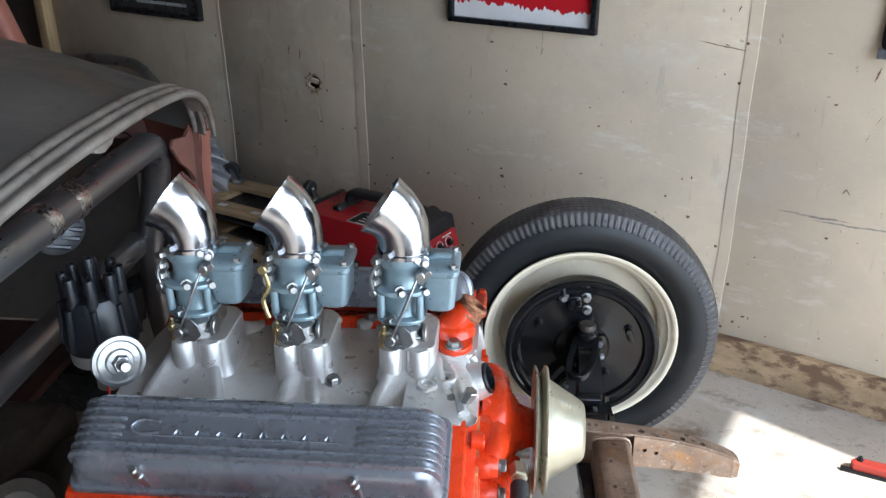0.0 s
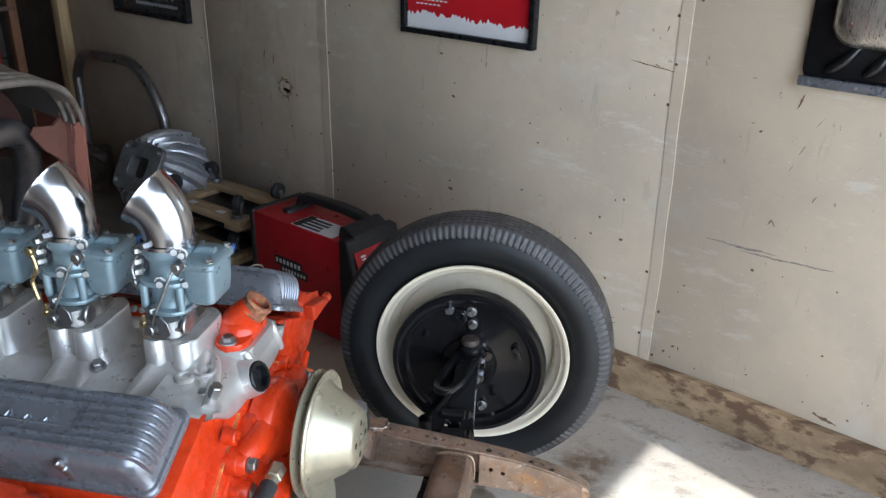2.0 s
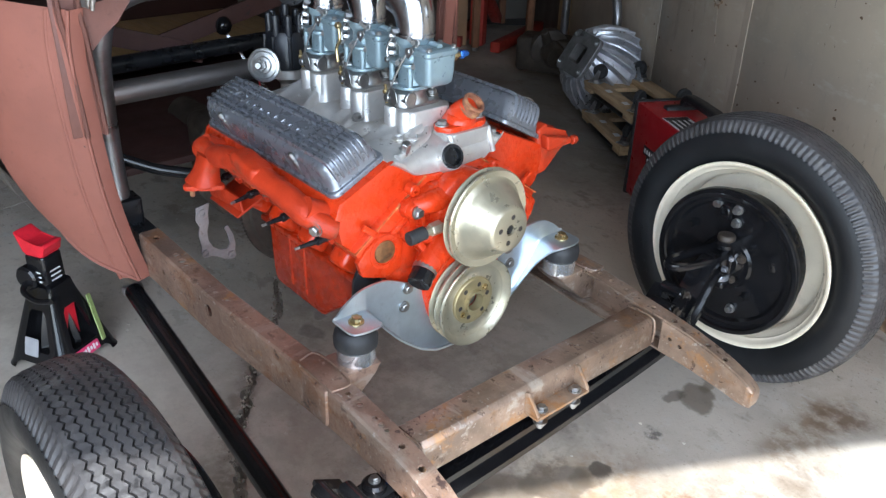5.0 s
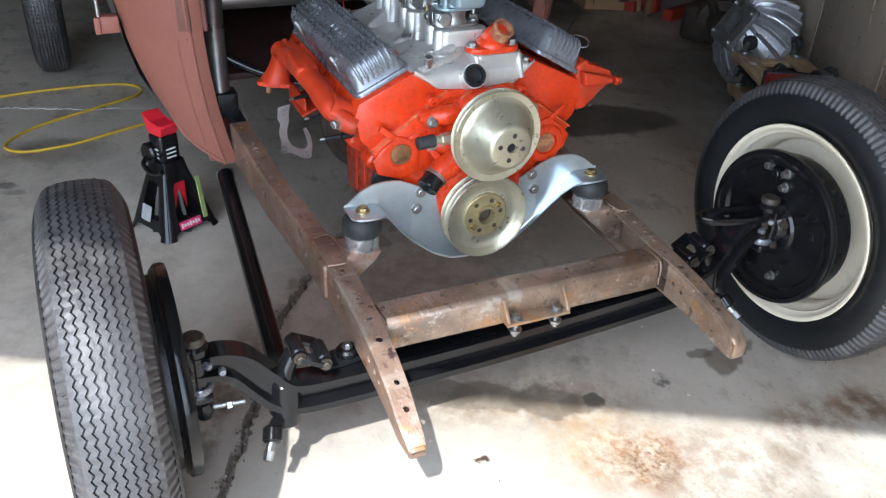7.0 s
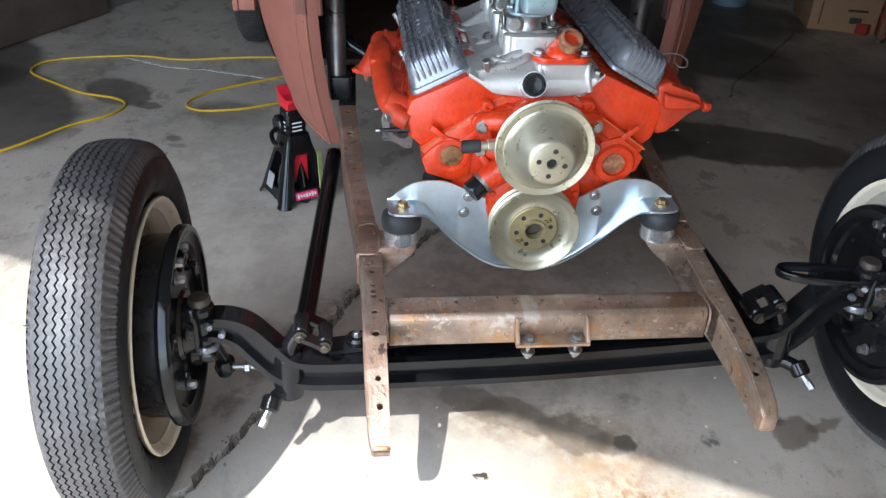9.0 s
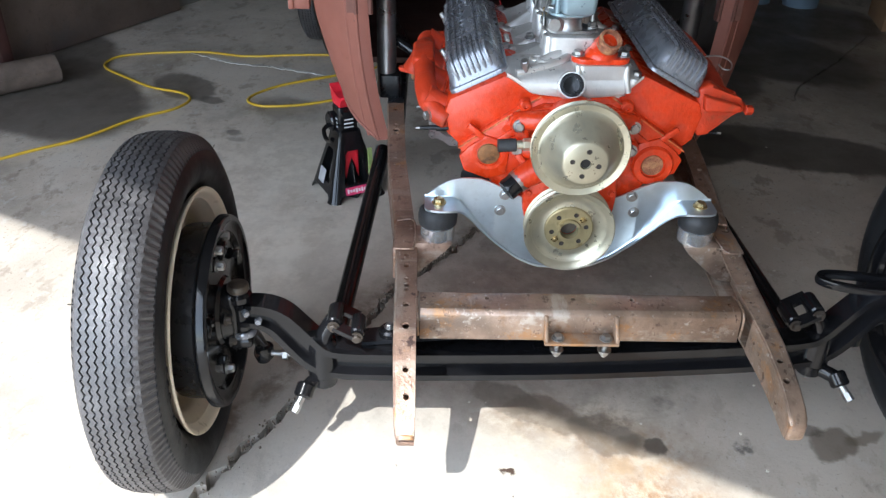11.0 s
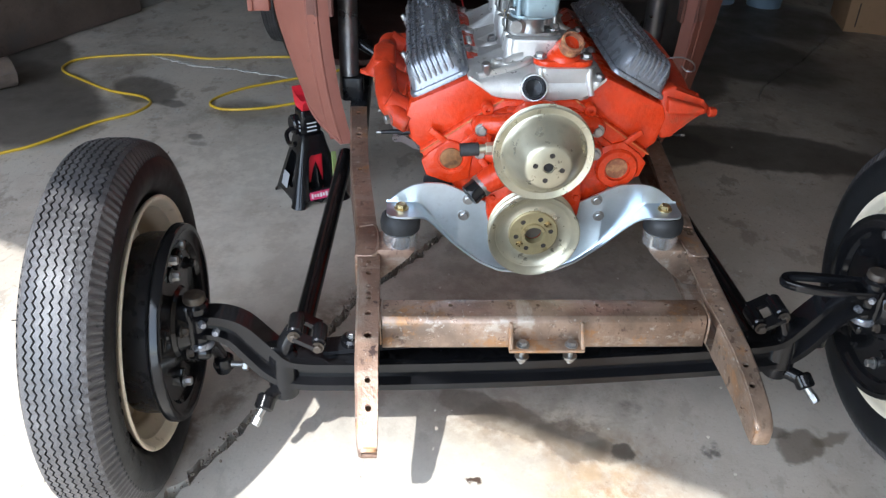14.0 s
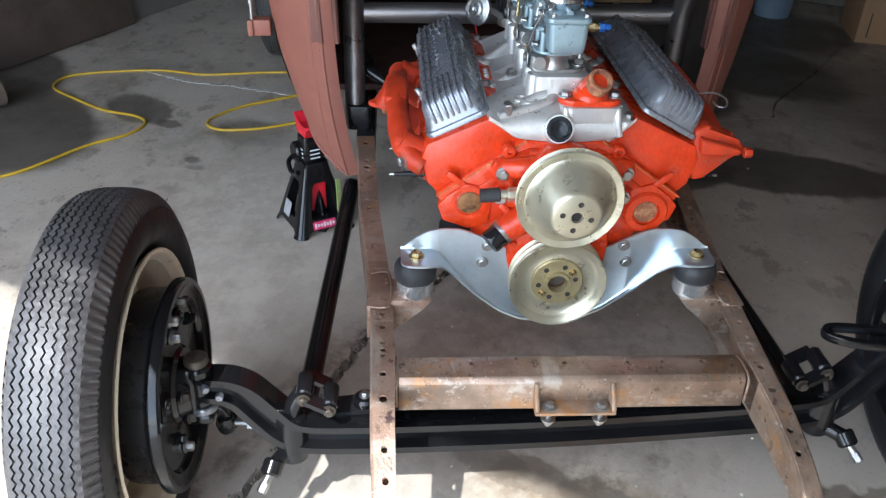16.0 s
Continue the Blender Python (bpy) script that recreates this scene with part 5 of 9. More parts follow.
bm = bmesh.new()
prism(bm, mirrored([(-0.0, 0.622), (-0.072, 0.628), (-0.226, 0.520), (-0.212, 0.498), (-0.150, 0.448), (-0.128, 0.420), (-0.128, 0.372)]), YZ, -0.55, -0.052, 0.006)
for s in (-1, 1):
    for x in (-0.13, -0.24, -0.35, -0.46):
        box(bm, (x, s * 0.185, 0.468), (0.05, 0.05, 0.05), Euler((radians(s * 40), 0, 0)).to_matrix(), 0.010, 3)
    box(bm, (-0.30, s * 0.128, 0.378), (0.48, 0.034, 0.014), None, 0.004)
block = part("cylinder_block", bm, ORANGE, engine, "orange enamelled cast iron block")
for s in (-1, 1):
    bm = bmesh.new()
    m = axis_pose((-0.052, s * 0.164, 0.488 if s > 0 else 0.507), (1, 0, 0))
    # triangular casting ear with a round boss, and a rib up to the deck
    prism(bm, [(s * 0.128, 0.462), (s * 0.165, 0.452), (s * 0.212, 0.470), (s * 0.222, 0.500), (s * 0.205, 0.520), (s * 0.17, 0.545), (s * 0.12, 0.53)], YZ, -0.06, -0.046, 0.003)
    if s > 0:
        lathe(bm, [(0.042, -0.01), (0.042, 0.008), (0.038, 0.013), (0.0255, 0.013), (0.0235, 0.002), (0.0235, -0.006)], m, 30)
    else:
        lathe(bm, [(0.034, -0.01), (0.033, 0.0075), (0.0255, 0.0075), (0.0235, 0.002), (0.0235, -0.006)], m, 30)
    part("front_boss", bm, ORANGE, block)
    bm = bmesh.new()
    prism(bm, [(s * 0.082, 0.588), (s * 0.074, 0.578), (s * 0.142, 0.528), (s * 0.150, 0.538)], YZ, -0.054, -0.047, 0.0025)
    part("casting_rib", bm, ORANGE, block)
    bm = bmesh.new()
    lathe(bm, [(0.0236, -0.004), (0.021, 0.0005), (0.012, 0.002), (0.0, 0.0025)], axis_pose((-0.0445, s * 0.164, 0.488 if s > 0 else 0.507), (1, 0, 0)), 30)
    part("core_plug", bm, DUST_RUST if s > 0 else CORE_PLUG, block, "rusty core plug")
    # head gasket edge between block and head
    bm = bmesh.new()
    prism(bm, [(s * 0.0690, 0.6275), (s * 0.0675, 0.6255), (s * 0.2235, 0.5150), (s * 0.2250, 0.5175)], YZ, -0.556, -0.0495, 0.0003, 1)
    part("head_gasket", bm, GASKET_EDGE, block, "thin stained head gasket edge")
    # short casting lug and a drilled boss by the pump
    bm = bmesh.new()
    lathe(bm, [(0.0125, -0.01), (0.0115, 0.006), (0.0095, 0.008), (0.0045, 0.008), (0.004, 0.002), (0.0, 0.001)], axis_pose((-0.050, s * 0.098, 0.608), (1, 0, 0)), 18)
    part("drilled_boss", bm, ORANGE, block)
    bm = bmesh.new()
    box(bm, (-0.052, s * 0.190, 0.552), (0.008, 0.012, 0.040), Euler((radians(s * -52), 0, 0)).to_matrix(), 0.002)
    part("casting_lug", bm, ORANGE, block)

for s in (-1, 1):
    bm = bmesh.new()
    prism(bm, [(s * 0.130, 0.664), (s * 0.243, 0.612), (s * 0.252, 0.585), (s * 0.240, 0.535), (s * 0.222, 0.518), (s * 0.070, 0.626), (s * 0.095, 0.652)], YZ, -0.556, -0.066, 0.004)
    head = part("cylinder_head", bm, ORANGE, engine, "orange enamelled cylinder head")
    for x in (-0.13, -0.24, -0.35, -0.46):
        bm = bmesh.new()
        box(bm, (x, s * 0.243, 0.575), (0.055, 0.03, 0.045), Euler((radians(s * 12), 0, 0)).to_matrix(), 0.008, 3)
        part("port_boss", bm, ORANGE, head)
    bolts("head_bolt", [((x, s * 0.236, 0.533), (0, s * 0.8, -0.6)) for x in (-0.105, -0.215, -0.325, -0.435, -0.53)], ORANGE_DULL, head, 0.009, 0.010)
    # bare spark plugs: black hex, dark insulator, bright terminal
    for x, tx in ((-0.103, -0.106), (-0.222, -0.217), (-0.350, -0.334), (-0.455, -0.440)):
        p, e = Vector((x, s * 0.236, 0.538)), Vector((tx, s * 0.310, 0.534))
        w = (e - p).normalized()
        ln = (e - p).length
        bm = bmesh.new()
        cyl(bm, p, p + w * 0.024, 0.0070, 0.0070, 6)
        cyl(bm, p + w * 0.023, p + w * 0.032, 0.0080, 0.0080, 16, 0.001)
        cyl(bm, p + w * 0.031, p + w * 0.050, 0.0050, 0.0046, 12)
        cyl(bm, p + w * 0.048, p + w * (ln - 0.008), 0.0040, 0.0034, 12)
        plug = part("spark_plug", bm, BLACK_SATIN, head, "black spark plug")
        bm = bmesh.new()
        cyl(bm, e - w * 0.010, e, 0.0030, 0.0028, 10, 0.0006)
        part("terminal", bm, STEEL, plug, "bright plug terminal")

# oil pan
bm = bmesh.new()
rings = []
for x, zb, yw in ((-0.552, 0.225, 0.112), (-0.548, 0.196, 0.112), (-0.540, 0.184, 0.112), (-0.375, 0.184, 0.112), (-0.358, 0.190, 0.112), (-0.342, 0.206, 0.112), (-0.19, 0.322, 0.110), (-0.07, 0.330, 0.106)):
    rings.append([Vector((x, y, z)) for y, z in ((-0.128, 0.374), (-0.128, 0.366), (-yw - 0.004, 0.360), (-yw, zb + 0.02), (-yw + 0.014, zb), (yw - 0.014, zb), (yw, zb + 0.02), (yw + 0.004, 0.360), (0.128, 0.366), (0.128, 0.374))])
ring_strip(bm, rings)
pan = part("oil_pan", bm, ORANGE, engine, "orange enamelled oil pan")
for s in (-1, 1):
    for x in (-0.47, -0.41):
        bm = bmesh.new()
        tube(bm, [(x, s * 0.113, 0.355), (x, s * 0.1125, 0.29), (x, s * 0.111, 0.225)], 0.005, seg=8, n=2)
        part("pressed_rib", bm, ORANGE, pan)
bolts("pan_bolt", [((-0.10 - i * 0.06, s * 0.1225, 0.3655), (0, 0, -1)) for s in (-1, 1) for i in range(8)], ORANGE_DULL, pan, 0.006, 0.006)

# timing cover and water pump
bm = bmesh.new()
prism(bm, mirrored([(0.0, 0.545), (-0.05, 0.535), (-0.086, 0.49), (-0.095, 0.44), (-0.092, 0.40), (-0.080, 0.355), (-0.060, 0.316), (-0.025, 0.300), (0.0, 0.298)]), YZ, -0.056, -0.014, 0.007)
tc = part("timing_cover", bm, ORANGE, engine)
bolts("cover_bolt", [((-0.0145, s * y, z), (1, 0, 0)) for s in (-1, 1) for y, z in ((0.083, 0.440), (0.080, 0.398), (0.068, 0.352), (0.048, 0.320))], ORANGE, tc, 0.006, 0.006)
bm = bmesh.new()
lathe(bm, [(0.070, -0.048), (0.073, -0.030), (0.070, -0.016), (0.066, -0.012), (0.050, -0.004), (0.036, 0.004), (0.030, 0.018), (0.026, 0.030)], axis_pose((0, 0, 0.560), (1, 0, 0)), 36, True, True)
wpump = part("water_pump", bm, ORANGE, engine, "orange enamelled water pump")
for s in (-1, 1):
    # a flat arm with two bolt ears, and raised water passages on it
    bm = bmesh.new()
    prism(bm, [(s * y, z) for y, z in ((0.02, 0.612), (0.062, 0.614), (0.092, 0.600), (0.108, 0.597), (0.124, 0.592), (0.130, 0.578), (0.124, 0.565), (0.112, 0.557), (0.112, 0.549), (0.125, 0.541), (0.130, 0.528), (0.123, 0.514),
                                       (0.108, 0.510), (0.090, 0.506), (0.060, 0.498), (0.02, 0.500))], YZ, -0.056, -0.034, 0.004)
    part("pump_arm", bm, ORANGE, wpump)
    for pts in (((-0.030, 0.045, 0.585), (-0.029, 0.080, 0.586), (-0.036, 0.110, 0.582)), ((-0.030, 0.050, 0.530), (-0.030, 0.085, 0.527), (-0.038, 0.112, 0.526))):
        bm = bmesh.new()
        tube(bm, [(x, s * y, z) for x, y, z in pts], lambda t: 0.025 - 0.009 * t, seg=14)
        part("water_passage", bm, ORANGE, wpump)
    for z in (0.578, 0.530):
        bm = bmesh.new()
        lathe(bm, [(0.0175, -0.030), (0.0165, -0.004), (0.0145, -0.001)], axis_pose((-0.022, s * 0.110, z), (1, 0, 0)), 18, True, True)
        part("bolt_ear", bm, ORANGE, wpump)
    bm = bmesh.new()
    box(bm, (-0.034, s * 0.094, 0.556), (0.022, 0.010, 0.060), Euler((radians(s * -14), 0, 0)).to_matrix(), 0.003)
    part("pump_web", bm, ORANGE, wpump)
bm = bmesh.new()
tube(bm, [(-0.022, -0.03, 0.52), (-0.014, -0.070, 0.492), (-0.006, -0.096, 0.478), (0.000, -0.112, 0.468)], lambda t: 0.032 - 0.011 * t, seg=16)
box(bm, (-0.028, -0.088, 0.492), (0.030, 0.014, 0.075), Euler((radians(38), 0, 0)).to_matrix(), 0.003)
part("lower_outlet", bm, ORANGE, wpump)
bm = bmesh.new()
om = axis_pose((0.002, -0.116, 0.464), (0.36, -0.74, -0.52))
lathe(bm, [(0.0205, -0.014), (0.0222, -0.004), (0.0215, 0.004), (0.0225, 0.014), (0.0212, 0.019), (0.019, 0.0185), (0.0, 0.013)], om, 20, True, False)
part("hose_stub", bm, BLACK_GLOSS, wpump, "glossy black tape over the lower outlet")
bm = bmesh.new()
rnd = random.Random(17)
rag = [[om @ Vector((r * math.cos(2 * math.pi * i / 26), r * math.sin(2 * math.pi * i / 26), h + (rnd.uniform(-0.006, 0.005) if k == 0 else 0))) for i in range(26)] for k, (r, h) in enumerate(((0.0236, -0.016), (0.0232, -0.006), (0.0226, -0.0062), (0.0228, -0.014)))]
ring_strip(bm, rag, True, False, False)
part("tape_edge", bm, STEEL, wpump, "torn silvery tape edge")
bolts("pump_bolt", [((-0.022, s * 0.110, z), (1, 0, 0)) for s in (-1, 1) for z in (0.578, 0.530)], STEEL, wpump, 0.0095, 0.010, True, "zinc pump bolt")
bm = bmesh.new()
cyl(bm, (0.004, -0.078, 0.552), (0.006, -0.104, 0.552), 0.0125, 0.012, 6)
cyl(bm, (0.006, -0.102, 0.552), (0.006, -0.128, 0.551), 0.0085, seg=14)
part("heater_nipple", bm, GOLD, wpump, "plated heater nipple")
bm = bmesh.new()
cyl(bm, (0.006, -0.116, 0.5515), (0.006, -0.152, 0.549), 0.0125, seg=18)
part("nipple_cap", bm, RUBBER, wpump, "black rubber cap")
# fan pulley
bm = bmesh.new()
m = axis_pose((0, 0, 0.5585), (1, 0, 0))
lathe(bm, [(0.030, 0.026), (0.080, 0.026), (0.0925, 0.027), (0.0932, 0.029), (0.0785, 0.0355), (0.0932, 0.042), (0.0935, 0.044), (0.0915, 0.0465), (0.0885, 0.0455), (0.0800, 0.0430), (0.0760, 0.0450), (0.0700, 0.0550),
           (0.0460, 0.0935), (0.0420, 0.0985), (0.0380, 0.1005), (0.0100, 0.1005), (0.0095, 0.094)], m, 64)
lathe(bm, [(0.0096, 0.096), (0.0, 0.095)], m, 64)
fp = part("fan_pulley", bm, GOLD, engine, "yellow-zinc fan pulley")
# dark discs put the shade of bolt holes into the colour; nothing is cut
HOLE_SHADE = surface("dark_hole_disc", (0.02, 0.015, 0.012), 0.8, vary=0.2, scale=60, bump=0.0)
bm = bmesh.new()
lathe(bm, [(0.0, 0.0), (0.0034, 0.0002), (0.0042, 0.0006), (0.0050, 0.0)], Matrix(), 14)
hole_me = finish(bm, "hole_disc", HOLE_SHADE)
for a in (10, 100, 190, 280):
    piece("hole_disc", hole_me, axis_pose((0.1006, 0.0245 * math.sin(radians(a)), 0.5585 + 0.0245 * math.cos(radians(a))), (1, 0, 0)), fp)
bm = bmesh.new()
lathe(bm, [(0.0, 0.097), (0.0088, 0.097)], m, 20)
part("pulley_bore", bm, BLACK_SATIN, fp)
# crank pulley
bm = bmesh.new()
m = axis_pose((0, 0, 0.374), (1, 0, 0))
lathe(bm, [(0.040, -0.012), (0.084, -0.012), (0.0885, -0.011), (0.0890, -0.009), (0.0745, -0.002), (0.0885, 0.005), (0.0895, 0.0075), (0.0895, 0.0095), (0.0745, 0.0165), (0.0905, 0.024), (0.0912, 0.0265), (0.0895, 0.029), (0.0845, 0.0275),
           (0.0780, 0.0190), (0.0700, 0.0120), (0.0560, 0.0100), (0.0480, 0.0120)], m, 64)
cp = part("crank_pulley", bm, GOLD, engine, "dull plated crank pulley")
bm = bmesh.new()
lathe(bm, [(0.0490, 0.0115), (0.0490, 0.0160), (0.0470, 0.0180), (0.0245, 0.0180), (0.0235, 0.0240), (0.0180, 0.0240), (0.0175, 0.006)], m, 48)
part("pulley_hub", bm, HUB_PLATE, cp, "plated pulley hub")
for a in (20, 80, 140, 200, 260, 320):
    piece("hole_disc", hole_me, axis_pose((0.0181, 0.0345 * math.sin(radians(a)), 0.374 + 0.0345 * math.cos(radians(a))), (1, 0, 0)), cp)
bm = bmesh.new()
lathe(bm, [(0.0, 0.002), (0.0176, 0.003)], m, 24)
part("hub_bore", bm, GREASY, cp, "dark hub bore")
bolts("hub_bolt", [((0.018, 0.0345 * math.sin(radians(a)), 0.374 + 0.0345 * math.cos(radians(a))), (1, 0, 0)) for a in (50, 230)], BRASS, cp, 0.0052, 0.006)

# zinc front mount: one bent sheet, its two wings folding over into flat ears on the rubber mounts
bm = bmesh.new()
half = [(0.289, 0.4205, 0.4165, 0.048), (0.283, 0.425, 0.4165, 0.060), (0.262, 0.443, 0.4165, 0.066), (0.240, 0.456, 0.4165, 0.066), (0.226, 0.460, 0.4140, 0.060), (0.212, 0.462, 0.4010, 0.042), (0.195, 0.462, 0.3780, 0.027),
        (0.175, 0.460, 0.3520, 0.019), (0.150, 0.450, 0.3250, 0.015), (0.125, 0.437, 0.3030, 0.013), (0.100, 0.424, 0.2830, 0.012), (0.075, 0.418, 0.2700, 0.012), (0.050, 0.418, 0.2610, 0.012)]
stations = [(-y, a, b, w) for y, a, b, w in half] + [(0.0, 0.418, 0.2580, 0.012)] + [(y, a, b, w) for y, a, b, w in reversed(half)]
tops = smooth_path([(y, a, 0) for y, a, b, w in stations], 3)
feet = smooth_path([(y, b, w) for y, a, b, w in stations], 3)
rows = []
for a, b in zip(tops, feet):
    th_, x0 = 0.0045, -0.031
    rows.append([Vector((x, b.x, z)) for x, z in ((x0, a.y), (x0 + th_, a.y), (x0 + th_, b.y + 2.0 * th_), (x0 + 1.5 * th_, b.y + 1.15 * th_), (x0 + min(3 * th_, b.z * 0.9), b.y + th_), (x0 + b.z, b.y + th_), (x0 + b.z, b.y), (x0 + 0.5 * th_, b.y), (x0, b.y + 0.5 * th_))])
ring_strip(bm, rows)
mount = part("front_mount", bm, ZINC, engine, "bright zinc front mount plate")
bolts("mount_bolt", [((0.000, s * 0.260, 0.4210), (0, 0, 1)) for s in (-1, 1)], BRASS, mount, 0.0105, 0.011, True, "yellow-zinc mount bolt")
bolts("plate_bolt", [((-0.0255, s * y, z), (1, 0, 0)) for s in (-1, 1) for y, z in ((0.128, 0.428), (0.136, 0.392))], STEEL, mount, 0.0085, 0.008)


# a black flap with a torn grey edge between block and mount
bm = bmesh.new()
prism(bm, [(-0.216, 0.452), (-0.204, 0.474), (-0.186, 0.479), (-0.168, 0.468), (-0.155, 0.446), (-0.158, 0.414), (-0.176, 0.394), (-0.212, 0.392), (-0.218, 0.42)], YZ, -0.076, -0.068, 0.002)
flap = part("rubber_flap", bm, BLACK_PLASTIC, engine, "black flap hanging beside the mount plate")
bm = bmesh.new()
prism(bm, jagged([(-0.196, 0.477), (-0.182, 0.474), (-0.168, 0.462), (-0.158, 0.444), (-0.156, 0.43)], 0.0035, step=0.005, seed=13), YZ, -0.070, -0.065)
part("torn_edge", bm, GASKET, flap, "torn grey edge")


# valve covers
FINS = {}
def cover(s):
    mid = Vector((-0.3175 + (0.018 if s > 0 else 0), s * 0.186 + (0.002 if s > 0 else 0), 0.6395 + (0.010 if s > 0 else 0)))
    up = Vector((0, s * (0.49 if s > 0 else 0.44), 0.898)).normalized()
    xx = Vector((1, 0, 0))
    yy = up.cross(xx)
    m = Matrix.Translation(mid) @ Matrix((xx, yy, up)).transposed().to_4x4()
    L, W = 0.470, 0.122
    bm = bmesh.new()
    rings = []
    for inset, h, r in ((0.0, 0.0, 0.016), (0.0, 0.006, 0.016), (0.0015, 0.0085, 0.016), (0.0055, 0.0095, 0.015), (0.0065, 0.012, 0.016), (0.0085, 0.030, 0.018), (0.0105, 0.044, 0.020), (0.014, 0.053, 0.021), (0.020, 0.0585, 0.022), (0.028, 0.0605, 0.020)):
        rings.append([m @ Vector((x, y, h)) for x, y in rounded(L - 2 * inset - h * 0.15, W - 2 * inset, r, 6)])
    ring_strip(bm, rings)
    ob = part("valve_cover", bm, GREY_ALU, engine, "grey finned aluminium valve cover with raised script bars")
    # fins: long ones near both edges, short ones in the middle at both ends
    def fin(path):
        f = bmesh.new()
        rows = []
        pts = [Vector((x, 0, h)) for x, h in path]
        for i, p in enumerate(pts):
            w = (pts[min(i + 1, len(pts) - 1)] - pts[max(i - 1, 0)]).normalized()
            o = Vector((-w.z, 0, w.x))
            hgt = 0.0046 if 0 < i < len(pts) - 1 else 0.0008
            rows.append([p + Vector((0, -0.0042, 0)) - o * 0.002, p + Vector((0, -0.0020, 0)) + o * hgt * 0.85, p + o * hgt, p + Vector((0, 0.0020, 0)) + o * hgt * 0.85, p + Vector((0, 0.0042, 0)) - o * 0.002])
        ring_strip(f, rows)
        return finish(f, "fin", GREY_ALU)
    if "long" not in FINS:
        wrap = [(0.190, 0.0605), (0.2040, 0.0600), (0.2120, 0.0575), (0.2180, 0.0520), (0.2215, 0.0440), (0.2240, 0.0300), (0.2255, 0.0170)]
        back = [(-x, h) for x, h in reversed(wrap)]
        FINS["long"] = fin(back + [(-0.1, 0.0605), (0.0, 0.0605), (0.1, 0.0605)] + wrap)
        FINS["front"] = fin([(0.122, 0.0600), (0.128, 0.0605), (0.16, 0.0605)] + wrap)
        FINS["back"] = fin(back + [(-0.175, 0.0605), (-0.166, 0.0605), (-0.160, 0.0600)])
    for y in (-0.0345, -0.0225, 0.0225, 0.0345):
        piece("fin", FINS["long"], m @ Matrix.Translation((0, y, 0)), ob)
    for y in (-0.0105, 0.0, 0.0105):
        piece("fin", FINS["front"], m @ Matrix.Translation((0, y, 0)), ob)
        piece("fin", FINS["back"], m @ Matrix.Translation((0, y, 0)), ob)
    # raised script, as plain bars
    bm = bmesh.new()
    rnd = random.Random(6)
    tube(bm, [m @ Vector(p) for p in ((-0.118, -0.008 * s, 0.062), (-0.140, -0.010 * s, 0.062), (-0.152, 0.0, 0.062), (-0.142, 0.009 * s, 0.062), (-0.115, 0.0065 * s, 0.062))], 0.0022, seg=6, n=4)
    tube(bm, [m @ Vector(p) for p in ((-0.142, 0.010 * s, 0.0615), (-0.05, 0.0098 * s, 0.0615), (0.05, 0.0098 * s, 0.0615), (0.115, 0.0096 * s, 0.0615))], 0.0015, seg=6, n=3)
    for i in range(8):
        x = -0.092 + i * 0.0262
        hgt = 0.0085 if i in (4, 5) else 0.0055
        tube(bm, [m @ Vector(p) for p in ((x - 0.005, 0.007 * s, 0.062), (x - 0.001, (0.007 - hgt) * s, 0.0622), (x + 0.003, 0.0065 * s, 0.062))], 0.0022, seg=6, n=3)
    part("raised_script", bm, GREY_ALU, ob, "raised script of plain bars")
    # hold-down studs along the outer flank
    for x in (-0.130, 0.130):
        bm = bmesh.new()
        p = m @ Vector((x, -s * 0.053 if yy.y * s < 0 else s * 0.053, 0.012))
        out = Vector((0, s, 0))
        p = mid + xx * x + out * 0.050 + Vector((0, 0, -0.010))
        w = (up * 1.0 + out * 0.10 - xx * 0.12).normalized()
        cyl(bm, p - w * 0.012, p + w * 0.030, 0.0065, 0.0060, 14)
        cyl(bm, p + w * 0.028, p + w * 0.034, 0.0040, seg=10)
        cyl(bm, p + w * 0.033, p + w * 0.046, 0.0058, 0.0052, 14)
        part("hold_down_stud", bm, STEEL, ob, "bright hold-down stud")
    return ob



for s in (-1, 1):
    cover(s)

# intake manifold
CARB_X = (-0.160, -0.3045, -0.449)
bm = bmesh.new()
prism(bm, mirrored([(0.0, 0.666), (-0.050, 0.666), (-0.088, 0.658), (-0.124, 0.654), (-0.136, 0.652), (-0.136, 0.645), (-0.066, 0.612)]), YZ, -0.548, -0.098, 0.004)
# front apron: its foot follows the V of the heads and it slopes back up to the first tower
apron = [(-0.137, 0.662, 0.668), (-0.130, 0.658, 0.671), (-0.117, 0.650, 0.673), (-0.100, 0.638, 0.675), (-0.085, 0.629, 0.676), (-0.045, 0.624, 0.678), (0.0, 0.622, 0.680), (0.050, 0.624, 0.681), (0.086, 0.630, 0.679), (0.104, 0.645, 0.676), (0.116, 0.656, 0.672), (0.122, 0.662, 0.668)]
rows = []
for q in smooth_path(apron, 3):
    y, zb, zt = q
    rows.append([Vector((x, y, z)) for x, z in ((-0.150, min(zb, 0.63)), (-0.058, zb), (-0.0535, zb + 0.003), (-0.0525, zb + 0.010), (-0.056, zb + 0.6 * (zt - zb - 0.010) + 0.004), (-0.066, zt - 0.010), (-0.084, zt - 0.003), (-0.112, zt), (-0.150, zt))])
ring_strip(bm, rows)
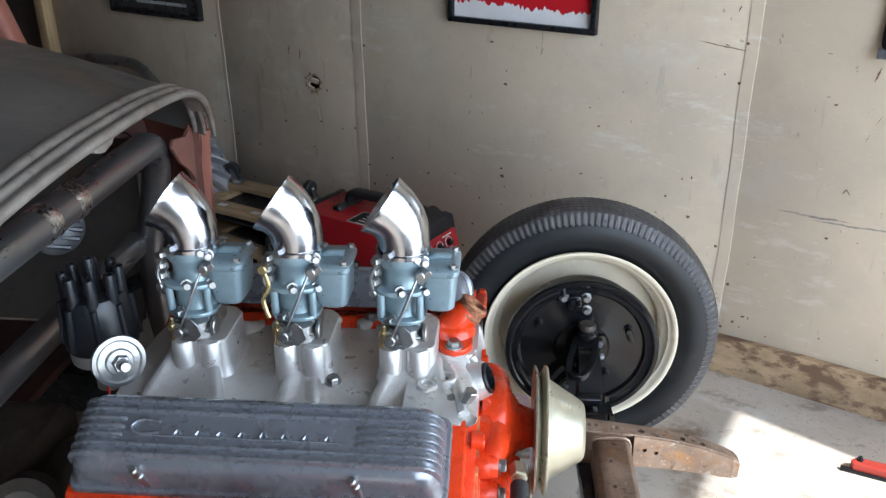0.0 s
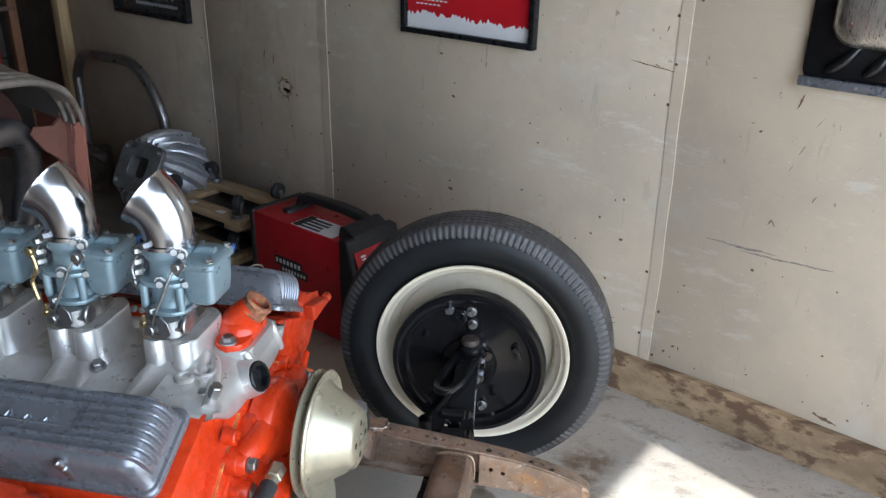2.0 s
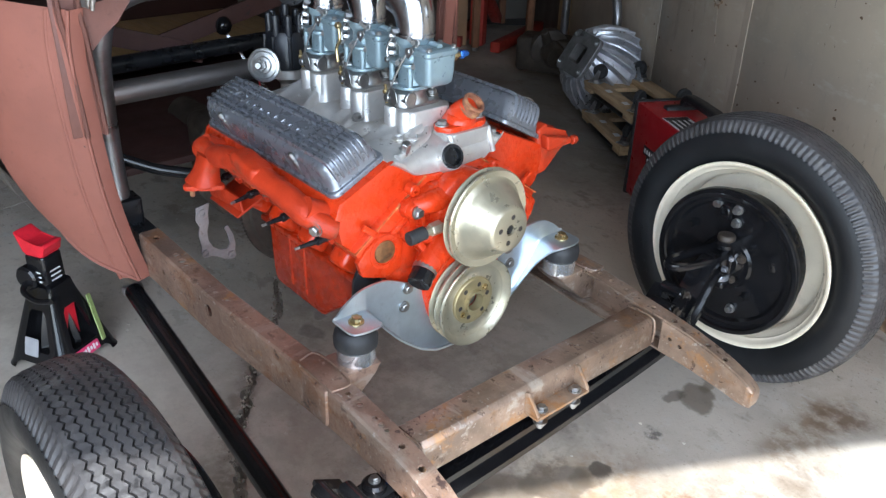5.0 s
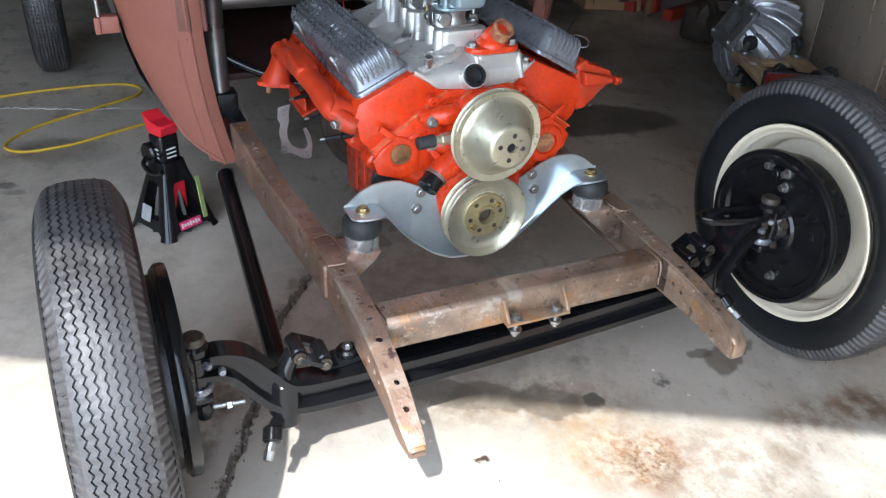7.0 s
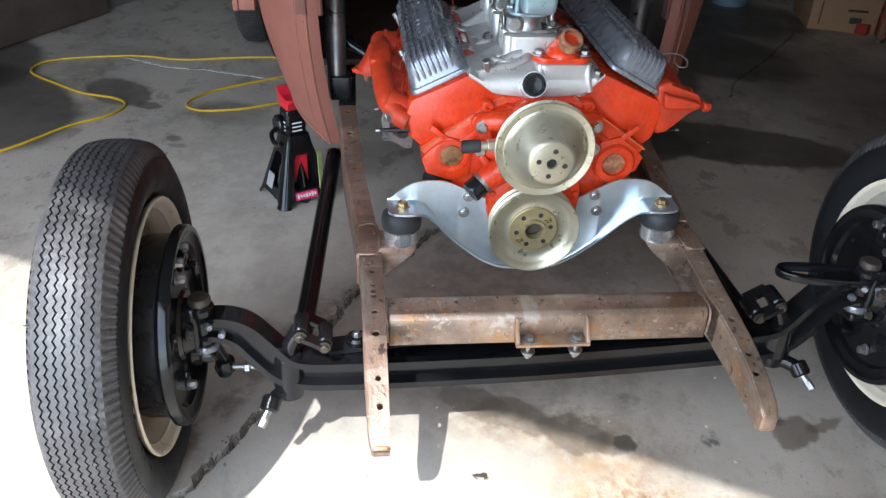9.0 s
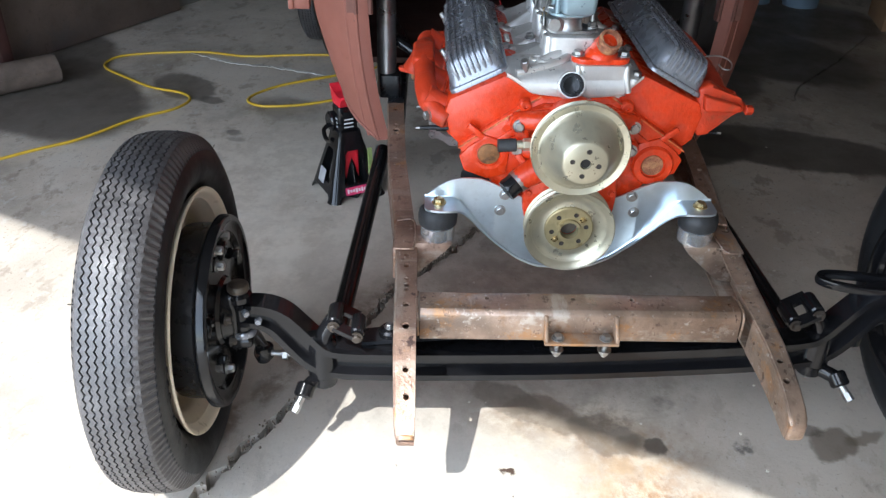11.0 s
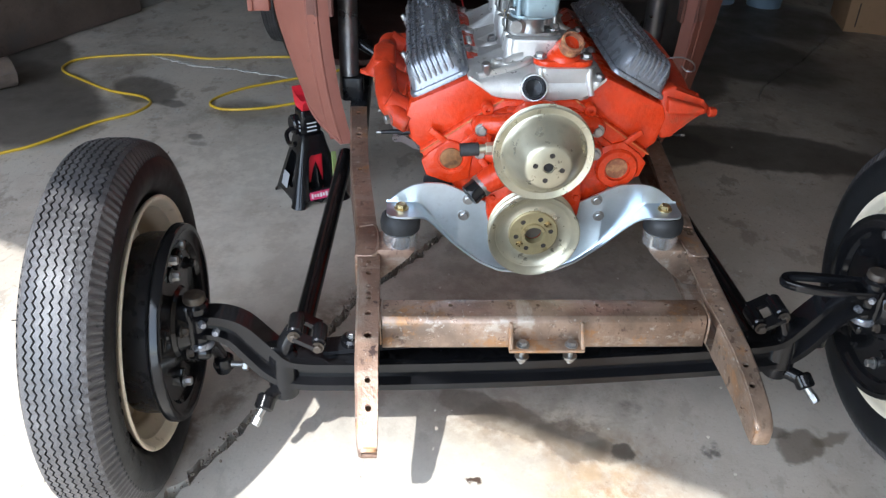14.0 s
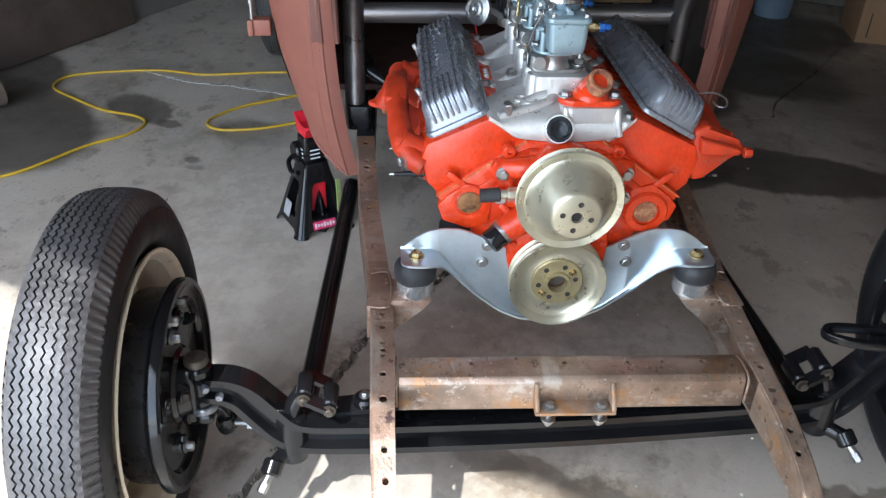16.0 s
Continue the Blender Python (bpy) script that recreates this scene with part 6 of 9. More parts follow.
# cast pad under the thermostat housing, with a rib down each side
prism(bm, rounded(0.062, 0.108, 0.018, 5, -0.0885, 0.045), Matrix(), 0.624, 0.686, 0.005, 3)
for y in (-0.002, 0.090):
    tube(bm, [(-0.066, y, 0.682), (-0.058, y, 0.664), (-0.054, y + (0.006 if y > 0 else -0.006), 0.636)], 0.0065, seg=10, n=4)
tube(bm, [(-0.070, -0.118, 0.664), (-0.082, -0.070, 0.674), (-0.100, -0.030, 0.680), (-0.122, -0.012, 0.686)], 0.0085, seg=10)
intake = part("intake_manifold", bm, CAST_ALU, engine, "bare cast aluminium intake manifold")


def ramp(x, s, wide, high, name):
    """A cast runner that spreads and falls from a tower to the head, with a raised edge on both sides."""
    bm = bmesh.new()
    rows = []
    st = [(0.030, wide * 0.60, high), (0.048, wide * 0.64, high - 0.004), (0.066, wide * 0.74, high - 0.013), (0.088, wide * 0.88, high - 0.026), (0.108, wide * 0.97, high - 0.036), (0.124, wide, high - 0.042), (0.134, wide, high - 0.046)]
    for q in smooth_path(st, 3):
        y, w, z = q
        h = w / 2
        rows.append([Vector((x + a, s * y, b)) for a, b in ((-h - 0.012, 0.636), (-h - 0.006, 0.644), (-h - 0.001, z - 0.008), (-h + 0.003, z - 0.002), (-h + 0.009, z), (-h + 0.015, z - 0.002), (-h + 0.022, z - 0.006), (0, z - 0.007),
                                                            (h - 0.022, z - 0.006), (h - 0.015, z - 0.002), (h - 0.009, z), (h - 0.003, z - 0.002), (h + 0.001, z - 0.008), (h + 0.006, 0.644), (h + 0.012, 0.636))])
    ring_strip(bm, rows)
    part(name, bm, CAST_ALU, intake, angle=60)


for k, x in enumerate(CARB_X):
    bm = bmesh.new()
    rings = []
    # flared foot, straight walls, machined top
    for h, gx, gy, r in ((0.640, 0.034, 0.030, 0.020), (0.655, 0.022, 0.014, 0.018), (0.668, 0.010, 0.005, 0.015), (0.684, 0.002, 0.001, 0.014), (0.716, 0.0, 0.0, 0.013), (0.7195, 0.0, 0.0, 0.013), (0.7215, -0.003, -0.003, 0.012)):
        rings.append([Vector((px, py, h)) for px, py in rounded(0.078 + gx, 0.094 + gy, r, 5, x + 0.008, -0.007)])
    ring_strip(bm, rings)
    tower = part("carburettor_tower", bm, CAST_ALU, intake)
    for s in (-1, 1):
        for dx in (-0.012, 0.026):
            bm = bmesh.new()
            lathe(bm, [(0.0215, 0.640), (0.0185, 0.660), (0.0170, 0.680), (0.0165, 0.7185), (0.0150, 0.7208)], Matrix.Translation((x + dx - 0.002, s * 0.0405 - 0.007, 0)), 20, True, True)
            part("flute", bm, CAST_ALU, tower)
        if k == 1:
            ramp(x + 0.008, s, 0.070, 0.690, "runner")
        else:
            ramp(x + (0.018 if k == 0 else -0.006), s, 0.122, 0.699, "runner")
        for dx in ((-0.062, 0.066) if k == 1 else ()):
            bm = bmesh.new()
            lathe(bm, [(0.017, 0.640), (0.014, 0.655), (0.012, 0.663), (0.010, 0.6645)], Matrix.Translation((x + dx, s * 0.116, 0)), 18, True, True)
            part("bolt_pad", bm, CAST_ALU, intake)
        if k == 1:
            bm = bmesh.new()
            for dx in (-0.014, 0.0, 0.014):
                lathe(bm, [(0.0075, 0.650), (0.006, 0.664), (0.004, 0.6665)], Matrix.Translation((x + 0.010 + dx, s * 0.120, 0)), 12, True, True)
            part("cast_mark", bm, CAST_ALU, intake)
bm = bmesh.new()
pm = axis_pose((-0.0515, -0.014, 0.650), (0.92, -0.08, 0.38))
lathe(bm, [(0.034, -0.030), (0.029, -0.012), (0.0265, 0.002), (0.0245, 0.010), (0.0185, 0.010), (0.0175, 0.0)], pm, 30, True)
boss = part("coolant_boss", bm, CAST_ALU, intake)
bm = bmesh.new()
lathe(bm, [(0.0225, 0.0090), (0.0222, 0.0130), (0.0205, 0.0145), (0.0165, 0.0145), (0.0155, 0.004), (0.0, 0.002)], pm, 30)
part("bypass_plug", bm, BLACK_SATIN, boss, "black rubber bypass plug")
for p, r in (((-0.098, -0.062, 0.672), 0.0155), ((-0.122, -0.074, 0.667), 0.0145)):
    bm = bmesh.new()
    lathe(bm, [(r + 0.004, -0.02), (r, 0.004), (r, 0.012), (r - 0.002, 0.014), (r - 0.006, 0.014), (r - 0.007, 0.006)], Matrix.Translation(p), 22)
    hb = part("drilled_boss", bm, CAST_ALU, intake)
    # dark disc, the hole's shade in its colour
    bm = bmesh.new()
    lathe(bm, [(0.0, 0.004), (r - 0.0068, 0.006)], Matrix.Translation(p), 18)
    part("boss_hole", bm, HOLE_SHADE, hb)
bolts("intake_bolt", [((x, y, z), (0.1, 0.2 if y > 0 else -0.2, 1)) for x, y, z in ((-0.088, -0.092, 0.664), (-0.075, 0.112, 0.662), (-0.515, -0.118, 0.660), (-0.52, 0.1, 0.665), (-0.23, -0.126, 0.662), (-0.37, -0.126, 0.662), (-0.23, 0.126, 0.662), (-0.37, 0.126, 0.662), (-0.25, -0.075, 0.678))], STEEL, intake, 0.0085, 0.010, True, "zinc intake bolt")
bm = bmesh.new()
cyl(bm, (-0.080, -0.098, 0.650), (-0.062, -0.105, 0.690), 0.0065, seg=12)
cyl(bm, (-0.068, -0.1025, 0.676), (-0.060, -0.1055, 0.694), 0.0085, 0.0085, 6)
part("loose_stud", bm, STEEL, intake, "zinc stud standing loose")
# thermostat housing
bm = bmesh.new()
prism(bm, rounded(0.050, 0.112, 0.024, 5, -0.090, 0.043), Matrix(), 0.685, 0.696, 0.003)
lathe(bm, [(0.033, 0.694), (0.031, 0.702), (0.024, 0.710), (0.010, 0.714)], Matrix.Translation((-0.094, 0.044, 0)), 28, True, True)
tube(bm, [(-0.100, 0.044, 0.692), (-0.092, 0.046, 0.706), (-0.082, 0.048, 0.717), (-0.070, 0.051, 0.727)], lambda t: 0.027 - 0.006 * t, seg=22, n=5)
th = part("thermostat_housing", bm, ORANGE, engine, "orange thermostat housing with a rusty neck")
bm = bmesh.new()
m = axis_pose((-0.073, 0.050, 0.7235), (0.60, 0.16, 0.76))
lathe(bm, [(0.0205, -0.006), (0.0225, 0.000), (0.0208, 0.003), (0.0212, 0.012), (0.0225, 0.015), (0.0205, 0.018), (0.0165, 0.018), (0.0158, -0.004), (0.0, -0.012)], m, 28)
part("outlet_neck", bm, DUST_RUST, th, "rusty outlet neck")
bolts("housing_bolt", [((-0.090, y, 0.696), (0, 0, 1)) for y in (-0.001, 0.087)], STEEL, th, 0.0095, 0.010, True, "zinc housing bolt")


# carburettors with their polished scoops
def carburettor(x, k):
    c = thing("carburettor", (x, -0.009, 0.722), label="blue-grey zinc two-barrel carburettor with a chrome air scoop", category="carburettor", group="carburettors on the intake", local=True)
    z0 = 0.722
    sh = Matrix.Translation((-x, 0, -z0))

    def put(name, bm, mat_, label="", parent=None):
        bm.transform(sh)
        return part(name, bm, mat_, parent or c, label)
    bm = bmesh.new()
    prism(bm, rounded(0.052, 0.098, 0.020, 6, x, 0), Matrix(), 0.7222, 0.7285, 0.0015)
    lathe(bm, [(0.031, 0.728), (0.028, 0.733), (0.026, 0.745), (0.030, 0.753), (0.031, 0.756)], Matrix.Translation((x, -0.006, 0)), 26, True, True)
    lathe(bm, [(0.024, 0.728), (0.022, 0.750), (0.012, 0.756)], Matrix.Translation((x + 0.006, -0.030, 0)) , 20, True, True)
    base = put("throttle_base", bm, STEEL, "bare metal throttle base")
    for y in (-0.042, 0.042):
        bm = bmesh.new()
        cyl(bm, (x, y, 0.728), (x, y, 0.756), 0.0042, seg=10)
        hexbolt(bm, (x, y, 0.729), (0, 0, 1), 0.0090, 0.012)
        put("base_nut", bm, STEEL, "bright base nut", base)
    bolts("base_screw", [((dx, y, 0.757 - z0), (0, 0, -1)) for dx, y in ((-0.022, -0.026), (0.024, -0.028), (-0.022, 0.024))], STEEL, base, 0.0055, 0.010, False)
    bm = bmesh.new()
    cyl(bm, (x - 0.034, -0.026, 0.742), (x + 0.036, -0.030, 0.742), 0.0042, seg=10)
    cyl(bm, (x + 0.030, -0.036, 0.742), (x + 0.036, -0.036, 0.742), 0.013, seg=16)
    put("throttle_shaft", bm, STEEL, "", base)
    bm = bmesh.new()
    prism(bm, [(x + 0.004, 0.733), (x - 0.002, 0.757), (x + 0.006, 0.762), (x + 0.016, 0.752), (x + 0.020, 0.736), (x + 0.012, 0.729)], XZ, -0.056, -0.0535, 0.0006, 1)
    put("throttle_lever", bm, STEEL, "", base)
    bm = bmesh.new()
    cyl(bm, (x - 0.024, -0.046, 0.7225), (x - 0.020, -0.052, 0.760), 0.0028, seg=8)
    hexbolt(bm, (x - 0.0225, -0.049, 0.742), (0.1, -0.15, 1), 0.0058, 0.008, False)
    put("idle_screw", bm, BRASS, "brass idle screw", base)
    bm = bmesh.new()
    prism(bm, rounded(0.066, 0.080, 0.022, 6, x, -0.004), Matrix(), 0.756, 0.762, 0.0015)
    lathe(bm, [(0.0295, 0.760), (0.0275, 0.768), (0.0275, 0.792), (0.0295, 0.797)], Matrix.Translation((x, -0.004, 0)), 30, True, True)
    lathe(bm, [(0.0275, 0.762), (0.0255, 0.77), (0.0255, 0.792), (0.0275, 0.797)], Matrix.Translation((x, 0.016, 0)), 30, True, True)
    prism(bm, rounded(0.068, 0.080, 0.022, 6, x, -0.002), Matrix(), 0.797, 0.8035, 0.0015)
    lathe(bm, [(0.031, 0.803), (0.0275, 0.808), (0.0275, 0.826), (0.032, 0.832), (0.0345, 0.837), (0.0345, 0.8455), (0.033, 0.847)], Matrix.Translation((x, -0.002, 0)), 34, True, True)
    # web between throat and float bowl
    box(bm, (x + 0.036, 0.002, 0.800), (0.030, 0.044, 0.046), None, 0.006, 3)
    for dx, y in ((-0.026, -0.032), (0.026, -0.032)):
        cyl(bm, (x + dx, y, 0.762), (x + dx, y, 0.798), 0.0055, seg=12)
    body = put("carburettor_body", bm, CARB, "blue-grey zinc carburettor body")
    bm = bmesh.new()
    rings = []
    for inset, h in ((0.014, 0.768), (0.007, 0.7695), (0.003, 0.774), (0.001, 0.792), (0.0, 0.822), (-0.002, 0.824), (-0.0035, 0.826), (-0.0035, 0.832), (-0.001, 0.8345), (0.006, 0.8365)):
        rings.append([Vector((px, py, h)) for px, py in rounded(0.046 - 2 * inset, 0.068 - 2 * inset, 0.010, 5, x + 0.0515, 0.002)])
    ring_strip(bm, rings)
    tube(bm, [(x + 0.036, 0.002, 0.8325), (x + 0.046, 0.002, 0.839), (x + 0.066, 0.002, 0.8385)], 0.006, seg=10)
    bowl = put("float_bowl", bm, CARB, "blue-grey float bowl")
    bolts("lid_screw", [((dx, dy, 0.835 - z0), (0, 0, 1)) for dx, dy in ((0.033, -0.026), (0.033, 0.030), (0.070, -0.026), (0.070, 0.030))], STEEL, bowl, 0.0046, 0.0055)
    bm = bmesh.new()
    cyl(bm, (x + 0.055, 0.034, 0.815), (x + 0.056, 0.050, 0.815), 0.0085, 0.0085, 6)
    cyl(bm, (x + 0.056, 0.048, 0.815), (x + 0.0565, 0.058, 0.815), 0.006, seg=14)
    put("fuel_inlet", bm, BRASS, "brass fuel inlet", bowl)
    bm = bmesh.new()
    cyl(bm, (x + 0.0565, 0.056, 0.815), (x + 0.057, 0.066, 0.815), 0.0082, 0.0082, 6)
    cyl(bm, (x + 0.057, 0.065, 0.815), (x + 0.0575, 0.076, 0.815), 0.0062, 0.0052, 14)
    put("inlet_cap", bm, BLUE_AN, "blue anodised inlet fitting", bowl)
    # choke and throttle levers, rods and screws
    bm = bmesh.new()
    tube(bm, [(x + 0.026, -0.036, 0.829), (x + 0.014, -0.046, 0.80), (x - 0.002, -0.052, 0.762), (x - 0.012, -0.054, 0.738)], 0.0019, seg=8)
    cyl(bm, (x + 0.028, -0.030, 0.828), (x + 0.028, -0.042, 0.828), 0.0065, seg=14)
    cyl(bm, (x - 0.012, -0.046, 0.738), (x - 0.012, -0.058, 0.738), 0.0075, seg=14)
    tube(bm, [(x - 0.030, -0.044, 0.738), (x, -0.046, 0.741), (x + 0.028, -0.044, 0.738)], 0.0028, seg=8)
    prism(bm, [(x - 0.022, 0.735), (x - 0.016, 0.752), (x - 0.008, 0.748), (x - 0.010, 0.731), (x - 0.016, 0.728)], XZ, -0.052, -0.049, 0.0006, 1)
    prism(bm, [(x + 0.020, 0.822), (x + 0.040, 0.838), (x + 0.044, 0.832), (x + 0.030, 0.815)], XZ, -0.040, -0.0375, 0.0006, 1)
    put("linkage", bm, STEEL, "bright throttle linkage")
    bolts("body_screw", [((dx, -0.022 if abs(dx) > 0.015 else -0.033, z - z0), (-0.4 if dx < 0 else 0.4, -0.9, 0.1)) for dx, z in ((-0.029, 0.842), (-0.031, 0.826), (-0.032, 0.811), (-0.030, 0.790), (0.030, 0.842), (0.020, 0.846), (0.031, 0.800), (0.0, 0.802), (-0.012, 0.760))], STEEL, body, 0.0060, 0.012)
    bm = bmesh.new()
    tube(bm, [(x - 0.030, -0.030, 0.838), (x - 0.038, -0.034, 0.820), (x - 0.034, -0.036, 0.800)], 0.0022, seg=6)
    cyl(bm, (x - 0.033, -0.024, 0.800), (x - 0.036, -0.040, 0.800), 0.0055, seg=12)
    put("choke_link", bm, STEEL)
    if k == 1:
        bm = bmesh.new()
        tube(bm, [(x - 0.034, -0.044, 0.832), (x - 0.028, -0.046, 0.81), (x - 0.036, -0.048, 0.79), (x - 0.030, -0.050, 0.765)], 0.0032, seg=8)
        cyl(bm, (x - 0.034, -0.040, 0.834), (x - 0.034, -0.050, 0.834), 0.0065, seg=14)
        put("accelerator_arm", bm, BRASS, "brassy accelerator arm")
    # scoop: an open elbow that faces the rear
    bm = bmesh.new()
    path = smooth_path([(x + 0.003, -0.002, 0.846), (x + 0.003, -0.002, 0.866), (x - 0.002, -0.002, 0.886), (x - 0.013, -0.002, 0.902), (x - 0.027, -0.002, 0.913)], 6)
    k2 = len(path)
    outer, inner = [], []
    for i, p in enumerate(path):
        f = i / (k2 - 1)
        way = (path[min(i + 1, k2 - 1)] - path[max(i - 1, 0)]).normalized()
        xx = Vector((0, 1, 0))
        yy = way.cross(xx)
        r = 0.0338 + 0.0066 * f * f
        for lst, q in ((outer, r), (inner, r - 0.0022)):
            lst.append([p + (xx * math.cos(a) + yy * math.sin(a) * (1.0 + 0.10 * f)) * q for a in [2 * math.pi * j / 36 for j in range(36)]])
    ring_strip(bm, outer + inner[::-1], True, False, False)
    lathe(bm, [(0.0340, 0.8472), (0.0368, 0.8475), (0.0368, 0.8525), (0.0345, 0.853)], Matrix.Translation((x + 0.002, -0.002, 0)), 34)
    sc = put("air_scoop", bm, POLISHED, "polished elbow scoop")
    bm = bmesh.new()
    hexbolt(bm, (x - 0.012, -0.030, 0.852), (-0.3, -0.9, 0.2), 0.0065, 0.012)
    put("clamp_screw", bm, STEEL, "", sc)
    return c


for k, x in enumerate(CARB_X):
    carburettor(x, k)

# distributor
dist = thing("distributor", (-0.595, -0.018, 0.63), label="black distributor cap with tall towers and a zinc vacuum canister", category="distributor")
dm = Matrix.Translation((-0.595, -0.018, 0))
bm = bmesh.new()
lathe(bm, [(0.020, 0.62), (0.020, 0.655), (0.034, 0.668), (0.046, 0.672), (0.047, 0.690), (0.044, 0.693)], dm, 30, True, True)
part("distributor_body", bm, CAST_ALU, dist, "cast aluminium body")
bm = bmesh.new()
lathe(bm, [(0.044, 0.692), (0.050, 0.694), (0.051, 0.712), (0.048, 0.722), (0.046, 0.760), (0.040, 0.772), (0.020, 0.776)], dm, 36, True, True)
cap = part("cap", bm, BAKELITE, dist, "black cap with nine towers")
bm = bmesh.new()
lathe(bm, [(0.0095, -0.004), (0.0088, 0.02), (0.0080, 0.050), (0.0072, 0.053), (0.0040, 0.0535), (0.0035, 0.046)], Matrix(), 14)
tower_me = finish(bm, "tower", BAKELITE)
for i in range(8):
    a = radians(22.5 + 45 * i)
    piece("tower", tower_me, axis_pose(dm @ Vector((0.035 * math.cos(a), 0.035 * math.sin(a), 0.755)), (0.03 * math.cos(a), 0.03 * math.sin(a), 1)), cap)
    bm = bmesh.new()
    tube(bm, [dm @ Vector((0.050 * math.cos(a), 0.050 * math.sin(a), 0.700)), dm @ Vector((0.046 * math.cos(a), 0.046 * math.sin(a), 0.764))], 0.0048, seg=8, n=1)
    part("cap_rib", bm, BAKELITE, cap)
piece("tower", tower_me, dm @ Matrix.Translation((0, 0, 0.772)), cap)
bm = bmesh.new()
vc = Vector((-0.522, -0.118, 0.725))
vw = Vector((0.62, -0.72, 0.22)).normalized()
vm = axis_pose(vc, vw)
lathe(bm, [(0.0, -0.020), (0.018, -0.019), (0.026, -0.012), (0.0335, -0.006), (0.0350, -0.002), (0.0340, 0.002), (0.0290, 0.0035), (0.0265, 0.001), (0.0185, 0.003), (0.0165, 0.008), (0.010, 0.010)], vm, 36)
part("vacuum_canister", bm, STEEL, dist, "bright zinc vacuum canister")
bm = bmesh.new()
lathe(bm, [(0.012, 0.008), (0.012, 0.016), (0.0105, 0.018)], vm, 6, False, True)
lathe(bm, [(0.0085, 0.016), (0.0085, 0.022), (0.006, 0.024), (0.006, 0.034)], vm, 14, False, True)
part("vacuum_fitting", bm, STEEL, dist)
bm = bmesh.new()
tube(bm, [vc - vw * 0.015, vc - vw * 0.04, Vector((-0.575, -0.05, 0.69))], 0.0065, seg=10)
part("canister_arm", bm, CAST_ALU, dist)
bm = bmesh.new()
tube(bm, [vc + Vector((-0.02, -0.005, -0.02)), vc + Vector((-0.022, 0.0, -0.05)), vc + Vector((-0.03, 0.01, -0.085))], 0.0018, seg=6)
part("lead_wire", bm, RED_WIRE, dist, "red lead wire")

# exhaust manifolds
bm = bmesh.new()
log = [(-0.074, -0.246, 0.566), (-0.084, -0.266, 0.575), (-0.110, -0.282, 0.592), (-0.165, -0.291, 0.610), (-0.25, -0.295, 0.620), (-0.335, -0.296, 0.620), (-0.385, -0.295, 0.609), (-0.43, -0.293, 0.600), (-0.468, -0.290, 0.597), (-0.494, -0.276, 0.592), (-0.500, -0.256, 0.588)]
tube(bm, log, lambda t: 0.0175 + 0.0050 * min(1.0, t * 5) + 0.0010 * math.sin(t * 33) + 0.0006 * math.sin(t * 71) - 0.0050 * math.exp(-((t - 0.70) / 0.07) ** 2), seg=22, n=6)
# flat-topped heat riser boss, and a flared outlet web over a three-eared flange
prism(bm, rounded(0.092, 0.046, 0.014, 4), pose(-0.266, -0.296, 0.628, 0, 7, 0), -0.010, 0.017, 0.007, 3)
prism(bm, rounded(0.030, 0.020, 0.006, 3), pose(-0.318, -0.302, 0.638, 10, 0, 0), -0.010, 0.006, 0.003, 2)
rows = []
for f, w, d_ in ((0.0, 0.044, 0.038), (0.25, 0.038, 0.039), (0.5, 0.034, 0.042), (0.75, 0.038, 0.048), (1.0, 0.049, 0.056)):
    c = Vector((-0.428, -0.296, 0.602)).lerp(Vector((-0.440, -0.314, 0.545)), f)
    rows.append([c + Vector((w * math.cos(a) * 0.82, d_ * math.sin(a) * 0.62 * (1.0 + 0.12 * math.cos(2 * a)), 0)) for a in [2 * math.pi * i / 24 for i in range(24)]])
ring_strip(bm, rows)
ears = []
for i in range(60):
    a = 2 * math.pi * i / 60
    r = 0.031 + 0.021 * max(0.0, math.cos(3 * (a - 0.6))) ** 1.5
    ears.append((-0.440 + r * 1.05 * math.cos(a), -0.314 + r * 0.82 * math.sin(a)))
prism(bm, ears, Matrix(), 0.536, 0.546, 0.0025)
em = part("exhaust_manifold", bm, ORANGE_DULL, engine, "dusty orange cast exhaust manifold")
for x in (-0.105, -0.235, -0.345, -0.475):
    bm = bmesh.new()
    tube(bm, [(x, -0.236, 0.580), (x, -0.265, 0.592), (x, -0.288, 0.606)], 0.021, seg=14)
    box(bm, (x, -0.2455, 0.572), (0.062, 0.012, 0.048), Euler((radians(-12), 0, 0)).to_matrix(), 0.006, 3)
    part("exhaust_port", bm, ORANGE_DULL, em)
for x in (-0.17, -0.29, -0.41):
    bm = bmesh.new()
    box(bm, (x, -0.244, 0.566), (0.030, 0.012, 0.028), Euler((radians(-12), 0, 0)).to_matrix(), 0.006, 3)
    part("bolt_lug", bm, ORANGE_DULL, em)
bolts("manifold_bolt", [((-0.080, -0.2805, 0.574), (0.35, -0.9, -0.1))] + [((x, -0.252, 0.560), (0, -1, 0)) for x in (-0.17, -0.29, -0.41)], STEEL, em, 0.0095, 0.013)
bm = bmesh.new()
cyl(bm, (-0.478, -0.322, 0.548), (-0.478, -0.322, 0.500), 0.0055, seg=10)
cyl(bm, (-0.478, -0.322, 0.526), (-0.478, -0.322, 0.537), 0.009, 0.009, 6)
part("outlet_stud", bm, DUST_RUST, em)
bm = bmesh.new()
log = [(x, -y, z) for x, y, z in [(-0.085, -0.272, 0.588), (-0.125, -0.290, 0.598), (-0.20, -0.298, 0.604), (-0.30, -0.300, 0.610), (-0.43, -0.300, 0.612), (-0.515, -0.296, 0.606)]]
tube(bm, log, 0.027, seg=18, n=5)
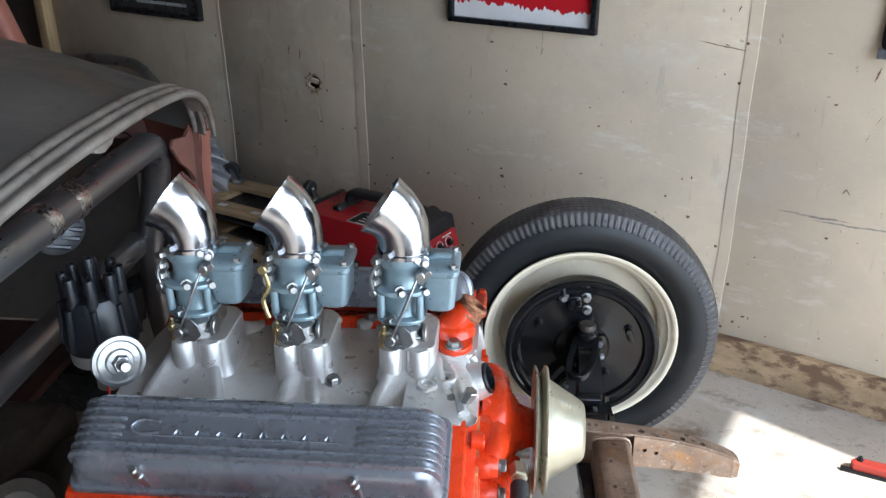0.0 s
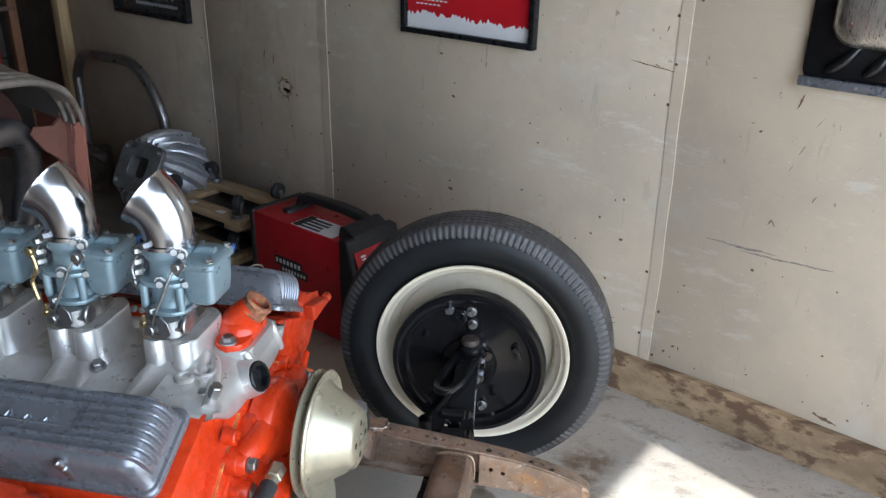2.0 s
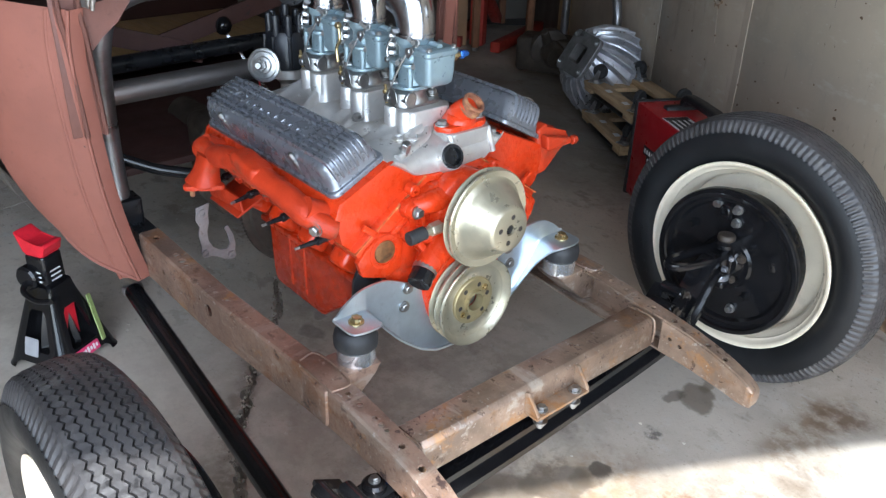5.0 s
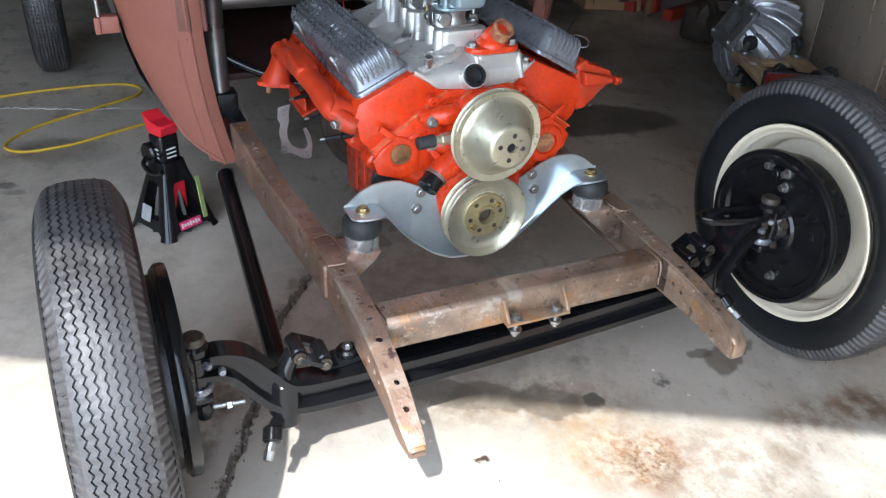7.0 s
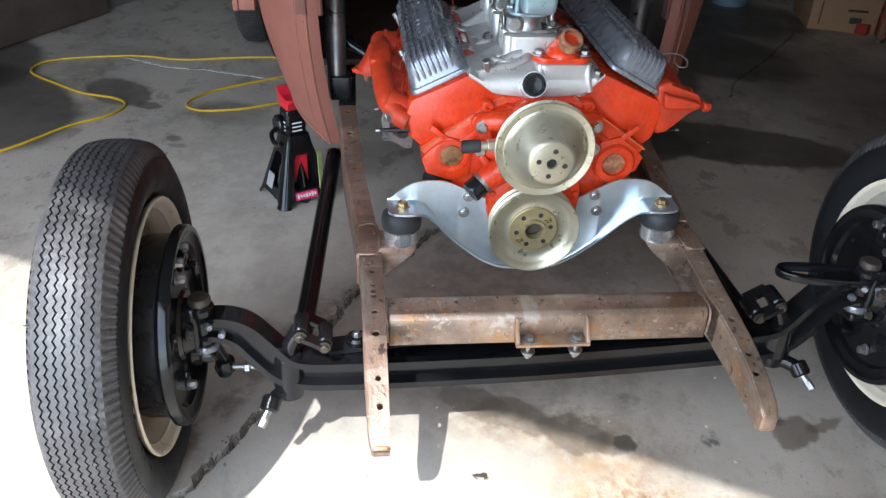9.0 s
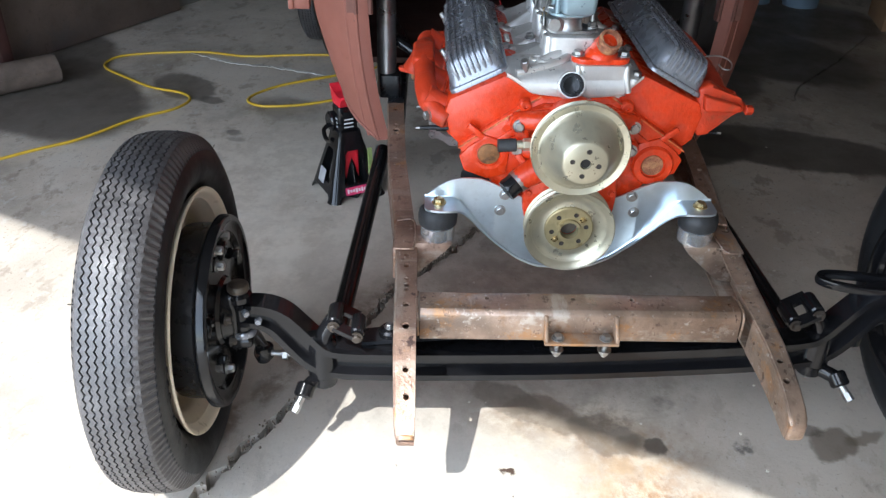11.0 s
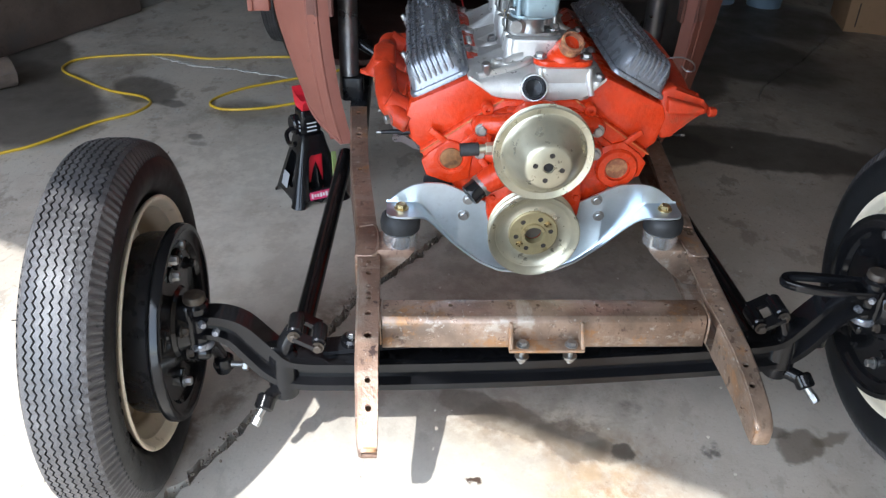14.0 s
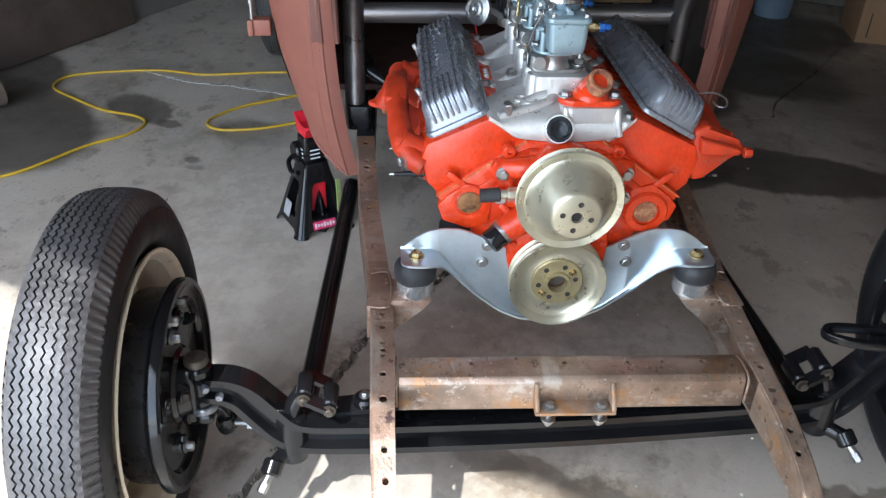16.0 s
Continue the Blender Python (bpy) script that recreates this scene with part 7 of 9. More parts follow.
prism(bm, [(0.238, 0.640), (0.262, 0.650), (0.318, 0.618), (0.335, 0.612), (0.335, 0.594), (0.305, 0.590), (0.280, 0.566), (0.274, 0.545), (0.250, 0.540), (0.240, 0.56)], YZ, -0.105, -0.070, 0.006, 3)
prism(bm, [(0.245, 0.632), (0.322, 0.612), (0.322, 0.600), (0.25, 0.60)], YZ, -0.072, -0.050, 0.005, 3)
cyl(bm, (-0.06, 0.330, 0.603), (-0.06, 0.345, 0.603), 0.010, 0.009, 6)
em = part("exhaust_manifold", bm, ORANGE_DULL, engine, "dusty orange manifold with a bracket ear")
for x in (-0.105, -0.235, -0.345, -0.475):
    bm = bmesh.new()
    tube(bm, [(x, 0.236, 0.575), (x, 0.270, 0.585), (x, 0.292, 0.600)], 0.024, seg=14)
    part("exhaust_port", bm, ORANGE_DULL, em)

# dipstick loop, flywheel, hanging gasket, starter bracket
bm = bmesh.new()
tube(bm, [(-0.22, 0.236, 0.62), (-0.20, 0.262, 0.655), (-0.185, 0.300, 0.668), (-0.175, 0.325, 0.660), (-0.178, 0.330, 0.643), (-0.186, 0.318, 0.640), (-0.186, 0.306, 0.650)], 0.0018, seg=6)
part("dipstick", bm, STEEL, engine, "thin wire dipstick loop")
bm = bmesh.new()
teeth = 110
prof = [(0.168, 0.0), (0.168, 0.010)]
ringA, ringB = [], []
m = axis_pose((-0.580, 0, 0.375), (-1, 0, 0))
for i in range(teeth * 2):
    r = 0.1715 if i % 2 else 0.1665
    a = math.pi * i / teeth
    ringA.append(m @ Vector((r * math.cos(a), r * math.sin(a), 0)))
    ringB.append(m @ Vector((r * math.cos(a), r * math.sin(a), 0.010)))
ring_strip(bm, [ringA, ringB])
lathe(bm, [(0.155, -0.004), (0.150, -0.010), (0.06, -0.012), (0.05, -0.02)], m, 48, False, True)
part("flywheel", bm, GREASY, engine, "greasy toothed flywheel")
bm = bmesh.new()
box(bm, (-0.47, -0.225, 0.478), (0.12, 0.085, 0.006), Euler((radians(25), 0, 0)).to_matrix(), 0.002)
prism(bm, [(-0.54, 0.512), (-0.40, 0.506), (-0.39, 0.480), (-0.53, 0.468)], XZ, -0.262, -0.256, 0.002)
part("heat_shield", bm, ORANGE_DULL, engine)
bm = bmesh.new()
gp = [(-0.252, 0.436), (-0.284, 0.430), (-0.288, 0.400), (-0.280, 0.385), (-0.286, 0.365), (-0.280, 0.335), (-0.285, 0.318), (-0.276, 0.305), (-0.262, 0.308), (-0.245, 0.300), (-0.228, 0.286), (-0.212, 0.284), (-0.205, 0.296), (-0.201, 0.320), (-0.205, 0.345), (-0.216, 0.370),
      (-0.225, 0.366), (-0.216, 0.343), (-0.213, 0.322), (-0.222, 0.311), (-0.240, 0.314), (-0.256, 0.326), (-0.265, 0.345), (-0.266, 0.368), (-0.258, 0.390), (-0.260, 0.410)]
prism(bm, gp, YZ, -0.566, -0.561, 0.0008, 1)
for y, z in ((-0.275, 0.318), (-0.214, 0.296), (-0.272, 0.416)):
    lathe(bm, [(0.005, 0.0), (0.009, 0.0), (0.009, 0.006), (0.005, 0.006), (0.005, 0.0)], axis_pose((-0.562, y, z), (1, 0, 0)), 16)
part("bracket_plate", bm, GASKET, engine, "grey steel bracket plate before the flywheel")


# ---- tube cage on the frame ----
bm = bmesh.new()
hoop = [(-0.690, -0.398, 0.375), (-0.705, -0.398, 0.52), (-0.700, -0.397, 0.66), (-0.672, -0.395, 0.775), (-0.655, -0.375, 0.842), (-0.645, -0.325, 0.874), (-0.640, -0.25, 0.880), (-0.640, 0.0, 0.880), (-0.640, 0.25, 0.880), (-0.645, 0.325, 0.874),
        (-0.655, 0.375, 0.842), (-0.672, 0.395, 0.775), (-0.700, 0.397, 0.66), (-0.705, 0.398, 0.52), (-0.690, 0.398, 0.375)]
tube(bm, hoop, 0.0255, seg=22, n=5)
cage = part("tube_hoop", bm, RAW_TUBE, frame_ob, "raw steel tube hoop")
bm = bmesh.new()
cyl(bm, (-0.722, -0.385, 0.657), (-0.722, 0.385, 0.662), 0.0245, seg=22)
part("dash_tube", bm, RAW_TUBE, frame_ob, "raw steel cross tube")
bm = bmesh.new()
cyl(bm, (-0.97, -0.45, 0.642), (-0.97, 0.45, 0.655), 0.021, seg=18)
for s in (-1, 1):
    tube(bm, [(-0.70, s * 0.398, 0.60), (-0.97, s * 0.36, 0.43)], 0.016, seg=12, n=1)
part("rear_cross_tube", bm, BLACK_SATIN, frame_ob, "black rear cross tube")
for y in (-0.035, 0.045):
    bm = bmesh.new()
    lathe(bm, [(0.0252, -0.017), (0.0272, -0.012), (0.0265, 0.0), (0.0275, 0.011), (0.0252, 0.016)], axis_pose((-0.640, y, 0.880), (0, 1, 0)), 26)
    part("weld_ring", bm, WELD, cage, "bright ground weld")
for s in (-1, 1):
    bm = bmesh.new()
    prism(bm, rounded(0.062, 0.056, 0.008, 3, -0.690, s * 0.388), Matrix(), 0.378, 0.440, 0.003)
    part("tube_socket", bm, BLACK_SATIN, frame_ob, "black tube socket on the rail")

# ---- car body ----
body = thing("car_body", (-0.9, 0, 0.30), label="stripped coupe cowl in red oxide primer and bare metal", category="car body")
ARCH = [(-0.430, 0.868), (-0.424, 0.892), (-0.404, 0.924), (-0.368, 0.954), (-0.28, 0.985), (-0.13, 1.004), (0, 1.008)]
REAR_ARCH = [(-0.600, 0.900), (-0.585, 0.965), (-0.535, 1.020), (-0.43, 1.058), (-0.28, 1.082), (-0.13, 1.096), (0, 1.100)]


def arch(rear):
    pts = REAR_ARCH if rear else ARCH
    full = pts + [(-y, z) for y, z in reversed(pts[:-1])]
    return full


def lip_x(y):
    return -0.535 - 0.035 * (abs(y) / 0.46) ** 2


bm = bmesh.new()
rows = []
for i in range(9):
    f = i / 8
    row = []
    for (y0, z0), (y1, z1) in zip(arch(False), arch(True)):
        x = lip_x(y0) - 0.012 - 0.46 * f
        row.append(Vector((x, y0 + (y1 - y0) * f, z0 + (z1 - z0) * f + 0.010 * math.sin(math.pi * f))))
    rows.append(smooth_path(row, 4))
inner = [[p + Vector((0, 0, -0.004)) for p in r] for r in rows]
ring_strip(bm, rows, False, False, False)
ring_strip(bm, inner, False, False, False)
part("cowl_top", bm, BARE_COWL, body, "bare brownish steel cowl top", angle=60)
bm = bmesh.new()
for dx, dz, r in ((0.004, -0.004, 0.0075), (-0.014, 0.001, 0.0068), (-0.031, 0.004, 0.0085)):
    pts = [Vector((lip_x(y) + dx, y, z + dz)) for y, z in arch(False)]
    tube(bm, pts, lambda t, r=r: r * (0.42 + 0.58 * math.sin(math.pi * t) ** 0.7), seg=12, n=6)
pts = [Vector((lip_x(y) - 0.013, y, z - 0.004)) for y, z in arch(False)[2:-2]]
tube(bm, pts, 1.0, section=[(-0.003, -0.014), (0.003, -0.014), (0.003, 0.014), (-0.003, 0.014)], up=(1, 0, 0), n=6)
prism(bm, [(-0.010, 0.998), (-0.020, 0.989), (-0.031, 0.990), (-0.042, 0.985), (-0.058, 0.989), (-0.080, 0.997), (-0.06, 1.003), (-0.03, 1.004)], YZ, -0.538, -0.529, 0.0015)
part("cowl_lip", bm, COWL_LIP, body, "worn rolled cowl flange")

# inner firewall strip with corner gussets
bm = bmesh.new()
outer_a = [(y * 0.985, z - 0.006) for y, z in arch(False)]
inner_a = [(y * 0.93, z - 0.055 - 0.02 * (1 - abs(y) / 0.47)) for y, z in arch(False)]
prism(bm, outer_a + inner_a[::-1], YZ, -0.690, -0.684)
prism(bm, [(y, z - 0.012) for y, z in inner_a] + [(y, z - 0.004) for y, z in inner_a[::-1]], YZ, -0.76, -0.684)
strip = part("firewall_strip", bm, PRIMER_DARK, body, "old brown primer firewall strip")
cb = bmesh.new()
for y in (-0.33, -0.16, 0.12, 0.30):
    cyl(cb, (-0.72, y, 0.935 + 0.02 * (1 - abs(y) * 2)), (-0.66, y, 0.935 + 0.02 * (1 - abs(y) * 2)), 0.007, seg=12)
cut(strip, cb)
for s in (-1, 1):
    bm = bmesh.new()
    prism(bm, [(s * 0.440, 0.884), (s * 0.405, 0.868), (s * 0.352, 0.880), (s * 0.340, 0.868), (s * 0.372, 0.828), (s * 0.405, 0.806), (s * 0.430, 0.780), (s * 0.442, 0.760)], YZ, -0.612, -0.606, 0.001, 1)
    gs = part("corner_gusset", bm, PRIMER_SHADED, body, "primered corner gusset")
    bm = bmesh.new()
    for y0, y1 in ((0.428, 0.458), (0.464, 0.494)):
        tube(bm, [(-0.606, s * (y0 + y1) / 2, 0.885), (-0.604, s * (y0 + y1) / 2, 0.845), (-0.608, s * (y0 + y1) / 2 - s * 0.006, 0.795), (-0.606, s * (y0 + y1) / 2 - s * 0.012, 0.62)], 1.0, section=[(-0.014, -0.004), (0.014, -0.004), (0.013, 0.002), (0.008, 0.006), (-0.008, 0.006), (-0.013, 0.002)], up=(0, 1, 0), n=3)
    box(bm, (-0.609, s * 0.460, 0.752), (0.004, 0.062, 0.265), None, 0.001)
    part("corner_post", bm, PRIMER_SHADED, body, "primered fluted corner post")
    cb = bmesh.new()
    cyl(cb, (-0.65, s * 0.389, 0.838), (-0.58, s * 0.389, 0.838), 0.006, seg=12)
    cut(gs, cb)

FRONT = [(0.285, -0.595, 0.417), (0.34, -0.597, 0.431), (0.42, -0.600, 0.447), (0.52, -0.602, 0.460), (0.62, -0.602, 0.467), (0.72, -0.600, 0.472), (0.80, -0.596, 0.472), (0.865, -0.588, 0.466)]
BACK = [(0.385, -0.715, 0.520), (0.42, -0.755, 0.545), (0.48, -0.785, 0.570), (0.55, -0.795, 0.590), (0.64, -0.80, 0.606), (0.74, -0.80, 0.618), (0.83, -0.80, 0.622), (0.89, -0.80, 0.618)]
for s in (-1, 1):
    bm = bmesh.new()
    rows = []
    for (z0, x0, y0), (z1, x1, y1) in zip(FRONT, BACK):
        row = []
        for k in range(9):
            f = k / 8
            bulge = 0.020 * math.sin(math.pi * f)
            row.append(Vector((x0 + (x1 - x0) * f, s * (y0 + (y1 - y0) * f + bulge), z0 + (z1 - z0) * f)))
        rows.append(row)
    cols = [smooth_path([r[k] for r in rows], 4) for k in range(9)]
    ring_strip(bm, cols, False, False, False)
    ring_strip(bm, [[p + Vector((0, -s * 0.003, 0)) for p in c_] for c_ in cols], False, False, False)
    # rolled lower edge and inner turned edge at the front
    tube(bm, [c_[0] for c_ in cols], 0.0045, seg=8, n=2)
    side = part("cowl_side", bm, PRIMER, body, "smooth red oxide primer cowl side", angle=60)
    bm = bmesh.new()
    base = [Vector((x, s * y, z)) for z, x, y in FRONT]
    tube(bm, [p + Vector((0.002, 0, 0)) for p in base], 0.0040, seg=10, n=5)
    tube(bm, [p + Vector((-0.030, s * 0.028, 0)) for p in base], 0.0042, seg=10, n=5)
    for a, b in ((0.004, -0.032),):
        rows = [[p + Vector((a, 0, 0)), p + Vector(((a + b) / 2, s * 0.007, 0)), p + Vector((b, s * 0.030, 0))] for p in smooth_path(base, 5)]
        ring_strip(bm, rows, False, False, False)
        rows = [[p + Vector((a, -s * 0.004, 0)), p + Vector((-0.004, -s * 0.028, 0)), p + Vector((-0.004, -s * 0.030, 0)), p + Vector((a, -s * 0.006, 0))] for p in smooth_path(base, 5)]
        ring_strip(bm, rows)
    flange = part("cowl_flange", bm, PRIMER, body, "primered front flange with beads")
    # black discs in place of slots, their shade only in the colour
    bm = bmesh.new()
    for z in (0.33, 0.60, 0.68, 0.80):
        f = [p for p in FRONT]
        y = np.interp(z, [q[0] for q in FRONT], [q[2] for q in FRONT])
        lathe(bm, [(0.0, 0.0005), (0.0035, 0.0)], axis_pose((-0.611, s * (y + 0.0085), z), (0.6, s * 0.8, 0)), 10)
    part("slot_disc", bm, BLACK_SATIN, flange)
# door latch on the right-hand panel
bm = bmesh.new()
box(bm, (-0.790, -0.632, 0.600), (0.036, 0.052, 0.040), None, 0.003)
box(bm, (-0.772, -0.655, 0.600), (0.012, 0.014, 0.040), None, 0.003)
lt = part("hinge_block", bm, PRIMER, body, "primered hinge block")
bm = bmesh.new()
cyl(bm, (-0.775, -0.650, 0.62), (-0.775, -0.650, 0.665), 0.0045, seg=10)
cyl(bm, (-0.775, -0.650, 0.660), (-0.775, -0.650, 0.670), 0.0068, seg=10)
part("hinge_pin", bm, STEEL, lt, "bright hinge pin")
# door skin and sill behind the cowl
for s in (-1, 1):
    bm = bmesh.new()
    rows = []
    for z, y in ((0.40, 0.545), (0.46, 0.575), (0.55, 0.598), (0.66, 0.612), (0.80, 0.625), (0.90, 0.622)):
        rows.append([Vector((x, s * (y + 0.02 * math.sin((x + 0.81) * -1.2)), z)) for x in (-0.812, -1.05, -1.3, -1.6, -1.95)])
    ring_strip(bm, rows, False, False, False)
    ring_strip(bm, [[p + Vector((0, -s * 0.02, 0)) for p in r] for r in rows], False, False, False)
    part("door_skin", bm, BARE_COWL, body, "bare dark steel door skin", angle=60)
# windscreen frame on the cowl
bm = bmesh.new()
tube(bm, [(-0.985, -0.50, 1.045), (-0.995, -0.28, 1.095), (-1.0, 0, 1.112), (-0.995, 0.28, 1.095), (-0.985, 0.47, 1.055)], 0.014, seg=10, n=4)
tube(bm, [(-0.995, -0.50, 1.08), (-1.005, 0, 1.145), (-0.995, 0.46, 1.09)], 0.012, seg=10, n=4)
part("windscreen_frame", bm, STEEL, body, "dull metal windscreen frame")
for s in (-1, 1):
    bm = bmesh.new()
    tube(bm, [(-0.97, s * 0.54, 0.98), (-1.02, s * 0.535, 1.15), (-1.12, s * 0.52, 1.45)], 1.0, section=rounded(0.05, 0.034, 0.012, 3), n=4)
    part("windscreen_post", bm, PRIMER, body, "primered windscreen post")

# inside the body: plywood, brown braces, gear lever, greasy gearbox
bm = bmesh.new()
box(bm, (-1.72, 0.10, 0.50), (0.52, 0.92, 0.018), None, 0.003)
single("plywood_sheet", bm, PLY_FLOOR, "plain plywood sheet laid inside the car body", "plywood")
brace = thing("body_brace", (-1.0, 0, 0.64), label="brown primed flat steel braces crossing inside the body", category="brace")
for a, b in (((-1.0, -0.40, 0.755), (-1.0, -0.03, 0.630)), ((-1.02, -0.13, 0.665), (-1.02, 0.44, 0.800))):
    bm = bmesh.new()
    tube(bm, [a, b], 1.0, section=[(-0.004, -0.023), (0.004, -0.023), (0.004, 0.023), (-0.004, 0.023)], smooth=False, up=(0, 0, 1))
    part("brace_bar", bm, PRIMER_DARK, brace)
bm = bmesh.new()
prism(bm, [(-0.10, -0.030), (0.10, -0.034), (0.112, 0.030), (-0.085, 0.038)], axis_pose((-0.972, 0.458, 0.862), (0.91, -0.40, 0.12), (0, 0, 1)), -0.002, 0.002, 0.0005, 1)
single("cardboard_piece", bm, CARDBOARD, "bent tan cardboard piece tucked under the cowl", "cardboard")
lever = thing("gear_lever", (-0.985, 0.02, 0.52), label="twisted chrome gear lever with a black ball knob", category="gear lever")
bm = bmesh.new()
rows = []
for i in range(22):
    f = i / 21
    p = Vector((-0.935, 0.125, 0.50)).lerp(Vector((-1.018, 0.045, 0.672)), f)
    a = f * 5.5
    rows.append([p + Vector((math.cos(a + k * math.pi / 2), math.sin(a + k * math.pi / 2), 0)) * 0.0062 for k in range(4)])
ring_strip(bm, rows)
part("lever_rod", bm, TWIST, lever)
bm = bmesh.new()
lathe(bm, [(0.0, -0.024), (0.010, -0.023), (0.019, -0.015), (0.0235, -0.002), (0.021, 0.012), (0.012, 0.022), (0.0, 0.0245)], Matrix.Translation((-1.020, 0.041, 0.690)), 24)
part("knob", bm, BLACK_GLOSS, lever, "black ball knob")
gear = thing("gearbox", (-0.85, 0, 0.26), label="greasy brown cast iron gearbox behind the engine", category="gearbox")
bm = bmesh.new()
box(bm, (-0.86, 0.0, 0.40), (0.26, 0.22, 0.20), None, 0.03, 4)
lathe(bm, [(0.15, 0.0), (0.14, 0.03), (0.10, 0.09), (0.09, 0.12)], axis_pose((-0.60, 0, 0.39), (-1, 0, 0)), 28, True, True)
lathe(bm, [(0.06, 0.0), (0.055, 0.10), (0.045, 0.25), (0.05, 0.26)], axis_pose((-0.98, 0, 0.40), (-1, 0, 0)), 24, True, True)
box(bm, (-0.87, 0.0, 0.265), (0.18, 0.08, 0.10), None, 0.01)
part("gear_case", bm, GREASY, gear)
bm = bmesh.new()
lathe(bm, [(0.035, 0.0), (0.045, 0.008), (0.045, 0.05), (0.03, 0.062)], axis_pose((-0.68, -0.14, 0.50), (0.3, -0.8, 0.4)), 20, True, True)
lathe(bm, [(0.05, 0.0), (0.055, 0.01), (0.05, 0.09), (0.03, 0.11)], axis_pose((-0.60, -0.17, 0.42), (-1, 0, 0)), 20, True, True)
part("side_cover", bm, GREASY, gear)
bm = bmesh.new()
tube(bm, [(-0.74, -0.395, 0.525), (-0.70, -0.30, 0.478), (-0.655, -0.20, 0.455)], 0.0125, seg=12)
cyl(bm, (-0.66, -0.215, 0.458), (-0.64, -0.165, 0.448), 0.024, 0.02, 16)
part("clutch_shaft", bm, BLACK_GLOSS, gear, "glossy black cross shaft")
FLANGE_DARK = surface("dull_grey_cap_metal", (0.055, 0.055, 0.06), 0.46, metal=0.5, vary=0.2, scale=30, bump=0.1)
cap_m = axis_pose((-0.68, 0.06, 0.835), (0.5, -0.75, 0.3))
horn = thing("ribbed_cap", (-0.68, 0.06, 0.80), label="ribbed dark metal cap fixed under the tube hoop", category="cap")
bm = bmesh.new()
lathe(bm, [(0.0, -0.03), (0.034, -0.028), (0.040, -0.014), (0.040, 0.020), (0.030, 0.026), (0.014, 0.028), (0.012, 0.034)], cap_m, 28)
cyl(bm, cap_m @ Vector((0, 0, -0.03)), (-0.655, 0.075, 0.865), 0.012, seg=12)
cap_ob = part("cap_shell", bm, FLANGE_DARK, horn)
for i in range(5):
    bm = bmesh.new()
    w_ = 0.036 * math.sin(math.acos((i - 2) / 2.6))
    tube(bm, [cap_m @ Vector((-w_, (i - 2) * 0.0135, 0.024)), cap_m @ Vector((w_, (i - 2) * 0.0135, 0.024))], 0.0045, seg=8, n=1)
    part("cap_rib", bm, FLANGE_DARK, cap_ob)
# dark bulkhead and seat riser, unseen, added to darken the body behind
bm = bmesh.new()
box(bm, (-1.99, 0, 0.72), (0.03, 1.16, 0.72), None, 0.01)
box(bm, (-1.45, 0, 0.40), (1.1, 1.02, 0.02), None, 0.005)
part("bulkhead", bm, PRIMER_DARK, body, "dark brown panel added to close the body behind")


# ---- things along the side wall ----
welder = thing("welding_machine", g(-1.050, 1.022, dip(1.022)), TURN_G, "red and black wire welding machine with a carry handle", "welder", local=True)
L, W, H = 0.400, 0.214, 0.352
bm = bmesh.new()
prism(bm, [(-L / 2, -W / 2), (L / 2, -W / 2), (L / 2, W / 2), (-L / 2, W / 2)], Matrix(), 0.012, H, 0.004)
part("case", bm, RED_WELDER, welder, "red powder-coated steel case")
bm = bmesh.new()
prism(bm, [(L / 2, 0.010), (L / 2 + 0.058, 0.010), (L / 2 + 0.064, 0.23), (L / 2 + 0.034, H + 0.012), (L / 2 - 0.004, H + 0.016)], XZ, -W / 2 - 0.006, W / 2 + 0.006, 0.010, 3)
front = part("front_bezel", bm, BLACK_PLASTIC, welder, "black plastic front bezel")
bm = bmesh.new()
box(bm, (-L / 2 - 0.008, 0, H / 2), (0.022, W + 0.008, H + 0.01), None, 0.007, 3)
part("rear_bezel", bm, BLACK_PLASTIC, welder, "black plastic rear bezel")
bm = bmesh.new()
tube(bm, [(-0.110, 0.025, H - 0.004), (-0.106, 0.025, H + 0.026), (-0.080, 0.025, H + 0.042), (0.05, 0.025, H + 0.044), (0.115, 0.025, H + 0.042), (0.175, 0.025, H + 0.034), (0.215, 0.025, H + 0.006)], 1.0, section=rounded(0.042, 0.026, 0.009, 3), n=5)
prism(bm, [(L / 2 - 0.040, H - 0.002), (L / 2 + 0.036, H + 0.004), (L / 2 + 0.030, H + 0.018), (L / 2 - 0.010, H + 0.040), (L / 2 - 0.030, H + 0.036)], XZ, -W / 2 + 0.030, W / 2 - 0.030, 0.006, 3)
prism(bm, [(-0.128, H - 0.002), (-0.090, H - 0.002), (-0.098, H + 0.014), (-0.122, H + 0.014)], XZ, -0.050, 0.075, 0.005, 3)
part("carry_handle", bm, BLACK_PLASTIC, welder, "black carry handle")
fm = axis_pose((L / 2 + 0.0505, 0, 0.296), (0.93, 0, 0.36), (0, 0, 1))
bm = bmesh.new()
prism(bm, rounded(0.190, 0.060, 0.006, 3), fm, 0.004, 0.0065)
part("control_plate", bm, RED_WELDER, front, "red control plate")
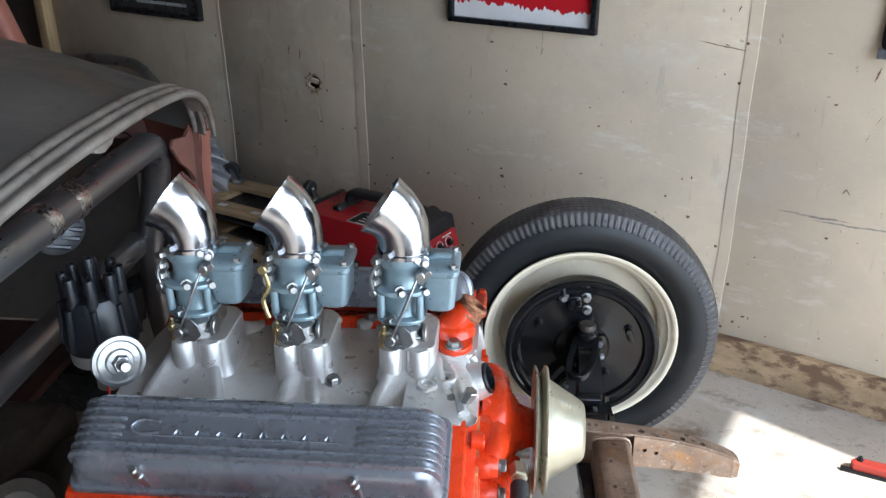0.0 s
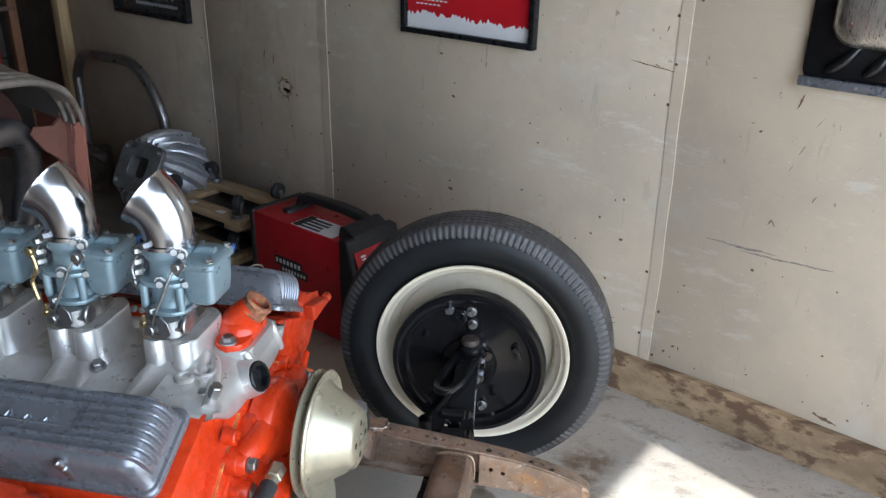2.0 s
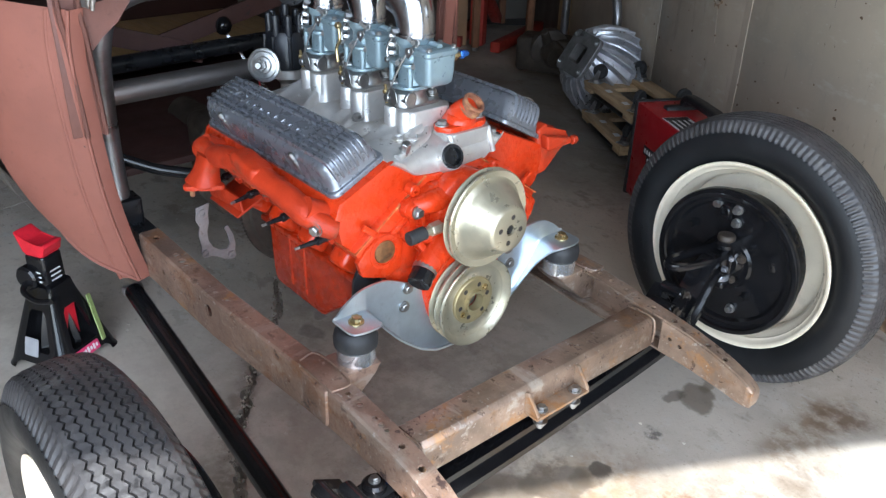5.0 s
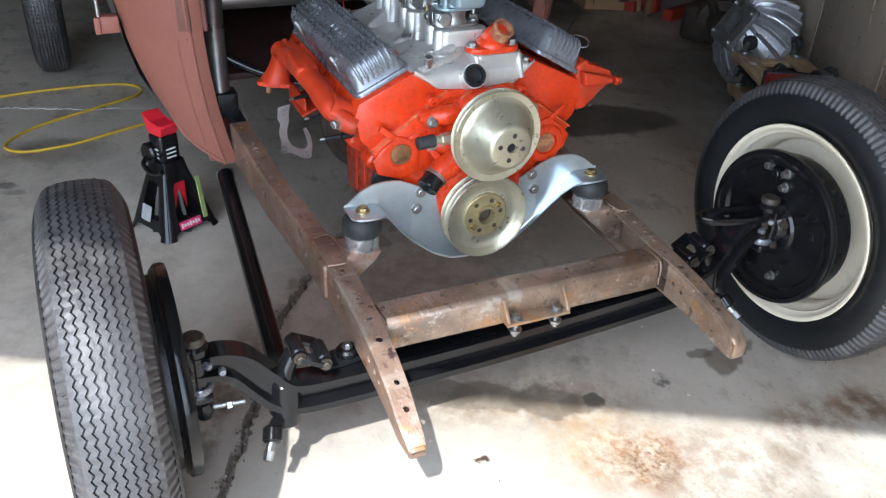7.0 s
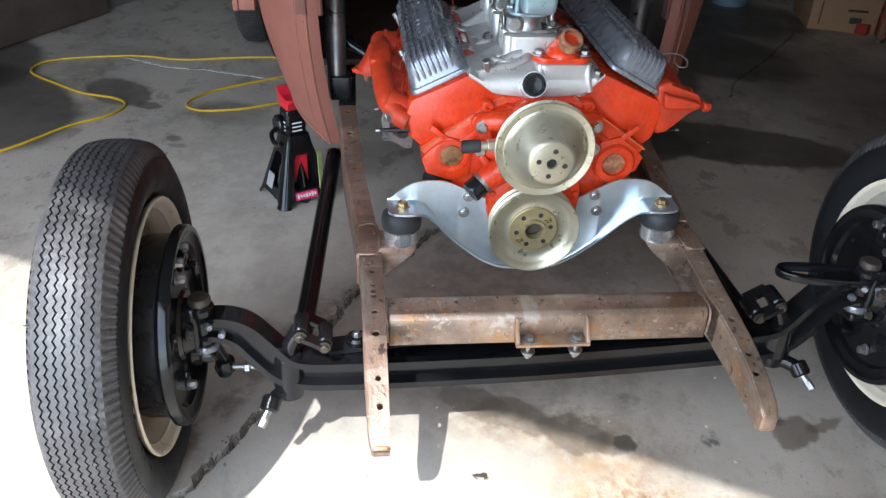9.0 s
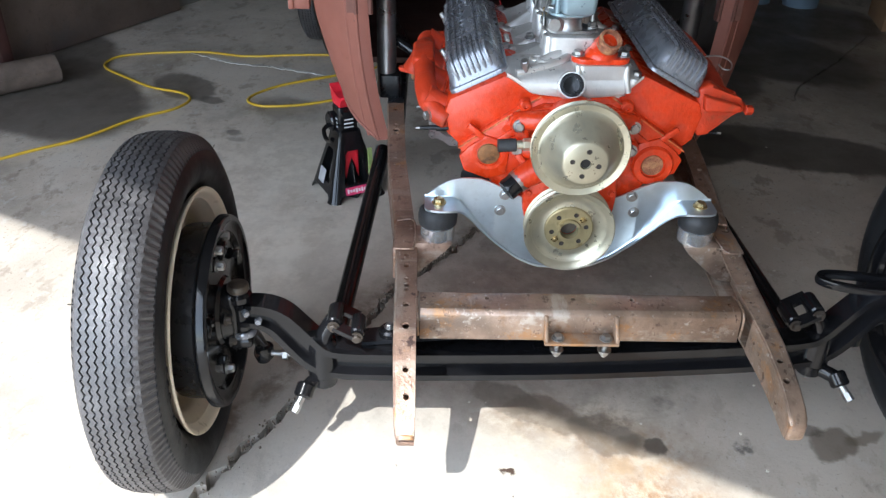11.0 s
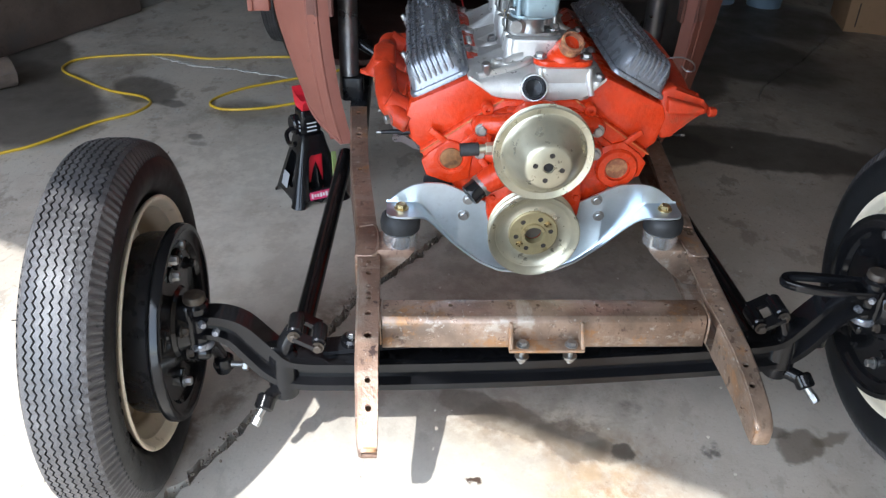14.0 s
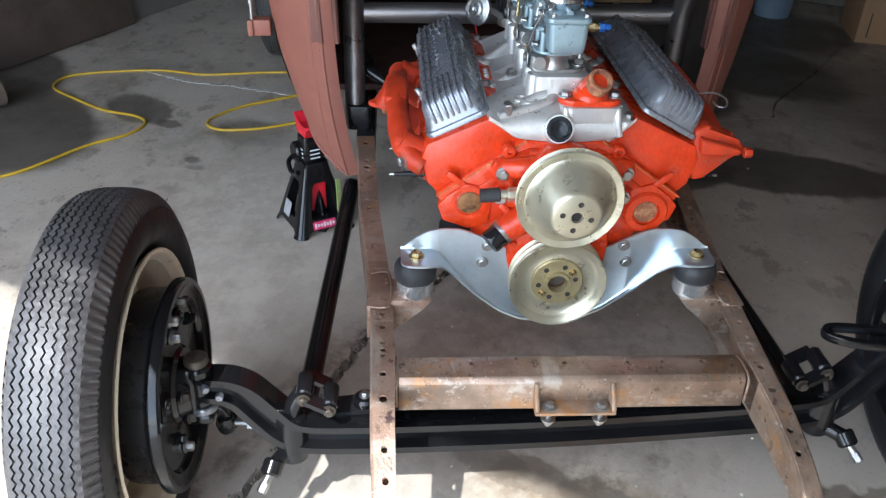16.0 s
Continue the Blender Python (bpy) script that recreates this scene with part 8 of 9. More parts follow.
for y in (-0.045, 0.005):
    bm = bmesh.new()
    lathe(bm, [(0.019, 0.0062), (0.019, 0.008), (0.016, 0.008)], fm @ Matrix.Translation((-y, -0.004, 0)), 24)
    lathe(bm, [(0.011, 0.0065), (0.010, 0.020), (0.0, 0.021)], fm @ Matrix.Translation((-y, -0.004, 0)), 20)
    part("dial", bm, BLACK_PLASTIC, front, "black dial with a pale ring")
    bm = bmesh.new()
    lathe(bm, [(0.019, 0.0084), (0.0165, 0.0086)], fm @ Matrix.Translation((-y, -0.004, 0)), 24)
    box(bm, fm @ Vector((-y, 0.003, 0.0212)), (0.002, 0.002, 0.008), None, 0)
    part("dial_ring", bm, WHITE_INK, front)
bm = bmesh.new()
for i, (x, y, w, h) in enumerate(((-0.062, 0.012, 0.020, 0.006), (-0.062, 0.002, 0.016, 0.004), (0.045, 0.019, 0.05, 0.004))):
    prism(bm, rounded(w, h, 0.001, 1, x, y), fm, 0.0066, 0.0072)
part("panel_bars", bm, WHITE_INK, front)
cu = bpy.data.curves.new("figures", "FONT")
cu.body = "140"
cu.size, cu.extrude, cu.align_x = 0.030, 0.0004, "CENTER"
ob = new("figures", cu)
me = bpy.data.meshes.new_from_object(ob)
bpy.data.objects.remove(ob)
me.materials.append(WHITE_INK)
piece("figures", me, axis_pose((L / 2 + 0.0595, 0.070, 0.262), (0.96, 0, 0.28), (0, 0, 1)), front)
# side badge: a white-edged black plate with pale bars
bm = bmesh.new()
sm = axis_pose((-0.030, -W / 2, 0.205), (0, -1, 0), (0, 0, 1)) @ Matrix.Diagonal((1.3, 1.3, 1, 1))
prism(bm, [(-0.058, 0.018), (0.040, 0.018), (0.040, -0.002), (0.060, -0.002), (0.060, -0.024), (-0.036, -0.024), (-0.036, -0.006), (-0.058, -0.006)], sm, 0.0, 0.0018)
part("badge", bm, BLACK_INK, welder, "black badge with pale bars")
bm = bmesh.new()
for k in range(7):
    prism(bm, rounded(0.008, 0.012, 0.001, 1, -0.048 + k * 0.0135, 0.006), sm, 0.0018, 0.0026)
for k in range(8):
    prism(bm, rounded(0.006, 0.009, 0.001, 1, -0.026 + k * 0.011, -0.014), sm, 0.0018, 0.0026)
part("badge_bars", bm, WHITE_INK, welder)
# rating label on the lid: white sheet with black bands
bm = bmesh.new()
prism(bm, rounded(0.184, 0.090, 0.002, 1, 0.066, -0.055), Matrix(), H, H + 0.0012)
lab = part("rating_label", bm, WHITE_INK, welder, "white printed label")
bm = bmesh.new()
for k in range(4):
    prism(bm, rounded(0.105 - 0.014 * (k % 2), 0.011, 0.001, 1, 0.040, -0.087 + k * 0.0195), Matrix(), H + 0.0012, H + 0.002)
prism(bm, rounded(0.026, 0.084, 0.001, 1, -0.009, -0.055), Matrix(), H + 0.0012, H + 0.0019)
part("label_bands", bm, BLACK_INK, lab)
bm = bmesh.new()
for x in (-0.12, 0.12):
    for y in (-0.075, 0.075):
        cyl(bm, (x, y, 0.0), (x, y, 0.014), 0.012, 0.010, 14)
part("feet", bm, RUBBER, welder)


def caster(parent, x, y, z, turn):
    """A swivel caster standing on its plate with the wheel up."""
    m = pose(x, y, z, 0, 0, turn)
    bm = bmesh.new()
    prism(bm, rounded(0.058, 0.050, 0.006, 3), m, 0.0, 0.003)
    lathe(bm, [(0.020, 0.003), (0.020, 0.012), (0.016, 0.014)], m, 18, True, True)
    for s in (-1, 1):
        prism(bm, [(-0.014, 0.012), (0.014, 0.012), (0.022, 0.052), (0.010, 0.056)], m @ Matrix.Translation((0, s * 0.014, 0)) @ XZ, -0.0012, 0.0012)
    cyl(bm, m @ Vector((0.015, -0.020, 0.048)), m @ Vector((0.015, 0.020, 0.048)), 0.0045, seg=10)
    f = part("caster_fork", bm, STEEL, parent, "zinc caster fork")
    bm = bmesh.new()
    lathe(bm, [(0.012, -0.012), (0.026, -0.012), (0.030, -0.008), (0.0305, 0.008), (0.026, 0.012), (0.012, 0.012)], m @ Matrix.Translation((0.015, 0, 0.048)) @ Y_AXIS, 24, True, True)
    part("caster_wheel", bm, RUBBER, f, "dark rubber caster wheel")


def dolly(z, d0, turn):
    t = thing("furniture_dolly", g(d0, 1.125, z), TURN_G + turn, "upturned wooden furniture dolly with swivel casters", "dolly", "stacked dollies", local=True)
    for y in (-0.105, 0.105):
        bm = bmesh.new()
        box(bm, (0, y, 0.010), (0.46, 0.075, 0.020), None, 0.003)
        part("long_board", bm, DOLLY_WOOD, t)
    for x in (-0.19, 0.19):
        bm = bmesh.new()
        box(bm, (x, 0, -0.0095), (0.075, 0.28, 0.0185), None, 0.003)
        part("cross_board", bm, DOLLY_WOOD, t)
    bm = bmesh.new()
    box(bm, (0, 0, -0.022), (0.45, 0.27, 0.006), None, 0.002)
    part("carpet_pad", bm, BLACK_PLASTIC, t, "black carpet pad")
    for i, (x, y) in enumerate(((-0.19, -0.105), (0.19, -0.105), (-0.19, 0.105), (0.19, 0.105))):
        caster(t, x, y, 0.020, 40 + 77 * i)
    for x in (-0.06, 0.10):
        bm = bmesh.new()
        prism(bm, rounded(0.036, 0.024, 0.002, 1, x, -0.105), Matrix(), 0.0202, 0.0210)
        part("paper_label", bm, WHITE_INK, t)
    return t


dolly(0.045, -1.70, -2)
dolly(0.185, -1.68, 2)

FLANGE = surface("dull_machined_flange", (0.22, 0.215, 0.21), 0.45, metal=0.5, vary=0.2, scale=20, spot=(0.06, 0.055, 0.05), spot_scale=14, spot_at=0.55, bump=0.1)
# bellhousing, a ribbed aluminium cone lying on its side
bell = thing("bellhousing", (-1.22, 1.93, 0.0), label="ribbed dull aluminium bellhousing lying beside the dollies", category="bellhousing")
bmm = axis_pose((-1.287, 1.964, 0.204), (-0.30, -0.80, 0.52))
bm = bmesh.new()
lathe(bm, [(0.184, -0.050), (0.190, -0.046), (0.190, -0.034), (0.180, -0.028), (0.168, 0.020), (0.144, 0.075), (0.112, 0.118), (0.104, 0.128), (0.104, 0.138), (0.060, 0.138), (0.058, 0.110), (0.10, 0.105), (0.155, 0.02), (0.172, -0.05)], bmm, 60)
shell = part("bell_shell", bm, DARK_ALU, bell, "dull cast aluminium shell")
for i in range(22):
    a = 2 * math.pi * i / 22
    bm = bmesh.new()
    rows = []
    for j, (r, h) in enumerate(((0.190, -0.034), (0.176, 0.020), (0.154, 0.074), (0.120, 0.116), (0.106, 0.128))):
        sweep = a + 0.07 * j
        rows.append([bmm @ Vector((q * math.cos(sweep + da), q * math.sin(sweep + da), h + dh)) for q, da, dh in ((r - 0.008, -0.055, 0), (r + 0.016, -0.032, 0.003), (r + 0.020, 0.0, 0.004), (r + 0.016, 0.032, 0.003), (r - 0.008, 0.055, 0))])
    ring_strip(bm, rows)
    part("rib", bm, DARK_ALU, shell)
bm = bmesh.new()
square = sorted(rounded(0.225, 0.190, 0.03, 8), key=lambda p: math.atan2(p[1], p[0]))
ring = [(0.056 * math.cos(math.atan2(y, x)), 0.056 * math.sin(math.atan2(y, x))) for x, y in square]
ring_strip(bm, [[bmm @ Vector((x, y, h)) for x, y in pts] for pts, h in ((ring, 0.118), (square, 0.128), (square, 0.144), ([(x * 0.985, y * 0.985) for x, y in square], 0.146), ([(x * 1.04, y * 1.04) for x, y in ring], 0.146), (ring, 0.144), (ring, 0.100))], True, False, False)
fl = part("gearbox_flange", bm, FLANGE, bell, "dull grey machined flange with a round hole")
bolts("flange_stud", [(bmm @ Vector((x, y, 0.146)), (-0.30, -0.80, 0.52)) for x, y in ((-0.09, -0.07), (0.09, -0.07), (-0.09, 0.07), (0.09, 0.07))], STEEL, fl, 0.008, 0.012)
bm = bmesh.new()
lathe(bm, [(0.05, 0.0), (0.06, 0.02), (0.058, 0.10), (0.10, 0.12), (0.10, 0.16), (0.05, 0.17)], axis_pose((-1.72, 2.16, 0.12), (-0.7, 0.4, 0.1)), 24, True, True)
box(bm, (-1.88, 2.26, 0.10), (0.30, 0.18, 0.18), Euler((0, 0, 0.5)).to_matrix(), 0.03, 3)
cyl(bm, (-1.82, 2.20, 0.15), (-1.80, 2.14, 0.24), 0.03, 0.02, 14)
single("old_gearbox", bm, GREASY, "dark greasy gearbox on the floor by the wall", "gearbox")

# bent steel tube leaning by the wall
bm = bmesh.new()
pts = [(-2.84, 1.215, -0.04), (-2.84, 1.215, 0.42), (-2.835, 1.215, 0.50), (-2.78, 1.215, 0.575), (-2.70, 1.215, 0.600), (-2.44, 1.215, 0.612), (-2.34, 1.215, 0.592), (-2.26, 1.215, 0.530), (-2.20, 1.215, 0.44), (-2.18, 1.215, 0.34), (-2.17, 1.215, -0.04)]
tube(bm, [g(*p) for p in pts], 0.0215, seg=16, n=5)
single("bent_tube", bm, RAW_TUBE, "bent raw steel tube hoop standing against the wall", "steel tube")


# ---- on the wall ----
def framed(name, d0, d1, z0, z1, label, art):
    t = thing(name, g((d0 + d1) / 2, WALL_N, z0), TURN_G, label, "poster", local=True)
    w, h = d1 - d0, z1 - z0
    fw = 0.016
    for nm, cx, cz, sx, sz in (("frame_bottom", 0, fw / 2, w, fw), ("frame_top", 0, h - fw / 2, w, fw), ("frame_side", -w / 2 + fw / 2, h / 2, fw, h - 2 * fw), ("frame_side", w / 2 - fw / 2, h / 2, fw, h - 2 * fw)):
        bm = bmesh.new()
        box(bm, (cx, -0.014, cz), (sx, 0.026, sz), None, 0.002)
        part(nm, bm, BLACK_SATIN, t, "thin black frame")
    art(t, w, h, fw)
    return t


def red_art(t, w, h, fw):
    bm = bmesh.new()
    box(bm, (0, -0.006, h / 2), (w - 2 * fw + 0.002, 0.006, h - 2 * fw + 0.002), None, 0)
    part("print", bm, POSTER_RED, t, "red printed sheet")
    rnd = random.Random(9)
    bm = bmesh.new()
    x0, x1 = -w / 2 + fw, w / 2 - fw
    pts = [(x0, fw), (x1, fw)]
    k = 70
    for i in range(k + 1):
        x = x1 + (x0 - x1) * i / k
        pts.append((x, fw + 0.036 + 0.010 * math.sin(i * 0.35) * rnd.random() + rnd.uniform(-0.006, 0.007) + 0.012 * (i / k)))
    prism(bm, pts, XZ, -0.0105, -0.0095)
    part("white_edge", bm, POSTER_WHITE, t, "ragged white lower edge")
    bm = bmesh.new()
    for i, (x, z, w_) in enumerate(((-0.10, 0.135, 0.15), (-0.11, 0.118, 0.20), (-0.125, 0.100, 0.13), (-0.13, 0.088, 0.11))):
        for j in range(int(w_ / 0.016)):
            prism(bm, rounded(0.011, 0.009 if i < 2 else 0.004, 0.001, 1, x - w_ / 2 + j * 0.016, z), XZ, -0.0105, -0.0095)
    part("text_bars", bm, POSTER_WHITE, t)


def dark_art(t, w, h, fw):
    bm = bmesh.new()
    box(bm, (0, -0.006, h / 2), (w - 2 * fw + 0.002, 0.006, h - 2 * fw + 0.002), None, 0)
    part("print", bm, POSTER_DARK, t, "dark printed sheet")
    # the words that can be read at its lower edge
    cu = bpy.data.curves.new("word", "FONT")
    cu.body = "SHOW"
    cu.size, cu.extrude, cu.align_x = 0.082, 0.0006, "CENTER"
    cu2 = bpy.data.curves.new("words", "FONT")
    cu2.body = "CUSTOM CAR"
    cu2.size, cu2.extrude, cu2.align_x = 0.024, 0.0006, "CENTER"
    ob = new("words", cu2)
    me = bpy.data.meshes.new_from_object(ob)
    bpy.data.objects.remove(ob)
    me.materials.append(GREY_INK)
    piece("words", me, pose(-0.130, -0.0105, fw + 0.085, 90), t)
    ob = new("word", cu)
    me = bpy.data.meshes.new_from_object(ob)
    bpy.data.objects.remove(ob)
    me.materials.append(GREY_INK)
    piece("word", me, pose(0.05, -0.0105, fw + 0.055, 90), t)
    bm = bmesh.new()
    for i in range(17):
        prism(bm, rounded(0.014, 0.012, 0.001, 1, -0.10 + i * 0.017, fw + 0.034), XZ, -0.0105, -0.0095)
    part("text_bars", bm, GREY_INK, t)


framed("framed_poster", -0.930, -0.448, 0.893, 1.60, "red poster with a ragged white edge in a black frame", red_art)
framed("framed_poster", -2.560, -2.040, 0.795, 1.50, "dark show poster in a black frame", dark_art)

# a black pressed panel with a stainless tray set in it
pan_t = thing("wall_panel_display", g(0.58, WALL_N, 0.91), TURN_G, "black pressed metal panel holding a brushed stainless tray", "wall panel", local=True)
bm = bmesh.new()
prism(bm, rounded(0.64, 0.62, 0.02, 3, 0, 0.325), XZ, -0.020, -0.003, 0.003)
part("black_panel", bm, BLACK_GLOSS, pan_t, "gloss black pressed panel")
bm = bmesh.new()
box(bm, (0, -0.026, 0.010), (0.645, 0.012, 0.022), None, 0.002)
edge = part("edge_strip", bm, GREY_ALU, pan_t, "grey edge strip with rivets")
for i in range(7):
    bm = bmesh.new()
    cyl(bm, (-0.30 + i * 0.10, -0.032, 0.010), (-0.30 + i * 0.10, -0.034, 0.010), 0.004, seg=10)
    part("rivet", bm, STEEL, edge)
for i in range(8):
    bm = bmesh.new()
    a = radians(40 - i * 11)
    tube(bm, [(-0.27 + i * 0.078, -0.020, 0.035), (-0.27 + i * 0.078 + 0.05 * math.sin(a), -0.024, 0.06), (-0.27 + i * 0.078 + 0.10 * math.sin(a), -0.021, 0.10)], lambda t: 0.012 * math.sin(math.pi * (0.15 + 0.8 * t)) + 0.002, seg=10, n=4)
    part("louvre", bm, BLACK_GLOSS, pan_t)
bm = bmesh.new()
rings = []
for inset, y in ((0.0, -0.021), (0.0, -0.040), (0.010, -0.060), (0.030, -0.070), (0.06, -0.073)):
    rings.append([Vector((px, y, pz)) for px, pz in rounded(0.56 - 2 * inset, 0.50 - 2 * inset, 0.05, 5, 0.01, 0.345)])
ring_strip(bm, rings)
part("stainless_tray", bm, STAINLESS, pan_t, "brushed stainless tray")

# ---- on the floor ----
tool = thing("red_bar_tool", g(0.55, 1.02, dip(1.0)), TURN_G + 8, "worn orange-red steel tool lying near the wall", "tool", local=True)
bm = bmesh.new()
prism(bm, [(-0.13, -0.016), (0.22, -0.020), (0.22, 0.020), (-0.12, 0.016), (-0.135, 0.0)], Matrix(), 0.004, 0.028, 0.003)
part("red_bar", bm, RED_TOOL, tool)
bm = bmesh.new()
prism(bm, [(-0.155, -0.020), (0.22, -0.024), (0.22, -0.012), (-0.13, -0.010), (-0.155, -0.008)], Matrix(), 0.0, 0.010, 0.001)
part("black_edge", bm, BLACK_SATIN, tool)
bm = bmesh.new()
hexbolt(bm, (-0.115, 0.005, 0.028), (0, 0, 1), 0.006, 0.010)
part("pivot_bolt", bm, BLACK_SATIN, tool)

stand = thing("jack_stand", (-0.868, -0.535, -0.006), 28, "black and red steel jack stand standing on the floor", "jack stand", local=True)
bm = bmesh.new()
rings = []
for half, z in ((0.094, 0.0), (0.088, 0.012), (0.062, 0.105), (0.042, 0.175), (0.036, 0.205)):
    rings.append([Vector((x, y, z)) for x, y in rounded(2 * half, 2 * half, half * 0.28, 4)])
ring_strip(bm, rings, True, False, True)
legs = part("pyramid_base", bm, BLACK_GLOSS, stand, "black pressed steel base")
cb = bmesh.new()
for m in (XZ, YZ):
    prism(cb, [(-0.066, -0.02), (-0.058, 0.012), (-0.046, 0.020), (0.046, 0.020), (0.058, 0.012), (0.066, -0.02)], m, -0.2, 0.2)
    prism(cb, [(-0.040, 0.058), (-0.036, 0.050), (0.036, 0.050), (0.040, 0.058), (0.024, 0.140), (0.016, 0.150), (-0.016, 0.150), (-0.024, 0.140)], m, -0.2, 0.2)
lathe(cb, [(0.078, -0.01), (0.050, 0.10), (0.024, 0.17)], Matrix(), 4, True, True)
cut(legs, cb)
bm = bmesh.new()
prism(bm, rounded(0.022, 0.046, 0.005, 3, 0.030, 0.0), Matrix(), 0.050, 0.150, 0.003)
prism(bm, rounded(0.040, 0.040, 0.005, 3), Matrix(), 0.140, 0.260, 0.003)
part("ratchet_tongue", bm, RED_JACK, stand, "red ratchet bar")
bm = bmesh.new()
prism(bm, rounded(0.056, 0.060, 0.010, 3), Matrix(), 0.190, 0.282, 0.006)
cyl(bm, (-0.022, -0.045, 0.225), (-0.022, 0.040, 0.225), 0.030, seg=20, ch=0.005)
part("ratchet_housing", bm, BLACK_GLOSS, stand, "black ratchet housing")
bm = bmesh.new()
tube(bm, [(-0.022, -0.045, 0.215), (-0.01, -0.065, 0.205), (0.04, -0.078, 0.200), (0.085, -0.080, 0.212), (0.098, -0.080, 0.222)], 0.0068, seg=10)
part("release_lever", bm, BLACK_GLOSS, stand)
bm = bmesh.new()
prism(bm, [(-0.052, 0.330), (-0.044, 0.336), (-0.018, 0.314), (0.016, 0.308), (0.036, 0.318), (0.042, 0.311), (0.026, 0.288), (0.024, 0.278), (-0.024, 0.278), (-0.026, 0.288)], XZ, -0.026, 0.026, 0.004)
part("saddle", bm, RED_JACK, stand, "red saddle")
bm = bmesh.new()
for k in range(3):
    prism(bm, rounded(0.030, 0.004, 0.001, 1, 0, 0.242 - k * 0.012), Matrix.Translation((0.0283, 0, 0)) @ YZ, 0, 0.0006)
    prism(bm, rounded(0.030, 0.004, 0.001, 1, 0, 0.242 - k * 0.012), Matrix.Translation((0, -0.0306, 0)) @ XZ, -0.0004, 0.0004)
part("caution_bars", bm, WHITE_INK, stand)
# labels on the sloping faces
face = axis_pose((0.0835, -0.006, 0.034), (0.95, 0, 0.27), (0, 0, 1))
bm = bmesh.new()
prism(bm, rounded(0.070, 0.024, 0.002, 1, 0, 0), face, 0.001, 0.003)
tag = part("maker_label", bm, PINK_INK, stand, "magenta label with white bars")
bm = bmesh.new()
for k in range(7):
    prism(bm, rounded(0.0062, 0.014 if k in (0, 3, 5) else 0.009, 0.001, 1, -0.027 + k * 0.009, 0), face, 0.003, 0.0036)
part("label_bars", bm, WHITE_INK, tag)
bm = bmesh.new()
tm = axis_pose((0.066, 0.047, 0.092), (0.90, 0.30, 0.27), (0.27, 0.27, 1))
prism(bm, rounded(0.016, 0.120, 0.002, 1, 0, 0), tm, 0.004, 0.007)
part("green_label", bm, GREEN_TAG, stand, "yellow-green warning strip")
bm = bmesh.new()
prism(bm, rounded(0.040, 0.045, 0.002, 1, 0.0, 0.0), axis_pose((-0.012, -0.076, 0.060), (0, -0.96, 0.27), (0, 0, 1)), 0.001, 0.0025)
part("paper_label", bm, GREY_INK, stand)

# yellow extension cord
cord = [(-0.30, -2.55), (-0.70, -2.05), (-1.072, -1.633), (-1.187, -1.492), (-1.371, -1.358), (-1.469, -1.244), (-1.565, -1.207), (-1.634, -1.255), (-1.69, -1.39), (-1.80, -1.53), (-1.90, -1.64), (-1.985, -1.66), (-2.06, -1.615), (-2.108, -1.463), (-2.124, -1.271),
        (-2.08, -1.09), (-2.11, -0.88), (-2.119, -0.702), (-2.10, -0.56), (-2.03, -0.50), (-1.95, -0.53), (-1.871, -0.659), (-1.746, -0.868), (-1.644, -0.963), (-1.575, -0.985), (-1.53, -0.955), (-1.513, -0.897), (-1.534, -0.772), (-1.602, -0.629), (-1.66, -0.50)]
bm = bmesh.new()
tube(bm, [(x, y, -0.0006) for x, y in cord], 0.0052, seg=10, n=7)
single("extension_cord", bm, YELLOW, "yellow extension cord snaking over the floor", "cord")

# carpet roll by the far wall
bm = bmesh.new()
e0, e1 = Vector((-1.745, -1.775, 0.055)), Vector((-1.30, -2.27, 0.055))
m = axis_pose(e0, e1 - e0)
spiral = [(0.012 + 0.0068 * a / 6.28 * 1.0, a) for a in [i * 0.35 for i in range(128)]]
rows = []
for h in (0.0, 0.66):
    rows.append([m @ Vector((r * math.cos(a), r * math.sin(a), h)) for r, a in spiral] + [m @ Vector(((r - 0.0050) * math.cos(a), (r - 0.0050) * math.sin(a), h)) for r, a in reversed(spiral)])
ring_strip(bm, rows)
single("carpet_roll", bm, CLOTH_ROLL, "short roll of brown carpet lying by the wall", "carpet")

# dark board and post against the far wall
bm = bmesh.new()
prism(bm, [(-1.70, 0.0), (1.2, 0.0), (1.2, 0.95), (-1.66, 0.93)], G @ XZ, -2.715, -2.690, 0.004)
single("leaning_board", bm, DARK_WOOD, "large dark stained board standing against the wall", "board")
bm = bmesh.new()
box(bm, g(-0.62, -2.60, 0.4), (0.05, 0.05, 0.82), Euler((0, 0, radians(TURN_G))).to_matrix(), 0.004)
single("timber_post", bm, PRIMER_DARK, "reddish brown post by the dark board", "post")

# boxes and bins at the rear
carton = thing("cardboard_box", (-2.78, 2.20, -0.02), -14, "brown cardboard box with printed bars", "box", local=True)
bm = bmesh.new()
box(bm, (0, 0, 0.19), (0.34, 0.34, 0.38), None, 0.004)
part("carton", bm, CARDBOARD, carton)
for s in (-1, 1):
    bm = bmesh.new()
    box(bm, (0, s * 0.088, 0.3825), (0.336, 0.162, 0.004), Euler((radians(s * 3), 0, 0)).to_matrix(), 0.001)
    part("flap", bm, CARDBOARD, carton)
for y, z, w, h in ((0.06, 0.12, 0.10, 0.012), (0.06, 0.07, 0.06, 0.03), (-0.12, 0.10, 0.006, 0.12)):
    bm = bmesh.new()
    prism(bm, rounded(w, h, 0.001, 1, y, z), Matrix.Translation((0.1702, 0, 0)) @ YZ, 0, 0.0008)
    part("print_bar", bm, GREASY, carton)
